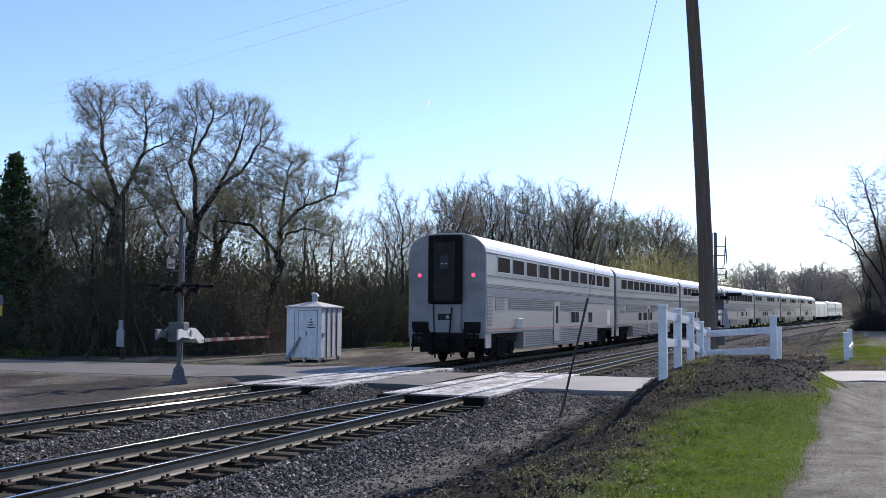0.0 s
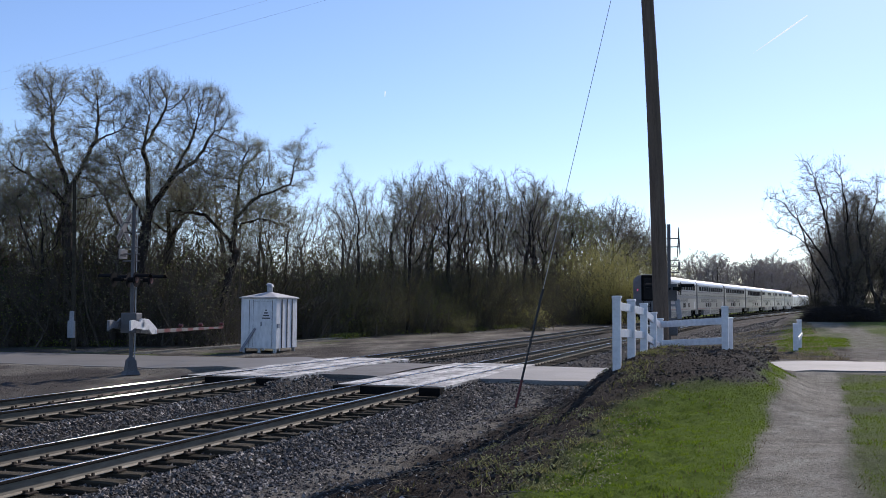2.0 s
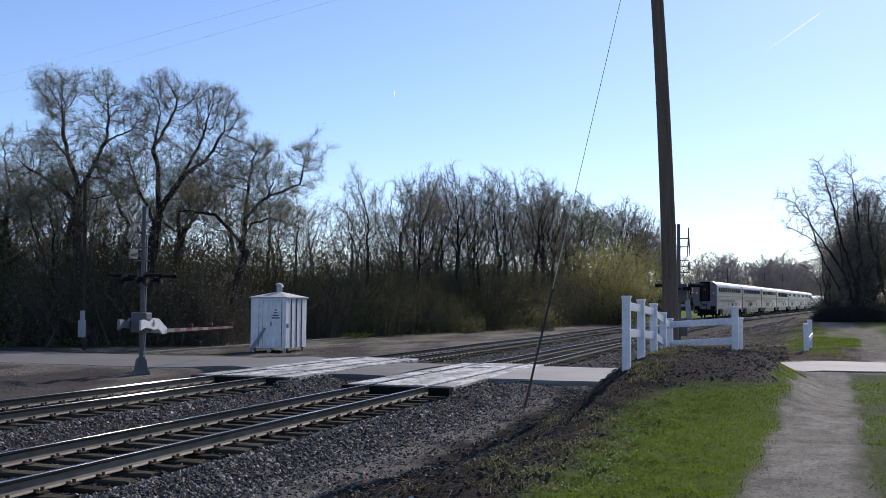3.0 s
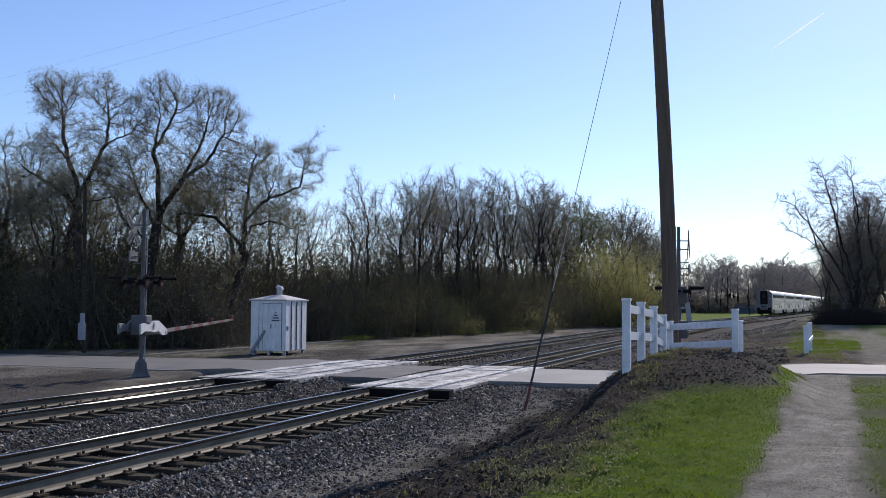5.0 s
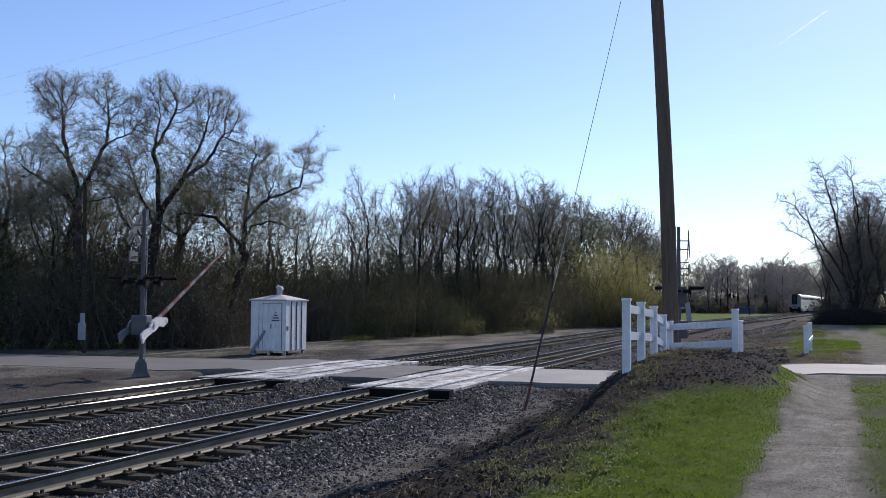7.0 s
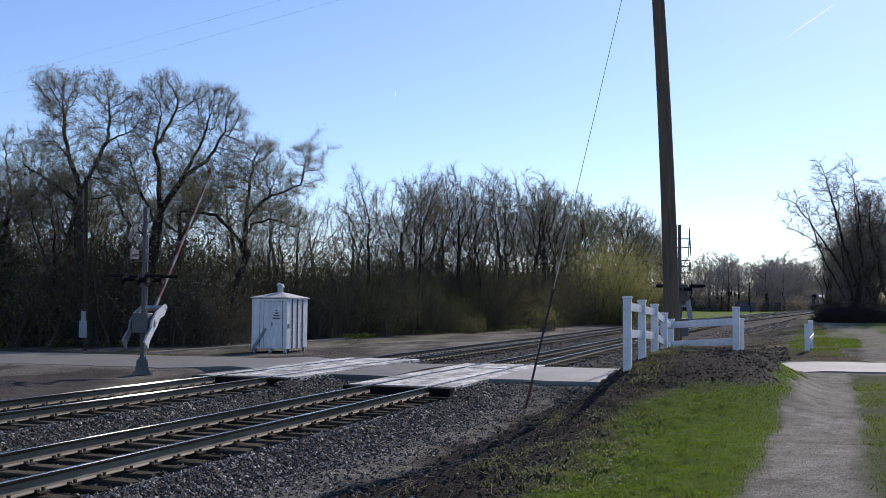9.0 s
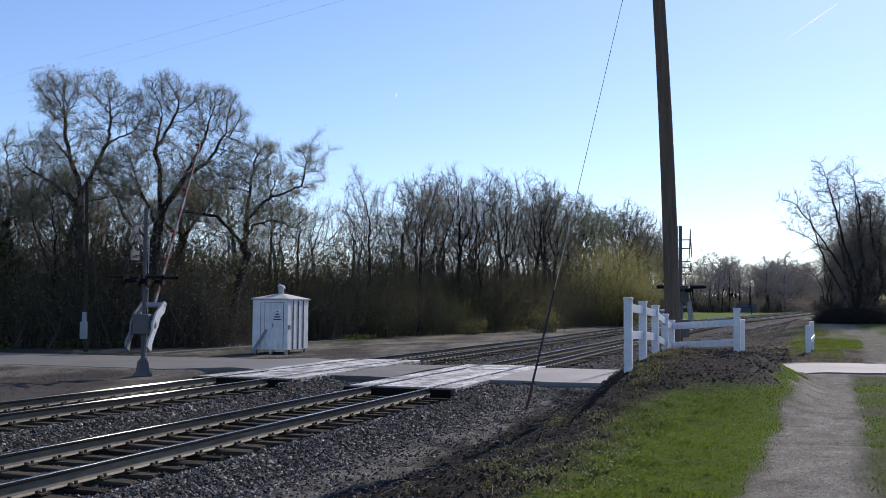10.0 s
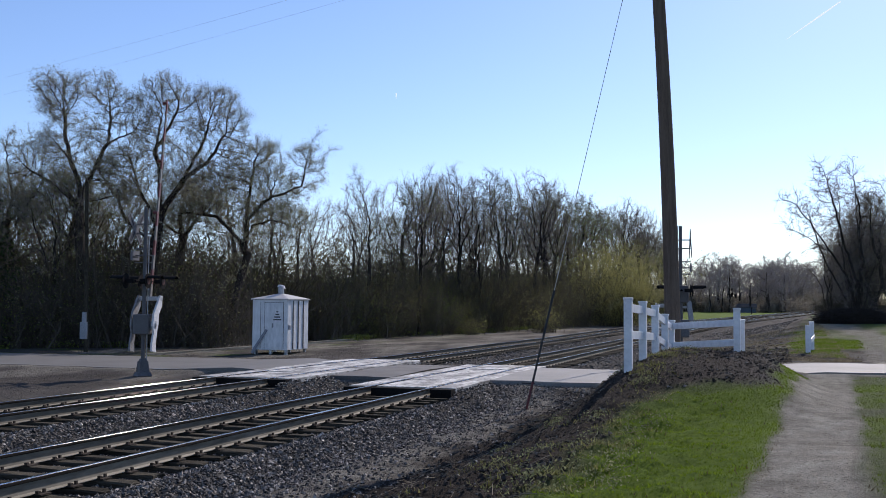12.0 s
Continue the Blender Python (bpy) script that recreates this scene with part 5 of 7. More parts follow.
def build_coach(label, seed, tail=False, style="coach"):
    """A two-level stainless coach; local +y is the way it travels, z = 0 is the rail top."""
    rnd = random.Random(seed)
    L = CAR_LEN - CAR_GAP
    y0, y1 = -L / 2, L / 2
    car = thing("passenger_coach", pose(0, 0, 0), label, "train coach", "coaches of the train")
    part("body", hull(bmesh.new(), y0 + 0.12, y1 - 0.12, floor=1.12, hi=4.18), STAINLESS, car)
    part("roof", hull(bmesh.new(), y0 + 0.12, y1 - 0.12, width=1.548, lo=4.18), ROOF_STEEL, car, "smooth pale rounded roof", smooth=False)
    bm = bmesh.new()
    box(bm, -1.53, y0 + 5.3, 0.42, 1.53, y1 - 5.0, 1.13, 0.02)
    part("skirt", bm, STAINLESS, car, "fluted lower side panels")
    for a, b in ((y0 + 0.16, y0 + 0.80), (y1 - 0.80, y1 - 0.16)):
        for s in (-1, 1):
            bm = bmesh.new()
            box(bm, min(s * 1.47, s * 1.53), a, 0.58, max(s * 1.47, s * 1.53), b, 1.125, 0.01)
            part("corner_skirt", bm, STAINLESS, car)
    for y, e in ((y0, y0 + 0.119), (y1 - 0.119, y1)):
        part("end_wall", hull(bmesh.new(), y, e, width=1.53, floor=0.95, shoulder=4.2, crown=4.9), CAR_END, car, "grey painted end wall")
    for y, s in ((y0, -1), (y1, 1)):
        bm = bmesh.new()
        box(bm, -0.68, min(y, y + s * 0.24), 2.22, 0.68, max(y, y + s * 0.24), 4.84, 0.11)
        dia = part("diaphragm", bm, TRUCK_BLACK, car, "dark rubber gangway bellows")
        bm = bmesh.new()
        box(bm, -0.42, min(y + s * 0.24, y + s * 0.26), 2.35, 0.42, max(y + s * 0.24, y + s * 0.26), 4.55, 0.005)
        door = part("end_door", bm, UNDER, dia)
        for q in (-1, 1):
            bm = bmesh.new()
            box(bm, q * 0.08 - 0.05, min(y + s * 0.26, y + s * 0.275), 3.72, q * 0.08 + 0.05, max(y + s * 0.26, y + s * 0.275), 3.77)
            part("door_mark", bm, DULL_WHITE, door)
        bm = bmesh.new()
        box(bm, -0.16, min(y + s * 0.26, y + s * 0.268), 3.55, 0.16, max(y + s * 0.26, y + s * 0.268), 4.05, 0.003)
        part("door_window", bm, BLACK, door)
        def block(name, x0, d0, z0, x1, d1, z1, bevel=0.02, label=""):
            bm = bmesh.new()
            box(bm, x0, min(y + s * d0, y + s * d1), z0, x1, max(y + s * d0, y + s * d1), z1, bevel)
            part(name, bm, TRUCK_BLACK, car, label)

        def pipe(name, p, q, r):
            bm = bmesh.new()
            rod(bm, (p[0], y + s * p[1], p[2]), (q[0], y + s * q[1], q[2]), r, n=6)
            part(name, bm, TRUCK_BLACK, car)
        block("coupler", -0.25, 0.1, 0.55, 0.25, 0.62, 0.98, 0.06, "black cast coupler")
        block("end_beam", -0.95, 0.0, 0.42, 0.95, 0.3, 0.66, 0.03)
        block("buffer_plate", -0.80, 0.02, 0.56, 0.80, 0.26, 1.16, 0.05)
        for q in (-1, 1):
            block("end_vent", q * 1.05 - 0.32, 0.0, 1.28, q * 1.05 + 0.32, 0.08, 1.56)
            block("step_plate", q * 1.05 - 0.26, 0.0, 0.98, q * 1.05 + 0.26, 0.16, 1.10)
            block("step", q * 1.12 - 0.22, 0.0, 0.62, q * 1.12 + 0.22, 0.24, 0.74)
            block("jack_box", q * 1.02 - 0.30, 0.0, 1.14, q * 1.02 + 0.34, 0.13, 1.30, 0.03)
            pipe("jumper_cable", (q * 1.18, 0.1, 1.3), (q * 1.10, 0.26, 0.66), 0.04)
            pipe("jumper_cable", (q * 0.86, 0.1, 1.25), (q * 0.74, 0.30, 0.50), 0.04)
            pipe("grab_rail", (q * 1.3, 0.1, 1.1), (q * 1.3, 0.18, 0.45), 0.03)
            pipe("grab_rail", (q * 0.95, 0.1, 1.1), (q * 0.95, 0.18, 0.55), 0.025)
        for q, low in ((-0.5, 0.30), (-0.36, 0.22), (0.42, 0.26), (0.56, 0.34)):
            pipe("air_hose", (q, 0.26, 1.1), (q * 0.8, 0.42, low), 0.035)
        pipe("cable", (0.28, 0.16, 2.1), (0.20, 0.3, 0.7), 0.03)
        pipe("cable", (-0.46, 0.15, 2.2), (-0.42, 0.16, 1.1), 0.022)
        bm = bmesh.new()
        box(bm, -0.62, min(y, y + s * 0.12), 1.05, 0.62, max(y, y + s * 0.12), 2.22, 0.04)
        pan = part("lower_end_panel", bm, CAR_END, car)
        bm = bmesh.new()
        box(bm, -0.30, min(y + s * 0.12, y + s * 0.13), 1.62, 0.22, max(y + s * 0.12, y + s * 0.13), 1.86, 0.004)
        part("socket_plate", bm, UNDER, pan)
        bm = bmesh.new()
        rod(bm, (0.10, y + s * 0.12, 1.74), (0.10, y + s * 0.15, 1.74), 0.07, n=12)
        part("socket", bm, DULL_WHITE, pan)
    for side in (-1, 1):
        xs = sorted((side * 1.551, side * 1.562))
        for at, w in UPPER[style]:
            y, low = y0 + at, 3.50 if style != "lounge" else 3.28
            bm = bmesh.new()
            box(bm, side * 1.556 - 0.012, y - 0.09, low - 0.07, side * 1.556 + 0.012, y + w + 0.09, 4.13, 0.01)
            frame_part = part("window_frame", bm, WINDOW_RIM, car)
            bm = bmesh.new()
            box(bm, side * 1.562 - 0.011, y, low, side * 1.562 + 0.011, y + w, 4.07, 0.009)
            part("pane", bm, DARK_GLASS, frame_part, "dark tinted pane")
        bm = bmesh.new()
        for k in range(8):
            box(bm, xs[0], y0 + 0.25, 1.42 + 0.135 * k, xs[1] + 0.004, y0 + 0.85, 1.49 + 0.135 * k)
            box(bm, xs[0], y0 + 1.25, 2.02 + 0.06 * k, xs[1] + 0.004, y0 + 2.4, 2.05 + 0.06 * k)
        tagged(part("louvre", bm, BAND, car, "louvred vent panel"), kind="stuff")
        for y, w in ((y0 + 13.9, 0.8), (y0 + 14.8, 0.8), (y0 + 17.9, 1.0)) if seed % 2 else ((y0 + 7.2, 1.0), (y0 + 8.9, 1.3), (y0 + 10.9, 1.3), (y0 + 17.2, 0.8)):
            bm = bmesh.new()
            box(bm, side * 1.553 - 0.006, y - 0.08, 1.40, side * 1.553 + 0.006, y + w + 0.08, 2.06, 0.005)
            rim = part("lower_window", bm, WINDOW_RIM, car)
            bm = bmesh.new()
            box(bm, side * 1.557 - 0.008, y, 1.47, side * 1.557 + 0.008, y + w, 2.0, 0.005)
            part("pane", bm, DARK_GLASS, rim)
        bm = bmesh.new()
        box(bm, xs[0], y0 + 0.15, 2.56, xs[1], y1 - 0.15, 2.80)
        part("stripe", bm, BAND, car, "grey blue side stripe")
        bm = bmesh.new()
        box(bm, xs[0], y0 + 0.15, 1.25, xs[1] - 0.004 if side > 0 else xs[1], y1 - 6.5, 1.31)
        part("thin_line", bm, PINK_LINE, car, "faded red line")
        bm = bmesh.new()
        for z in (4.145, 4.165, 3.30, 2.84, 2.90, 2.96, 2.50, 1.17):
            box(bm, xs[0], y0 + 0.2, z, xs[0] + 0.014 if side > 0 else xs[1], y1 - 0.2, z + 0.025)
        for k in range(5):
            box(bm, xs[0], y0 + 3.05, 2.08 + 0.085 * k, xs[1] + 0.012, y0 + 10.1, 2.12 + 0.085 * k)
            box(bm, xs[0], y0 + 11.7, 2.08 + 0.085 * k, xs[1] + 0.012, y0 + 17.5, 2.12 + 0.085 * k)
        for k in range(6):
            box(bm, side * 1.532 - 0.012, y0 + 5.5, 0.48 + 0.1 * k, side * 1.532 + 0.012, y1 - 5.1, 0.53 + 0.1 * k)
        tagged(part("fluting", bm, FLUTE_SHADE, car, "horizontal fluting lines, dark in colour to stand for their shade"), kind="stuff")
        bm = bmesh.new()
        box(bm, xs[0], y0 + 10.35, 0.6, xs[1] + 0.012 * (side > 0), y0 + 11.4, 2.42, 0.004)
        door = part("side_door", bm, STAINLESS, car, "vestibule door")
        bm = bmesh.new()
        box(bm, side * 1.565 - 0.012, y0 + 10.7, 1.45, side * 1.565 + 0.012, y0 + 11.15, 2.25)
        part("door_window", bm, DARK_GLASS, door)
        # White panel stands for the sun's reflection in a side window.
        bm = bmesh.new()
        box(bm, xs[0], y1 - 2.3, 1.30, xs[1], y1 - 1.5, 2.15, 0.0)
        part("side_hatch", bm, WHITE_PAINT, car, "white patch painted as sun glare on a side window")
    for y in (y0 + 3.0, y1 - 3.0):
        truck_parts(car, y)
    bm = bmesh.new()
    box(bm, -1.2, y0 + 1.0, 0.75, 1.2, y1 - 1.0, 1.115)
    part("underframe", bm, UNDER, car)
    if tail:
        bm = bmesh.new()
        box(bm, 1.552, y0 + 3.9, 1.33, 1.62, y0 + 4.6, 1.72, 0.01, pose(1.55, y0, 1.33) @ pose(0, 0, 0, 0, 14) @ pose(-1.55, -y0, -1.33))
        part("side_flap", bm, WHITE_PAINT, car, "small white flap on the side")
        for s in (-1, 1):
            bm = bmesh.new()
            rod(bm, (s * 1.08, y0 - 0.035, 3.32), (s * 1.08, y0 + 0.02, 3.32), 0.062, n=14)
            part("tail_lamp", bm, TAIL_RED, car, "glowing red tail lamp")
    return car


def build_baggage():
    L = 25.4
    car = thing("baggage_car", pose(0, 0, 0), "single-level stainless baggage car", "train car")
    part("body", hull(bmesh.new(), -L / 2, L / 2, width=1.5, floor=0.95, shoulder=3.4, crown=4.1), ROOF_STEEL, car)
    for s in (-1, 1):
        for y in (-6.0, 6.0):
            bm = bmesh.new()
            box(bm, min(s * 1.49, s * 1.52), y - 1.2, 1.1, max(s * 1.49, s * 1.52), y + 1.2, 3.2, 0.01)
            part("side_door", bm, STAINLESS, car)
    for y in (-L / 2 + 3, L / 2 - 3):
        truck_parts(car, y)
    return car


def build_engine():
    L = 20.6
    e = thing("locomotive", pose(0, 0, 0), "grey and white diesel passenger locomotive", "locomotive", "locomotives")
    part("body", hull(bmesh.new(), -L / 2 + 0.3, L / 2 - 2.6, width=1.5, floor=1.1, shoulder=3.8, crown=4.35), ROOF_STEEL, e)
    bm = hull(bmesh.new(), L / 2 - 2.598, L / 2 - 0.1, width=1.5, floor=0.9, shoulder=3.5, crown=4.35)
    for v in bm.verts:
        if v.co.y > L / 2 - 0.2 and v.co.z > 2.6:
            v.co.y -= 1.3
    part("cab", bm, ROOF_STEEL, e)
    for s in (-1, 1):
        bm = bmesh.new()
        box(bm, min(s * 1.5, s * 1.515), -L / 2 + 0.5, 2.0, max(s * 1.5, s * 1.515), L / 2 - 2.7, 2.9)
        part("stripe", bm, BAND, e)
        bm = bmesh.new()
        box(bm, min(s * 1.5, s * 1.515), L / 2 - 2.2, 2.5, max(s * 1.5, s * 1.515), L / 2 - 1.6, 3.2)
        part("cab_window", bm, DARK_GLASS, e)
    bm = bmesh.new()
    box(bm, -1.3, -3, 0.4, 1.3, 3, 1.09, 0.05)
    part("fuel_tank", bm, UNDER, e)
    for y in (-L / 2 + 3.6, L / 2 - 3.6):
        truck_parts(e, y)
    return e


def build_train():
    """The cars from the last to the first, with the distance of each centre from the train's tail."""
    row, at = [], 0.0
    tail = build_coach("last silver two-level coach with red tail lamps lit", 1, True)
    a = build_coach("silver two-level passenger coach with dark windows", 2)
    b = build_coach("silver two-level lounge car with a long band of windows", 3, style="lounge")
    c = build_coach("silver two-level sleeping car with windows in groups", 4, style="sleeper")
    coaches = [tail, a, copy_thing(a, pose(0, 0, 0)), b, c] + [copy_thing(c, pose(0, 0, 0)) for i in range(2)]
    bag = build_baggage()
    e1 = build_engine()
    e2 = copy_thing(e1, pose(0, 0, 0))
    for ob, length in [(c, CAR_LEN) for c in coaches] + [(bag, 26.0), (e1, 21.0), (e2, 21.0)]:
        row.append((ob, at + length / 2, length))
        at += length
    return row


TRAIN = build_train()


# ---- more trees, the far distance ----
def build_spruce():
    x, y, tall = -40.3, 43.0, 10.8
    g = ground_at(x, y)
    rng = np.random.default_rng(77)
    t = thing("spruce_tree", pose(x, y, g - 0.1), "dark green spruce at the edge of the bare wood", "tree")
    bm = bmesh.new()
    rod(bm, (0, 0, 0), (0, 0, tall), 0.17, 0.02, 10)
    part("trunk", bm, BARK, t)
    rows, at = [], []
    for z in np.linspace(0.9, tall - 0.1, 46):
        reach = 3.6 * (1 - z / tall) ** 0.85 + 0.12
        for _ in range(9):
            a = rng.uniform(0, 2 * np.pi)
            q = np.array((math.cos(a), math.sin(a), -0.18)) * reach * rng.uniform(0.75, 1.1) + np.array((0, 0, z))
            rows.append((np.array((0, 0, z)), q, 0.02, 0.006))
            for u in rng.uniform(0.15, 1.0, 26):
                at.append(np.array((0, 0, z)) * (1 - u) + q * u + rng.normal(size=3) * np.array((0.12, 0.12, 0.08)))
    v, f = tubes(*[np.array([r[i] for r in rows]) for i in range(4)], 3)
    lv, lf = flakes(rng, np.array(at), 0.10)
    idx = np.concatenate([np.zeros(len(f)), np.ones(len(lf))])
    o = new("crown", mesh_from("crown", np.concatenate([v, lv]), np.concatenate([f, lf + len(v)]), [TWIG, NEEDLE], False, idx))
    o.parent = t


build_spruce()


def build_right_clump():
    """The leaning bare trees on the right of the line."""
    rnd = random.Random(5)
    fans = [  # limbs as bends of (aside, up), crown clouds (aside, up, radius)
        ((((0.0, 0.8), (-0.7, 2.6), (-1.8, 4.8), (-3.2, 6.8), (-4.6, 8.4)), ((0.0, 1.0), (-0.5, 3.4), (-1.2, 6.2), (-2.0, 9.2), (-2.2, 10.6)), ((0.0, 1.0), (0.1, 4.0), (0.2, 7.4), (-0.3, 10.2)), ((-1.8, 4.8), (-3.6, 5.9), (-4.8, 6.4))),
         ((-4.8, 8.6, 0.9), (-3.8, 7.8, 0.9), (-2.3, 10.4, 1.0), (-1.6, 8.8, 1.0), (-0.4, 10.4, 1.0), (0.3, 8.6, 1.1), (-2.8, 9.0, 0.9), (-4.6, 6.6, 0.7), (-0.8, 6.4, 1.1), (0.2, 4.6, 1.1))),
        ((((0.0, 0.8), (0.3, 3.6), (0.2, 6.6), (0.8, 9.6)), ((0.0, 0.8), (0.7, 3.2), (1.6, 5.8), (2.4, 8.4)), ((0.0, 0.9), (-0.8, 3.2), (-1.6, 6.0), (-1.9, 8.6))),
         ((0.8, 9.8, 1.1), (2.4, 8.6, 1.1), (-1.8, 8.6, 1.0), (0.0, 7.8, 1.1), (1.4, 7.0, 1.1), (-1.0, 6.4, 1.1), (0.6, 5.2, 1.2), (0.0, 3.6, 1.0))),
        ((((0.0, 0.8), (-0.4, 3.0), (-0.9, 5.6), (-0.7, 8.2)), ((0.0, 0.8), (0.5, 2.8), (1.0, 5.0), (1.9, 7.0))),
         ((-0.8, 8.2, 1.0), (1.8, 7.2, 1.0), (0.2, 6.4, 1.2), (-1.4, 6.4, 0.9), (0.6, 4.6, 1.1)))]
    turn = radians(18)
    kinds = []
    for i, (limbs, clouds) in enumerate(fans):
        def spot(aside, deep, z):
            return (aside * math.cos(turn) - deep * math.sin(turn), aside * math.sin(turn) + deep * math.cos(turn), z)
        kinds.append(tree_meshes("clump", 400 + i, BUD, 1400, 0.04, 4, 0.6, 0.008, TWIG, trunk=0.8, rising=0.15, count=620, step=0.34, kill=0.44, up=0.1, wobble=0.22, tip=0.011, foot=0.19,
                                 puffs=[(*spot(a, rnd.uniform(-0.8, 0.8), z), r, r * 0.9) for a, z, r in clouds], limbs=[[spot(a, rnd.uniform(-0.4, 0.4) * (k > 0), z) for k, (a, z) in enumerate(b)] for b in limbs]))
    rows = [(0, 5.3, 74.5, 0, 1.0), (1, 6.3, 76.0, 4, 1.0), (1, 5.2, 77.5, -10, 0.98), (2, 7.3, 75.0, -3, 1.0), (2, 6.0, 79.0, 12, 1.05), (1, 8.6, 78.0, 0, 0.86), (2, 9.9, 77.0, 4, 0.85), (2, 11.6, 80.0, -4, 0.9), (1, 13.5, 83.0, 0, 0.8)]
    for kind, x, y, tilt, s in rows:
        make_tree(kinds[kind], pose(x, y, ground_at(x, y) - 0.1, 0, tilt, 0) @ Matrix.Scale(s, 4), "bare tree with many dark leaning stems beside the line", group="trees beside the line")
    for i in range(12):
        x, y = 5.0 + 0.2 * (i % 10) + rnd.uniform(-0.3, 0.3), 76 + 0.9 * (i % 10) + 3 * (i // 10)
        make_tree(kinds[1 + i % 2], pose(x, y, ground_at(x, y) - 0.1, 0, rnd.uniform(-14, 6), rnd.uniform(0, 360)) @ Matrix.Scale(rnd.uniform(0.55, 0.9), 4), "dark leaning tree in a tight clump beside the line", group="trees beside the line")
    for i in range(15):
        x, y = 6.8 + 0.75 * i + rnd.uniform(-0.4, 0.4), 84 + (i * 7) % 17
        make_tree(kinds[1 + i % 2], pose(x, y, ground_at(x, y) - 0.1, 0, rnd.uniform(-8, 8), rnd.uniform(0, 360)) @ Matrix.Scale(rnd.uniform(0.72, 0.92), 4), "bare tree in the thicket beside the field path", group="trees beside the line")
    bushes = [shrub_meshes(430 + i, 3.0, 2.6, 80, SHRUB_LEAF, 600, 0.05) for i in range(2)]
    for i in range(14):
        y = 84 + 2.0 * i
        x = 0.046 * y + 2.2 * (i * 5 % 14) / 14
        make_tree(kinds[1 + i % 2], pose(x, y, ground_at(x, y) - 0.1, 0, rnd.uniform(-8, 8), rnd.uniform(0, 360)) @ Matrix.Scale(rnd.uniform(0.5, 0.72), 4), "low bare tree behind the brush heap", group="trees beside the line")
    stems = [sapling_meshes(450 + i, h) for i, h in enumerate((8.0, 6.5, 9.0))]
    for i in range(46):
        x, y = 5.2 + 0.2 * i + rnd.uniform(-0.3, 0.3), 75 + (i * 5) % 14
        make_tree(stems[i % 3], pose(x, y, ground_at(x, y) - 0.1, 0, rnd.uniform(-12, 5), rnd.uniform(0, 360)) @ Matrix.Scale(rnd.uniform(0.8, 1.15), 4), "thin leaning sapling in a thicket beside the line", "sapling", group="saplings beside the line")
    for i in range(58):
        row = min(i // 22, 1)
        x, y = 5.3 + (i % 22) * 0.5 + rnd.uniform(-0.3, 0.3) + 0.7 * row, 75.0 + rnd.uniform(0.0, 4.0) + 7 * row
        if i > 43:
            y = 82 + 2.2 * (i - 44)
            x = 0.047 * y + rnd.uniform(0, 1.6)
        b = thing("brush", pose(x, y, ground_at(x, y), 0, 0, rnd.uniform(0, 360)), "low tangled brush under bare trees", "shrub", "brush beside the line")
        b.scale = [rnd.uniform(0.5, 0.75) * (0.8, 1.0)[row] * (1.0 if x < 8.5 else 0.7)] * 3
        for nm, me in zip(("stem_tangle", "foliage"), bushes[i % 2]):
            o = new(nm, me)
            o.parent = b
    # a heap of cut brush in front of the trees
    rng = np.random.default_rng(440)
    m = 2600
    at = rng.normal(size=(m, 3))
    at /= np.linalg.norm(at, axis=1, keepdims=True)
    at *= rng.uniform(0.5, 1.0, (m, 1))
    a = np.stack([at[:, 0] * 2.4, at[:, 1] * 1.3, np.abs(at[:, 2]) * 1.05], -1)
    d = rng.normal(size=(m, 3)) * (0.4, 0.3, 0.12)
    v, f = tubes(a - d, a + d, np.full(m, 0.016), np.full(m, 0.010), 3)
    lv, lf = flakes(rng, a[rng.integers(0, m, 2400)], 0.06)
    x, y = 4.7, 71.0
    heap = thing("brush_heap", pose(x, y, ground_at(x, y) - 0.05), "low dark heap of cut brush and dead leaves", "brush heap")
    o = tagged(new("branch_tangle", mesh_from("branch_tangle", v, f, [BARK])), kind="stuff")
    o.parent = heap
    o = tagged(new("dead_leaves", mesh_from("dead_leaves", lv, lf, [DEAD_LEAF])), kind="stuff")
    o.parent = heap


build_right_clump()


def build_yellow_shrubs():
    rnd = random.Random(8)
    big = shrub_meshes(450, 8.0, 4.0, 130, YELLOW_BUD, 42000, 0.045)
    small = shrub_meshes(451, 2.6, 1.6, 50, YELLOW_BUD, 1800, 0.045)
    rows = [(big, -17.3, 113, 1.15), (big, -18.2, 120, 1.3), (small, -18.9, 85, 1.0), (small, -22.5, 76, 0.6)]
    for meshes, x, y, s in rows:
        b = thing("leafing_shrub", pose(x, y, ground_at(x, y), 0, 0, rnd.uniform(0, 360)), "tall shrub in fresh yellow-green leaf" if meshes is big else "small shrub in fresh yellow-green leaf", "shrub", "yellow-green shrubs")
        b.scale = (s, s, s)
        for nm, me in zip(("stem_tangle", "foliage"), meshes):
            o = new(nm, me)
            o.parent = b


build_yellow_shrubs()


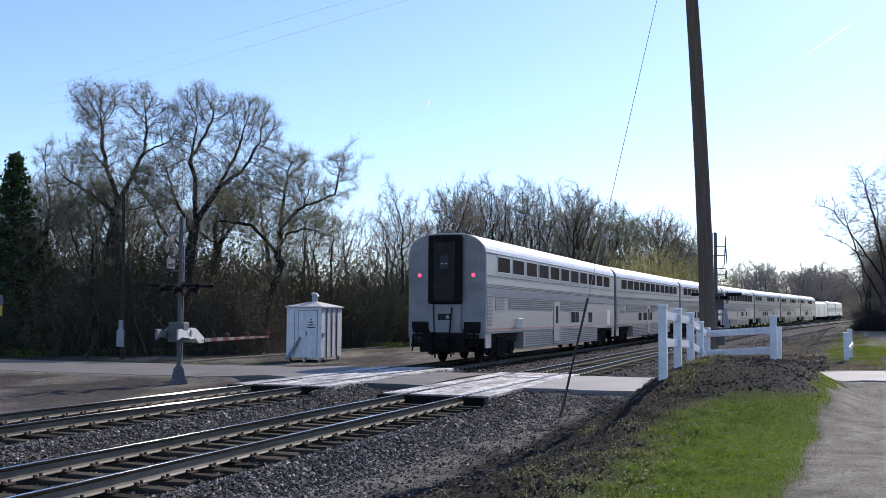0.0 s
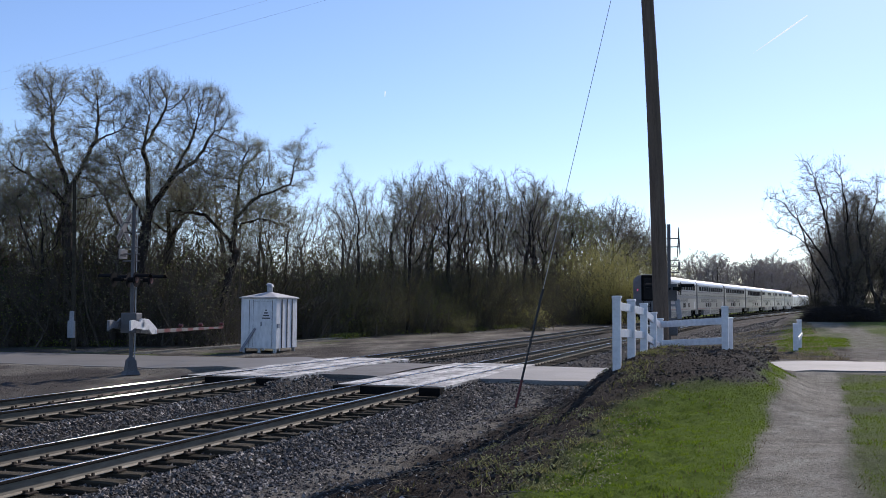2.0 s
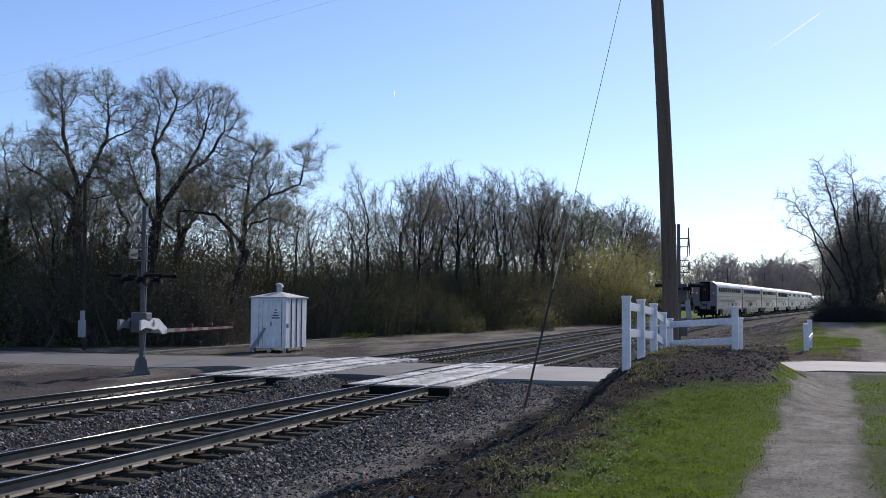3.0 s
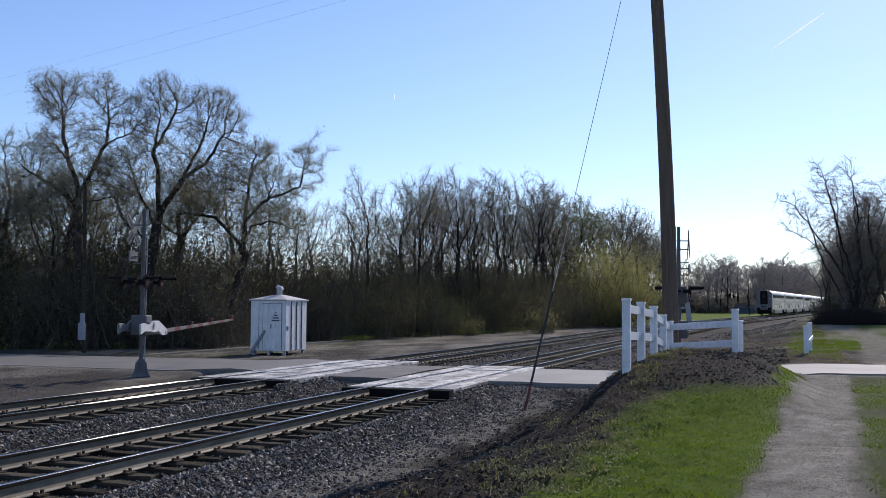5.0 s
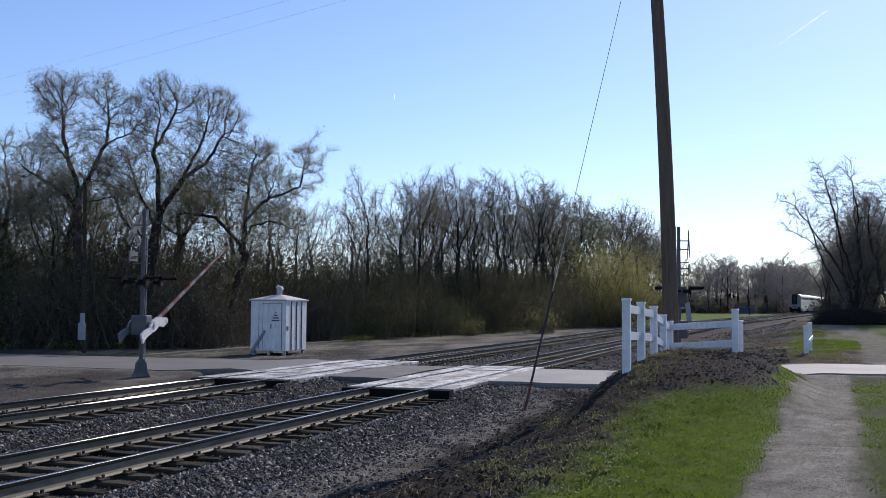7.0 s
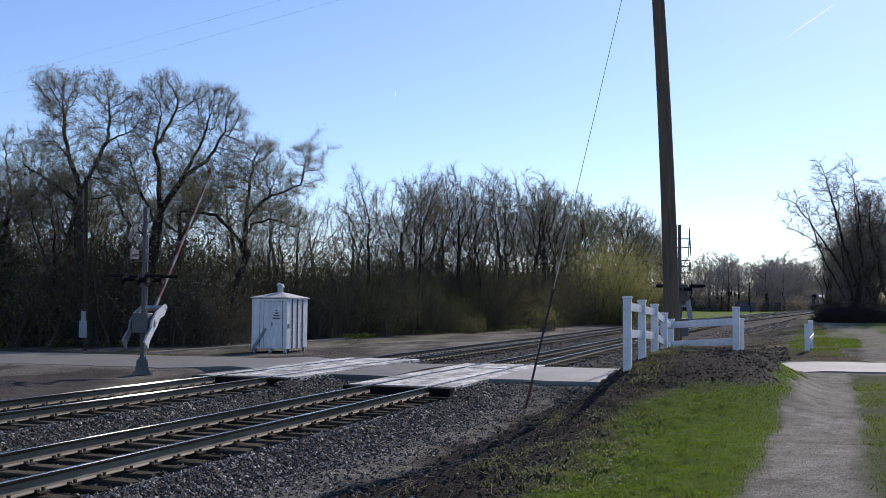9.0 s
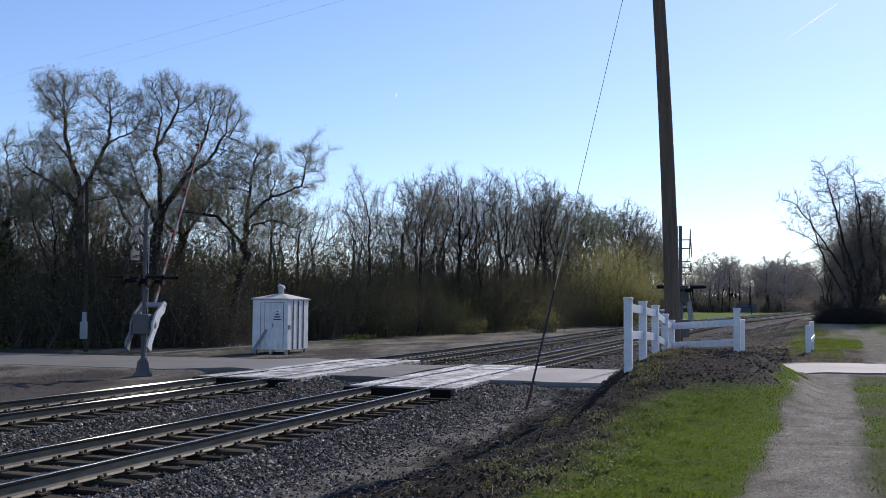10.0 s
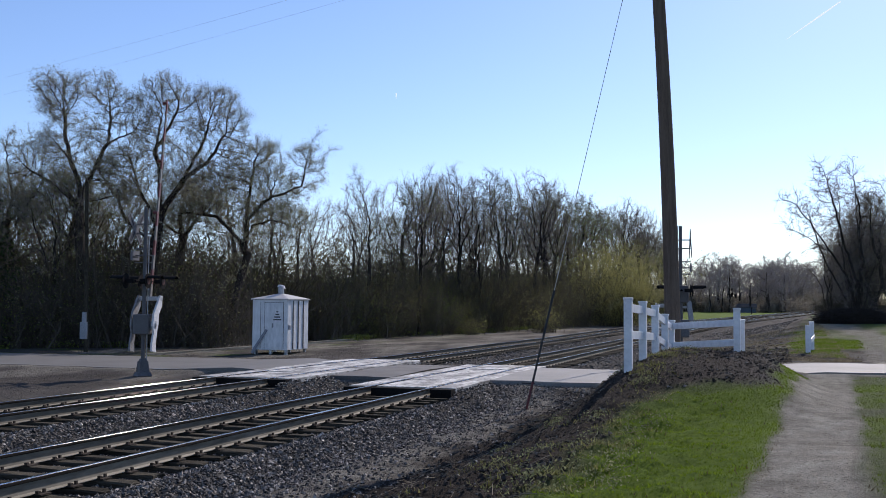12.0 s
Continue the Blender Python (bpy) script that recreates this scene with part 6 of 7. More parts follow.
def build_budding_shrubs():
    """Tall shrubs with a first haze of dull green, along the edge of the wood."""
    rnd = random.Random(44)
    kinds = [shrub_meshes(460 + i, h, 2.6, 80, DULL_BUD, n, 0.034) for i, (h, n) in enumerate(((6.4, 9000), (8.2, 11000), (5.0, 7000)))]
    for i in range(26):
        x, y, nx, ny = edge_at(0.35 + 0.27 * (i + rnd.random()) / 26)
        d = rnd.uniform(-0.8, 2.4)
        x, y = x + nx * d, y + ny * d
        b = thing("budding_shrub", pose(x, y, ground_at(x, y), 0, 0, rnd.uniform(0, 360)), "tall shrub with a haze of dull green buds", "shrub", "budding shrubs")
        b.scale = [rnd.uniform(0.7, 1.1)] * 3
        for nm, me in zip(("stem_tangle", "foliage"), kinds[i % 3]):
            o = new(nm, me)
            o.parent = b
    for x, y, s in ((-20.2, 106, 0.95), (-21.0, 98, 0.8)):
        b = thing("budding_shrub", pose(x, y, ground_at(x, y), 0, 0, 30 * s), "tall shrub with a haze of dull green buds", "shrub", "budding shrubs")
        b.scale = (s, s, s)
        for nm, me in zip(("stem_tangle", "foliage"), kinds[1]):
            o = new(nm, me)
            o.parent = b


DULL_BUD = foliage("dull_green_buds", (0.13, 0.125, 0.065), (0.24, 0.235, 0.12), 0.5)
build_budding_shrubs()


def build_far_trees():
    rnd = random.Random(31)
    # Twigs, limbs and buds here all wear the haze-paled colours.
    kinds = [tree_meshes("far", 500 + i, FAR_HAZE_LEAF, 2600, 0.075, 6, 1.0, 0.016, FAR_HAZE_TWIG, 0.05, trunk=3.0, puffs=[(0, 0, 6.5, 3.0, 2.4), (1.5 - i, 1, 9.5, 2.8, 2.2), (-1.4, -1, 10.5 + i, 2.4, 2.4)], count=230, step=0.6, kill=0.8, tip=0.016, foot=0.26, limb=FAR_HAZE_TWIG) for i in range(3)]
    for i in range(60):
        y, way = rnd.uniform(295, 350), math.tan(radians(-5.0 + 8.0 * i / 60))
        while y * way - float(bend(y)) > -19 and y < 640:
            y += 8
        x = y * way
        s = rnd.uniform(0.55, 1.35)
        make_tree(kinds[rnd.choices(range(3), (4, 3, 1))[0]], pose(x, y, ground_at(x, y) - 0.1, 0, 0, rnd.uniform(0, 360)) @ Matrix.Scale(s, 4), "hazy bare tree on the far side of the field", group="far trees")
    for i in range(40):
        y = rnd.uniform(140, 250)
        x = y * math.tan(radians(3.0)) + 3.0 + rnd.uniform(0, 45) ** 1.0
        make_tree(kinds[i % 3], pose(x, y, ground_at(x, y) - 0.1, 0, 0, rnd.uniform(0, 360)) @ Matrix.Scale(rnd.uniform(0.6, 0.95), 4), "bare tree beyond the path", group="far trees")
    for i in range(16):
        y = rnd.uniform(150, 235)
        x = 0.042 * y + 7 * i / 16 + rnd.uniform(0, 1)
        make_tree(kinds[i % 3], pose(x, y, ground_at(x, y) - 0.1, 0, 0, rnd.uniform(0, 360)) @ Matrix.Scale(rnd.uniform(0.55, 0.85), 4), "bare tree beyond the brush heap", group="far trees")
    bushes, places = shrub_meshes(530, 4.5, 7.0, 60, FAR_HAZE_LEAF, 1300, 0.24), []
    for i in range(84):
        y, way = rnd.uniform(300, 340), math.tan(radians(-5.0 + 8.0 * i / 84))
        while y * way - float(bend(y)) > -19 and y < 640:
            y += 8
        x = y * way
        places.append(pose(x, y, ground_at(x, y), 0, 0, rnd.uniform(0, 360)) @ Matrix.Scale(rnd.uniform(0.7, 1.3), 4))
    dense = []
    for i in range(46):
        y, way = rnd.uniform(330, 400), math.tan(radians(-0.6 + 3.8 * i / 46))
        while y * way - float(bend(y)) > -19 and y < 640:
            y += 8
        x = y * way
        m = pose(x, y, ground_at(x, y) - 0.1, 0, 0, rnd.uniform(0, 360))
        dense.append(m @ Matrix.Scale(rnd.uniform(0.9, 1.5), 4))
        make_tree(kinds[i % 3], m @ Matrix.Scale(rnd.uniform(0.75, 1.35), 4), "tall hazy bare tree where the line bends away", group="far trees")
    tagged(new("undergrowth", joined("undergrowth", bushes, places)), "hazy undergrowth below far trees", "undergrowth", kind="stuff")
    tagged(new("undergrowth", joined("undergrowth", shrub_meshes(531, 6.5, 7.0, 110, FAR_HAZE_LEAF, 3200, 0.11), dense)), "dense hazy brush where the line bends away", "undergrowth", kind="stuff")
    house = thing("far_house", pose(-8.3, 299, ground_at(-8.3, 299)), "small bluish house far across the field", "house")
    bm = bmesh.new()
    box(bm, -2.6, -2.0, -0.2, 2.6, 2.0, 1.5)
    part("wall", bm, HOUSE_WALL, house)
    bm = bmesh.new()
    v = [bm.verts.new(q) for q in ((-2.9, -2.3, 1.5), (2.9, -2.3, 1.5), (2.9, 2.3, 1.5), (-2.9, 2.3, 1.5), (-2.9, 0, 2.6), (2.9, 0, 2.6))]
    for q in ((3, 2, 1, 0), (0, 1, 5, 4), (2, 3, 4, 5), (0, 4, 3), (1, 2, 5)):
        bm.faces.new([v[i] for i in q])
    part("roof", bm, HOUSE_ROOF, house)


build_far_trees()


def build_markers():
    x, y = -36.36, 38.0
    s = thing("road_sign", pose(x, y, ground_at(x, y), 0, 0, 44), "white sign over a yellow plate on a thin post", "road sign")
    bm = bmesh.new()
    rod(bm, (0, 0.03, -0.1), (0, 0.03, 3.0), 0.03, n=8)
    part("post", bm, MAST, s, "thin dark steel post")
    bm = bmesh.new()
    box(bm, -0.2, -0.012, 2.58, 0.2, 0.0, 3.04, 0.004)
    part("upper_plate", bm, SIGN_WHITE, s)
    bm = bmesh.new()
    box(bm, -0.18, -0.012, 2.04, 0.18, 0.0, 2.56, 0.004)
    part("lower_plate", bm, YELLOW_PAINT, s, "yellow plate")
    x, y = -5.82, 250.0
    p = thing("field_post", pose(x, y, ground_at(x, y) - 0.1), "lone dark wooden post in the far field", "post")
    bm = bmesh.new()
    rod(bm, (0, 0, 0), (0.03, 0, 1.9), 0.12, 0.10, 8)
    part("stake", bm, BARK, p)


YELLOW_PAINT = surface("yellow_sign_paint", (0.55, 0.38, 0.03), (0.72, 0.52, 0.06), rough=0.5)
build_markers()


def build_sky_lines():
    for (z0, z1) in WIRE_ENDS:
        a, b = Vector((-2.75, 25.0, z0)), Vector((-45.0, 50.0, z1))
        w = thing("overhead_wire", pose(*a), "thin dark overhead wire", "wire", "overhead wires")
        pts = [(b - a) * (i / 16) - Vector((0, 0, 0.3 * (i / 16) * (1 - i / 16))) for i in range(17)]
        o = new("cable", mesh_from("cable", *sweep(pts, [0.0032] * 17), [GALV], True))
        o.parent = w
    t = thing("contrail", pose(0, 0, 0), "short white contrail high in the blue sky", "contrail")
    bm = bmesh.new()
    a, b = Vector(TRAIL[0]), Vector(TRAIL[1])
    rod(bm, a, a + (b - a) * 0.6, 0.2, 1.5, 8)
    rod(bm, a + (b - a) * 0.6, b, 1.5, 1.1, 8)
    part("vapour", bm, GLOW_VAPOUR, t)
    far = thing("contrail", pose(0, 0, 0), "tiny white speck of a far contrail in the sky", "contrail")
    bm = bmesh.new()
    rod(bm, (-766.9, 2000.0, 446.0), (-766.5, 2000.0, 457.5), 0.6, 1.3, 8)
    part("vapour", bm, GLOW_VAPOUR, far)
    return t


WIRE_ENDS = [(12.12, 15.77), (11.73, 14.71)]
TRAIL = [(15.4, 2000.0, 508.0), (113.3, 2000.0, 573.0)]
# The vapour emits by itself, in place of the sunlight it would scatter.
GLOW_VAPOUR = glow("glowing_vapour", (0.95, 0.97, 1.0), 0.65)
CONTRAIL = build_sky_lines()


def build_siding():
    s = thing("siding_rail", pose(0, 0, 0), "old rusty rail lying in the dirt behind the hut", "rail")
    bm = bmesh.new()
    a, b = Vector((-26.3, 38.0, -0.21)), Vector((-26.6, 62.0, -0.21))
    d = (b - a).normalized()
    side = Vector((d.y, -d.x, 0))
    for w, z0, z1 in ((0.07, -0.04, 0.0), (0.02, -0.13, -0.04), (0.14, -0.15, -0.13)):
        box(bm, -w / 2, 0, z0, w / 2, (b - a).length, z1, 0, Matrix.Translation(a) @ Matrix.Rotation(math.atan2(-d.x, d.y), 4, "Z"))
    part("rail", bm, RAIL_FOOT, s)


build_siding()


# ---- loose stones, clods and grass ----
def stones(name, xyz, size, rng, material, label, flat=0.75):
    """Many small broken stones in one mesh: uneven octahedra."""
    n = len(xyz)
    unit = np.array([(1, 0, 0), (-1, 0, 0), (0, 1, 0), (0, -1, 0), (0, 0, 1), (0, 0, -1)], dtype=float)
    v = unit[None] * rng.uniform(0.6, 1.25, (n, 6, 1)) + rng.normal(size=(n, 6, 3)) * 0.22
    a = rng.uniform(0, 2 * np.pi, n)
    t = rng.normal(size=n) * 0.5
    ca, sa, ct, st = np.cos(a)[:, None], np.sin(a)[:, None], np.cos(t)[:, None], np.sin(t)[:, None]
    x, y, z = v[..., 0], v[..., 1], v[..., 2] * flat
    y, z = y * ct - z * st, y * st + z * ct
    x, y = x * ca - y * sa, x * sa + y * ca
    v = np.stack([x, y, z], -1) * size[:, None, None] + xyz[:, None]
    tri = np.array([(0, 2, 4), (2, 1, 4), (1, 3, 4), (3, 0, 4), (2, 0, 5), (1, 2, 5), (3, 1, 5), (0, 3, 5)])
    f = (np.arange(n) * 6)[:, None, None] + tri[None]
    ob = new(name, mesh_from(name, v.reshape(-1, 3), f.reshape(-1, 3), [material]))
    return tagged(ob, label, "stones", kind="stuff")


def stone_material():
    m, n, l, b = nodes_of("broken_stone")
    geo = n.new("ShaderNodeNewGeometry")
    tc = n.new("ShaderNodeTexCoord")
    c = ramp(n, l, geo.outputs["Random Per Island"], [(0.0, (0.022, 0.020, 0.019)), (0.45, (0.084, 0.073, 0.060)), (0.75, (0.215, 0.188, 0.155)), (0.92, (0.41, 0.365, 0.305)), (1.0, (0.66, 0.59, 0.50))])
    c = mix(n, l, 0.3, c, ramp(n, l, noise_node(n, l, tc.outputs["Object"], 60), [(0.3, (0.05, 0.047, 0.042)), (0.7, (0.2, 0.185, 0.165))]))
    l.new(c, b.inputs["Base Color"])
    b.inputs["Roughness"].default_value = 0.8
    b.inputs["Specular IOR Level"].default_value = 0.2
    return m


def build_ballast():
    rng = np.random.default_rng(6)
    sets = []
    for y0, y1, per in ((8.5, 13, 1000), (13, 20, 620), (20, 32, 170), (32, 70, 34)):
        n = int(per * (y1 - y0) * 9.2)
        x, y = rng.uniform(-15.2, -6.0, n), rng.uniform(y0, y1, n)
        sets.append((x, y))
    x, y = np.concatenate([s[0] for s in sets]), np.concatenate([s[1] for s in sets])
    x = x + bend(y)
    u = x - bend(y)
    keep = np.ones(len(x), bool)
    for c, a, b in ((XB, 22.6, 32.5), (XA, 23.3, 33.2)):
        keep &= ~((np.abs(u - c) < 1.36) & (y > a) & (y < b))
        for s in (-1, 1):
            keep &= np.abs(u - c - s * GAUGE / 2) > 0.09
        phase = np.abs((y - 5.0 + TIE_STEP / 2) % TIE_STEP - TIE_STEP / 2)
        keep &= ~((np.abs(u - c) < 1.32) & (phase < 0.14) & (rng.uniform(size=len(x)) > 0.05))
    keep &= np.abs(y - road_mid(x)) > road_half(x) + 0.1
    z = ballast(x, y)
    keep &= z > height(x, y) - 0.16 * rng.uniform(size=len(x))
    x, y, z = x[keep], y[keep], np.maximum(z, height(x, y))[keep]
    size = (0.013 + 0.022 * rng.uniform(size=len(x)) ** 1.4) * (1 + y / 55)
    stones("ballast", np.stack([x, y, z + size * 0.25], -1), size, rng, stone_material(), "grey broken stone ballast round the ties")
    n = 34000
    x, y = rng.uniform(-5.0, 0.4, n), 7 + 43 * rng.uniform(size=n) ** 1.4
    g, s, p, _ = cover(x, y)
    k = (g < 0.4) & (p < 0.3) & (s < 0.5)
    x, y = x[k], y[k]
    size = 0.009 + 0.05 * rng.uniform(size=len(x)) ** 2.4 * np.where(y > 31, 1.7, 0.72) * (0.7 + 0.5 * wob(x, y, 1.8, 5.0))
    clod, cn, cl, cb = nodes_of("dark_earth_clod")
    geo, tc = cn.new("ShaderNodeNewGeometry"), cn.new("ShaderNodeTexCoord")
    tone = ramp(cn, cl, geo.outputs["Random Per Island"], [(0.0, (0.02, 0.017, 0.014)), (0.6, (0.06, 0.05, 0.042)), (0.86, (0.12, 0.104, 0.088)), (1.0, (0.30, 0.27, 0.23))])
    tone = mix(cn, cl, 0.3, tone, ramp(cn, cl, noise_node(cn, cl, tc.outputs["Object"], 40), [(0.3, (0.02, 0.017, 0.014)), (0.7, (0.13, 0.11, 0.092))]))
    cl.new(tone, cb.inputs["Base Color"])
    cb.inputs["Roughness"].default_value, cb.inputs["Specular IOR Level"].default_value = 0.95, 0.05
    wx, wy = rng.uniform(-6.7, -3.6, 16000), rng.uniform(8, 26, 16000)
    q = rng.uniform(size=16000) < np.clip((-4.6 - wx) / 1.8, 0.03, 1) + 0.4 * step(0.1, 0.7, wob(wx, wy, 1.5, 3.0)) * (wx < -4.2) + 1.0 * (wy > 23.2) * (wx < -4.0)
    wx, wy = wx[q], wy[q]
    ws = rng.uniform(0.010, 0.036, len(wx))
    stones("strewn_ballast", np.stack([wx, wy, np.maximum(height(wx, wy), ballast(wx, wy)) + ws * 0.2], -1), ws, rng, stone_material(), "scattered stones at the foot of the ballast", 0.75)
    # rubble and broken ballast past the road, beside the line
    rx, ry = rng.uniform(-6.4, 0.2, 20000), 33.5 + 75 * rng.uniform(size=20000) ** 1.5
    rx = rx + bend(ry)
    q = (cover(rx, ry)[0] < 0.5) & (cover(rx, ry)[2] < 0.3) & (wob(rx, ry, 1.9, 2.0) + 0.5 * rng.normal(size=20000) > -0.3)
    rx, ry = rx[q], ry[q]
    rs = rng.uniform(0.010, 0.030, len(rx)) * (1 + 1.2 * (rng.uniform(size=len(rx)) > 0.96)) * (0.6 + ry / 70)
    stones("rubble", np.stack([rx, ry, np.maximum(height(rx, ry), ballast(rx, ry)) + rs * 0.2], -1), rs, rng, stone_material(), "rubble and broken stones beside the line past the road", 0.7)
    px, py = rng.uniform(-1.2, 6.5, 9000), 8 + 45 * rng.uniform(size=9000) ** 1.5
    q = (cover(px, py)[2] > 0.5) & (np.abs(py - road_mid(px)) > road_half(px) + 0.3)
    px, py = px[q], py[q]
    ps = rng.uniform(0.003, 0.0065, len(px)) * (1 + py / 60)
    stones("path_gravel", np.stack([px, py, height(px, py) + ps * 0.2], -1), ps, rng, stone_material(), "fine grey gravel on the worn path", 0.7)
    lx, ly = rng.uniform(-32, -14.8, 9000), rng.uniform(17, 47, 9000)
    q = np.abs(ly - road_mid(lx)) > road_half(lx) + 0.2
    lx, ly = lx[q], ly[q]
    ls = 0.006 + 0.016 * rng.uniform(size=len(lx)) ** 2
    stones("loose_gravel", np.stack([lx, ly, np.maximum(height(lx, ly), ballast(lx, ly)) + ls * 0.2], -1), ls, rng, clod, "loose dark gravel beyond the tracks", 0.6)
    stones("earth_clods", np.stack([x, y, height(x, y) + size * 0.2], -1), size, rng, clod, "dark clods of earth on the bank", 0.8)


build_ballast()


def build_grass():
    rng = np.random.default_rng(12)
    for name, material, n, dry in (("grass", BLADE, 260000, False), ("dry_grass", DRY_BLADE, 26000, True)):
        y = 7.5 + 46 * rng.uniform(size=n) ** 1.5
        x = rng.uniform(-4.0, 5.5, n)
        x = np.where(dry & (rng.uniform(size=n) < 0.5), rng.uniform(-6.5, 1.5, n), x)
        g, s, p, _ = cover(x, y)
        clump = 0.5 + 0.5 * wob(x, y, 2.3, 7.0)
        if dry:
            k = (p < 0.5) & (s < 0.3) & (clump > 0.55) & (np.abs(y - road_mid(x)) > 3) & ((y > 32) | (x > -2.6 + 0.02 * (y - 9))) & ((y > 32) | (rng.uniform(size=n) < 0.35))
        else:
            k = (g > 0.4 + 0.4 * rng.uniform(size=n)) | ((g > 0.25) & (clump > 0.8) & (rng.uniform(size=n) < 0.4) & (p < 0.3))
        x, y, clump = x[k], y[k], clump[k]
        m = len(x)
        z = height(x, y) - 0.01
        h = rng.uniform(0.016, 0.036, m) * (0.7 + 0.7 * clump) * (1.4 if dry else 1.0) * np.where(y > 33, 1.6, 1.0)
        a = rng.uniform(0, 2 * np.pi, m)
        w = rng.uniform(0.003, 0.007, m) * (1 + y / 22)
        lean = rng.normal(size=(m, 2)) * h[:, None] * 0.5
        base = np.stack([x, y, z], -1)
        side = np.stack([np.cos(a) * w, np.sin(a) * w, np.zeros(m)], -1)
        tip = base + np.stack([lean[:, 0], lean[:, 1], h], -1)
        v = np.stack([base - side, base + side, tip], 1).reshape(-1, 3)
        ob = new(name, mesh_from(name, v, np.arange(3 * m).reshape(-1, 3), [material]))
        tagged(ob, "short mown green grass beside the path" if not dry else "tufts of dry straw-coloured grass", "grass", kind="stuff")

    # taller tufts along the edge of the turned earth
    rows = []
    for i in range(64):
        ty = float(rng.uniform(9.5, 24))
        tx = float(-2.25 + 0.03 * max(0, ty - 14) + rng.normal() * 0.25) if i % 4 else float(rng.uniform(-4.0, -2.0))
        m = int(rng.integers(25, 70))
        r = rng.uniform(0.08, 0.2)
        bx, by = tx + rng.normal(size=m) * r, ty + rng.normal(size=m) * r
        h = rng.uniform(0.03, 0.09, m)
        base = np.stack([bx, by, height(bx, by) - 0.01], -1)
        a = rng.uniform(0, 2 * np.pi, m)
        side = np.stack([np.cos(a), np.sin(a), np.zeros(m)], -1) * 0.011
        tip = base + np.stack([rng.normal(size=m) * 0.05, rng.normal(size=m) * 0.05, h], -1)
        rows.append(np.stack([base - side, base + side, tip], 1).reshape(-1, 3))
    v = np.concatenate(rows)
    # broad-leaved weeds and dead stalks on the bank
    wv = []
    for i in range(56):
        wy = float(9.5 + 14 * rng.uniform())
        wx = float(-2.5 + 0.05 * max(0, wy - 12) + rng.normal() * 0.55) if i % 3 else float(rng.uniform(-4.4, -1.0))
        if mound(wx, wy) > 0.5 and i % 4:
            continue
        m = int(rng.integers(30, 110))
        at = np.stack([wx + rng.normal(size=m) * 0.11, wy + rng.normal(size=m) * 0.15, np.zeros(m)], -1)
        at[:, 2] = height(at[:, 0], at[:, 1]) + rng.uniform(0.005, 0.09, m)
        wv.append(flakes(rng, at, 0.015)[0])
    wv = np.concatenate(wv)
    gv = []
    for i in range(34):
        gx, gy, nx, ny = edge_at(rng.uniform(0.24, 0.62))
        gx, gy = gx - nx * rng.uniform(0.2, 2.0), gy - ny * rng.uniform(0.2, 2.0)
        m = int(rng.integers(60, 220))
        at = np.stack([gx + rng.normal(size=m) * 0.55, gy + rng.normal(size=m) * 0.45, np.zeros(m)], -1)
        at[:, 2] = height(at[:, 0], at[:, 1]) + rng.uniform(0.02, 0.40, m) ** 1.2
        gv.append(flakes(rng, at, 0.06)[0])
    gv = np.concatenate(gv)
    tagged(new("weeds", mesh_from("weeds", gv, np.arange(len(gv)).reshape(-1, 4), [GREEN_BUD])), "fresh green weeds at the foot of the wood", "weeds", kind="stuff")
    weed = foliage("weed_leaves", (0.10, 0.115, 0.05), (0.27, 0.28, 0.15), 0.4)
    tagged(new("weeds", mesh_from("weeds", wv, np.arange(len(wv)).reshape(-1, 4), [weed])), "low broad-leaved weeds on the bare bank", "weeds", kind="stuff")
    # matted straw along the edge of the turned earth, and on the rough bank past the road
    hx, hy = rng.uniform(-4.2, 0.2, 60000), rng.uniform(9, 25, 60000)
    hg = cover(hx, hy)[0]
    k = (hg > 0.06) & (hg < 0.85) & (mound(hx, hy) < 0.5) & (wob(hx, hy, 1.7, 13.0) + 0.4 * rng.normal(size=60000) > 0.4)
    qx, qy = rng.uniform(-5.4, 2.6, 52000), 35.5 + 34 * rng.uniform(size=52000) ** 1.3
    qg, qs, qp, _ = cover(qx, qy)
    r = (qs < 0.2) & (qp < 0.5) & (qg < 0.8) & (wob(qx, qy, 1.3, 17.0) + 0.5 * wob(qx, qy, 3.7, 5.0) + 0.3 * rng.normal(size=52000) > 0.1)
    hx, hy = np.concatenate([hx[k], qx[r]]), np.concatenate([hy[k], qy[r]])
    m = len(hx)
    far = np.where(hy > 31, 2.1, 0.8)
    a, h = rng.uniform(0, 2 * np.pi, m), rng.uniform(0.012, 0.05, m) * far
    base = np.stack([hx, hy, height(hx, hy) - 0.005], -1)
    side = np.stack([np.cos(a), np.sin(a), np.zeros(m)], -1) * (0.006 * far[:, None])
    tip = base + np.stack([rng.normal(size=m) * h * 0.9, rng.normal(size=m) * h * 0.9, h], -1)
    mat = foliage("matted_straw", (0.13, 0.105, 0.065), (0.34, 0.29, 0.19), 0.35)
    tagged(new("dry_grass", mesh_from("dry_grass", np.stack([base - side, base + side, tip], 1).reshape(-1, 3), np.arange(3 * m).reshape(-1, 3), [mat])), "matted straw-coloured grass on rough earth", "grass", kind="stuff")
    # sparse green tufts on the bank past the road
    tx, ty = rng.uniform(-2.6, 2.4, 26000), rng.uniform(40, 60, 26000)
    tg, ts, tp, _ = cover(tx, ty)
    k = (ts < 0.2) & (tp < 0.4) & (wob(tx, ty, 0.9, 23.0) + 0.3 * rng.normal(size=26000) > 0.75 - 0.35 * tx)
    tx, ty = tx[k], ty[k]
    m = len(tx)
    a, h = rng.uniform(0, 2 * np.pi, m), rng.uniform(0.03, 0.09, m)
    base = np.stack([tx, ty, height(tx, ty) - 0.005], -1)
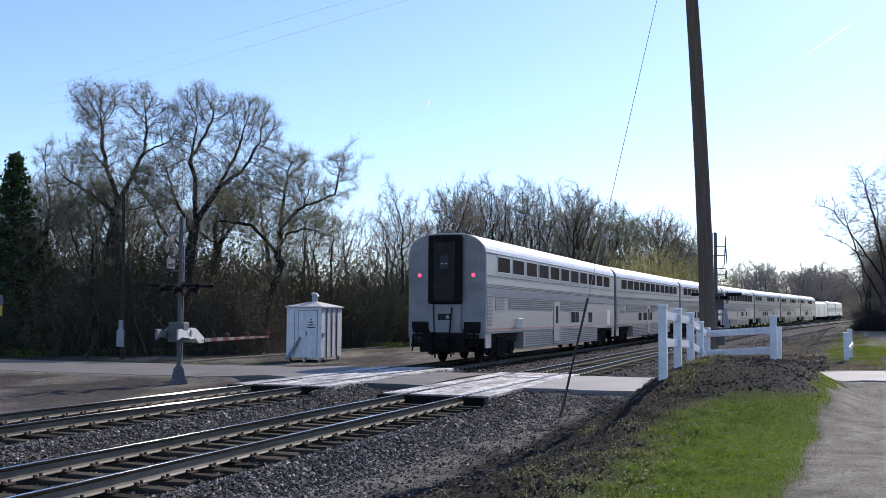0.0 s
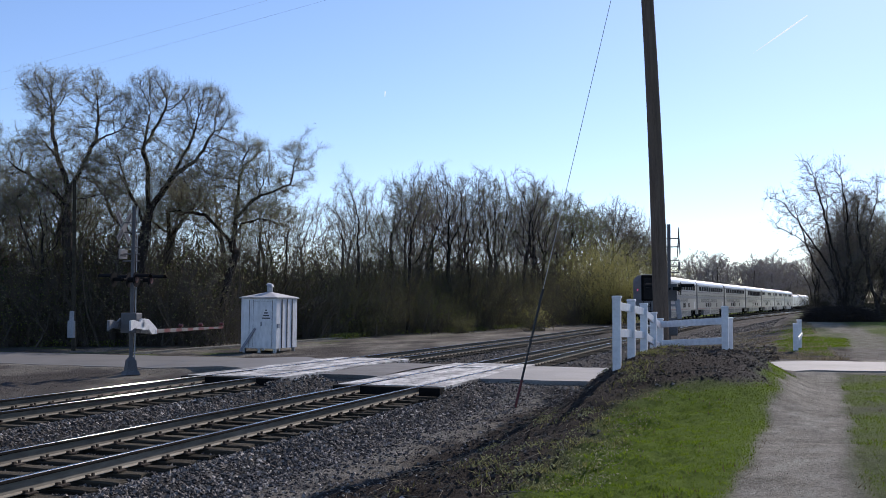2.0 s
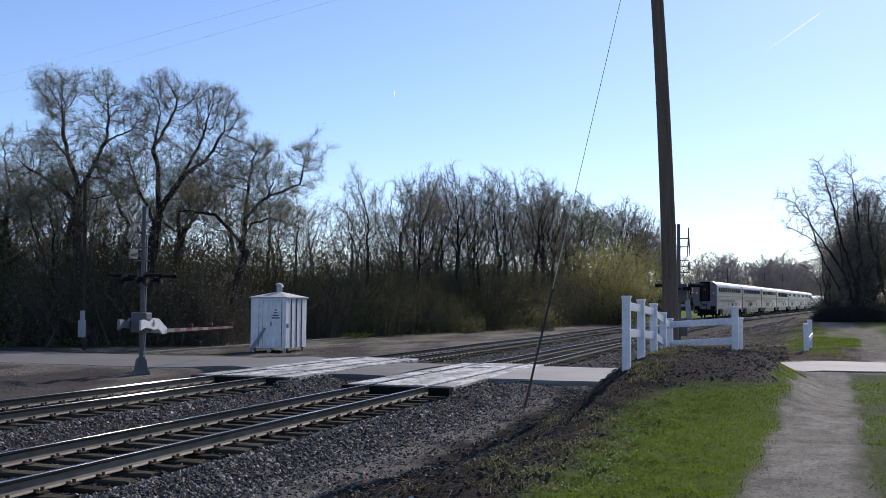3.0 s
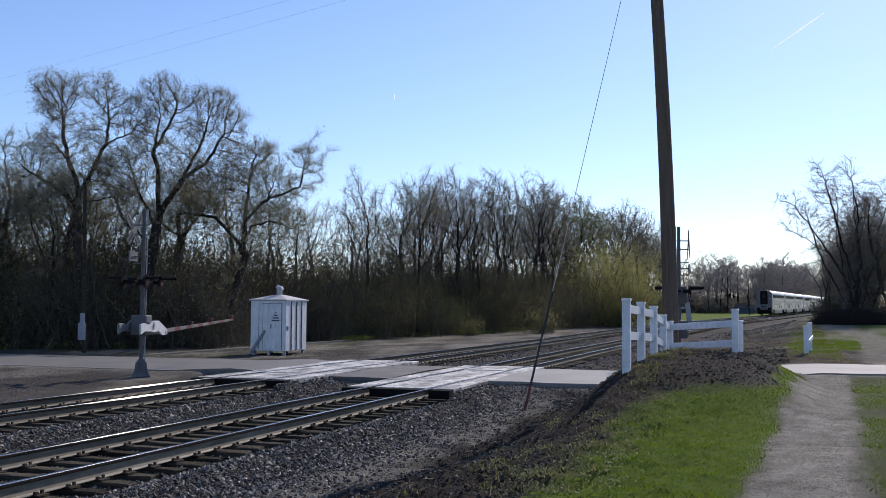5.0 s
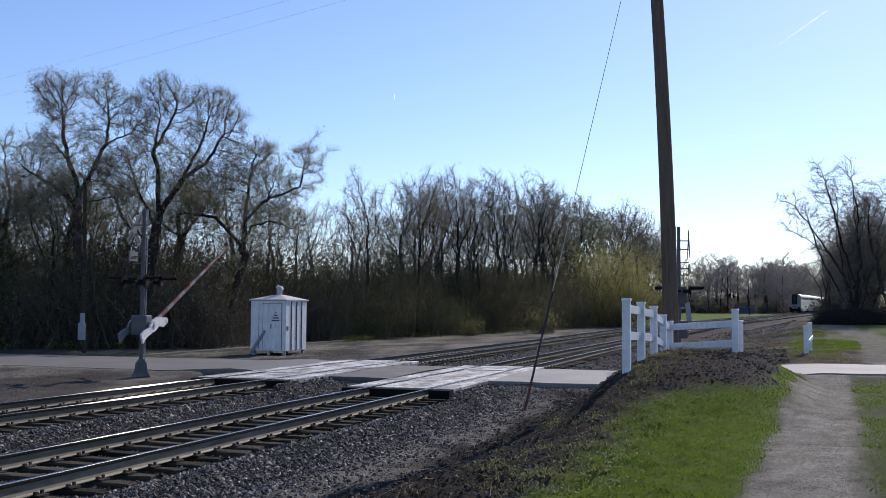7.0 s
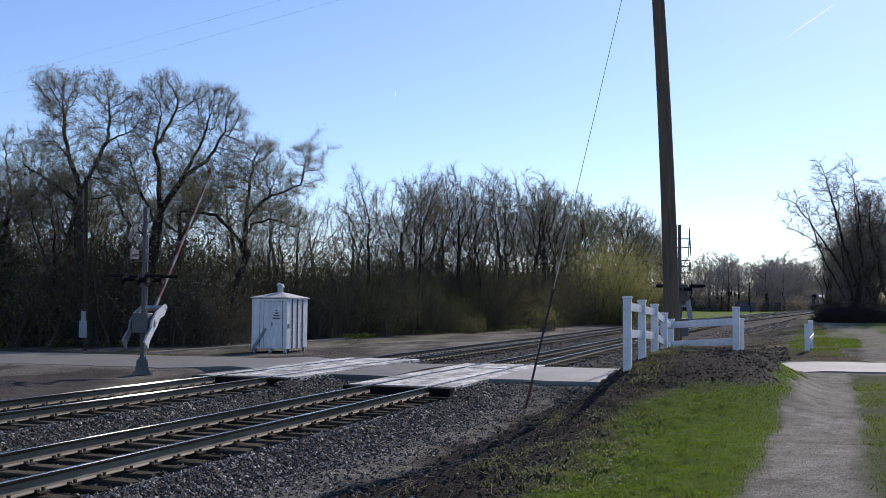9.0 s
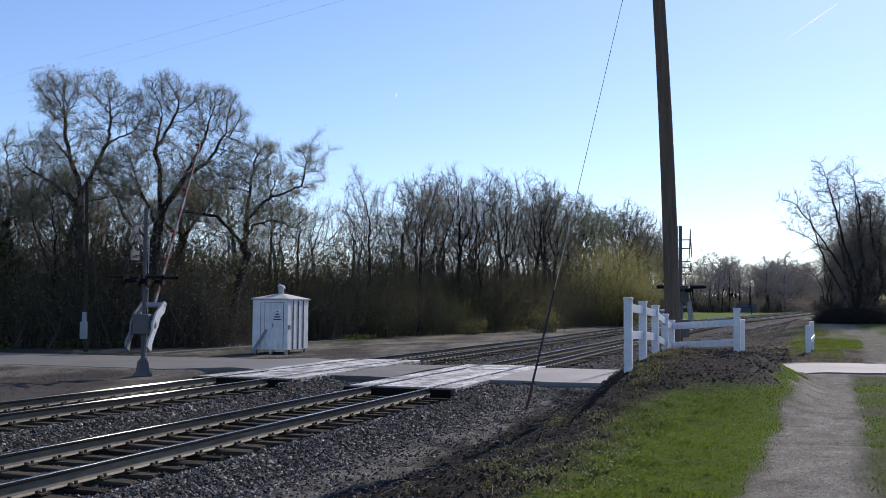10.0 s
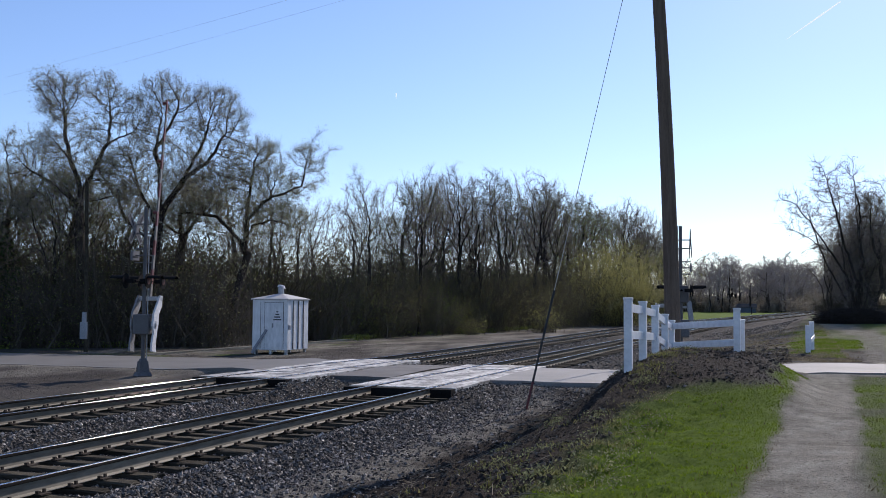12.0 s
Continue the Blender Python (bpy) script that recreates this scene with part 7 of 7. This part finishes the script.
    side = np.stack([np.cos(a), np.sin(a), np.zeros(m)], -1) * 0.013
    tip = base + np.stack([rng.normal(size=m) * h * 0.6, rng.normal(size=m) * h * 0.6, h], -1)
    tagged(new("grass", mesh_from("grass", np.stack([base - side, base + side, tip], 1).reshape(-1, 3), np.arange(3 * m).reshape(-1, 3), [BLADE])), "sparse green grass on the rough bank past the road", "grass", kind="stuff")
    m = 240
    sy = 9 + 15 * rng.uniform(size=m)
    sx = np.where(rng.uniform(size=m) < 0.7, -4.4 + 0.05 * (sy - 12) + rng.normal(size=m) * 0.35, rng.uniform(-5.2, -1.6, m))
    a = np.stack([sx, sy, np.maximum(height(sx, sy), ballast(sx, sy)) + rng.uniform(0.01, 0.05, m)], -1)
    ang, long = rng.uniform(0, 2 * np.pi, m), rng.uniform(0.08, 0.42, m)
    b = a + np.stack([np.cos(ang) * long, np.sin(ang) * long, np.zeros(m)], -1)
    b[:, 2] = np.maximum(height(b[:, 0], b[:, 1]), ballast(b[:, 0], b[:, 1])) + rng.uniform(0.01, 0.12, m)
    sv, sf = tubes(a, b, np.full(m, 0.0045), np.full(m, 0.002), 4)
    straw = surface("dead_stalk", (0.16, 0.13, 0.09), (0.34, 0.29, 0.21), rough=0.9, spec=0.1)
    tagged(new("dead_stalks", mesh_from("dead_stalks", sv, sf, [straw])), "dead broken stalks on the edge of the turned earth", "stalks", kind="stuff")
    tuft = foliage("tuft_blades", (0.09, 0.095, 0.03), (0.24, 0.235, 0.10), 0.45)
    tagged(new("grass_tufts", mesh_from("grass_tufts", v, np.arange(len(v)).reshape(-1, 3), [tuft])), "pale green grass tufts on the turned earth", "grass", kind="stuff")


build_grass()


# ---- what moves ----
def on_track(s, centre):
    return np.array((centre + float(bend(s)), s, float(rise(s)) + LIFT[centre]))


GATE = [(0.0, 0.0), (4.75, 0.0), (5.0, 3.0), (5.5, 9.0), (6.0, 14.2), (6.5, 18.5), (7.0, 25.0), (8.0, 37.0), (9.0, 49.0), (9.5, 54.0), (10.0, 60.0), (10.5, 66.0), (11.0, 71.0), (11.5, 76.0), (12.0, 82.0)]


def motions():
    for ob, offset, length in TRAIN:
        rows = []
        for i in range(25):
            t = i * 0.5
            s = TAIL_START + SPEED * t + offset
            back, front = on_track(s - length * 0.36, XA), on_track(s + length * 0.36, XA)
            d = front - back
            c = (back + front) / 2
            rows.append((t, pose(*c, math.degrees(math.atan2(d[2], d[1])), 0, math.degrees(math.atan2(-d[0], d[1])))))
        walk(ob, rows)
    for arm, m, sign in ARMS:
        walk(arm, [(t, m @ pose(0, 0, 0, a * sign)) for t, a in GATE])
    walk(CONTRAIL, [(t, pose(3.7 * (t - 10.5), 0, 2.5 * (t - 10.5))) for t in (0.0, 6.0, 12.0)])


motions()
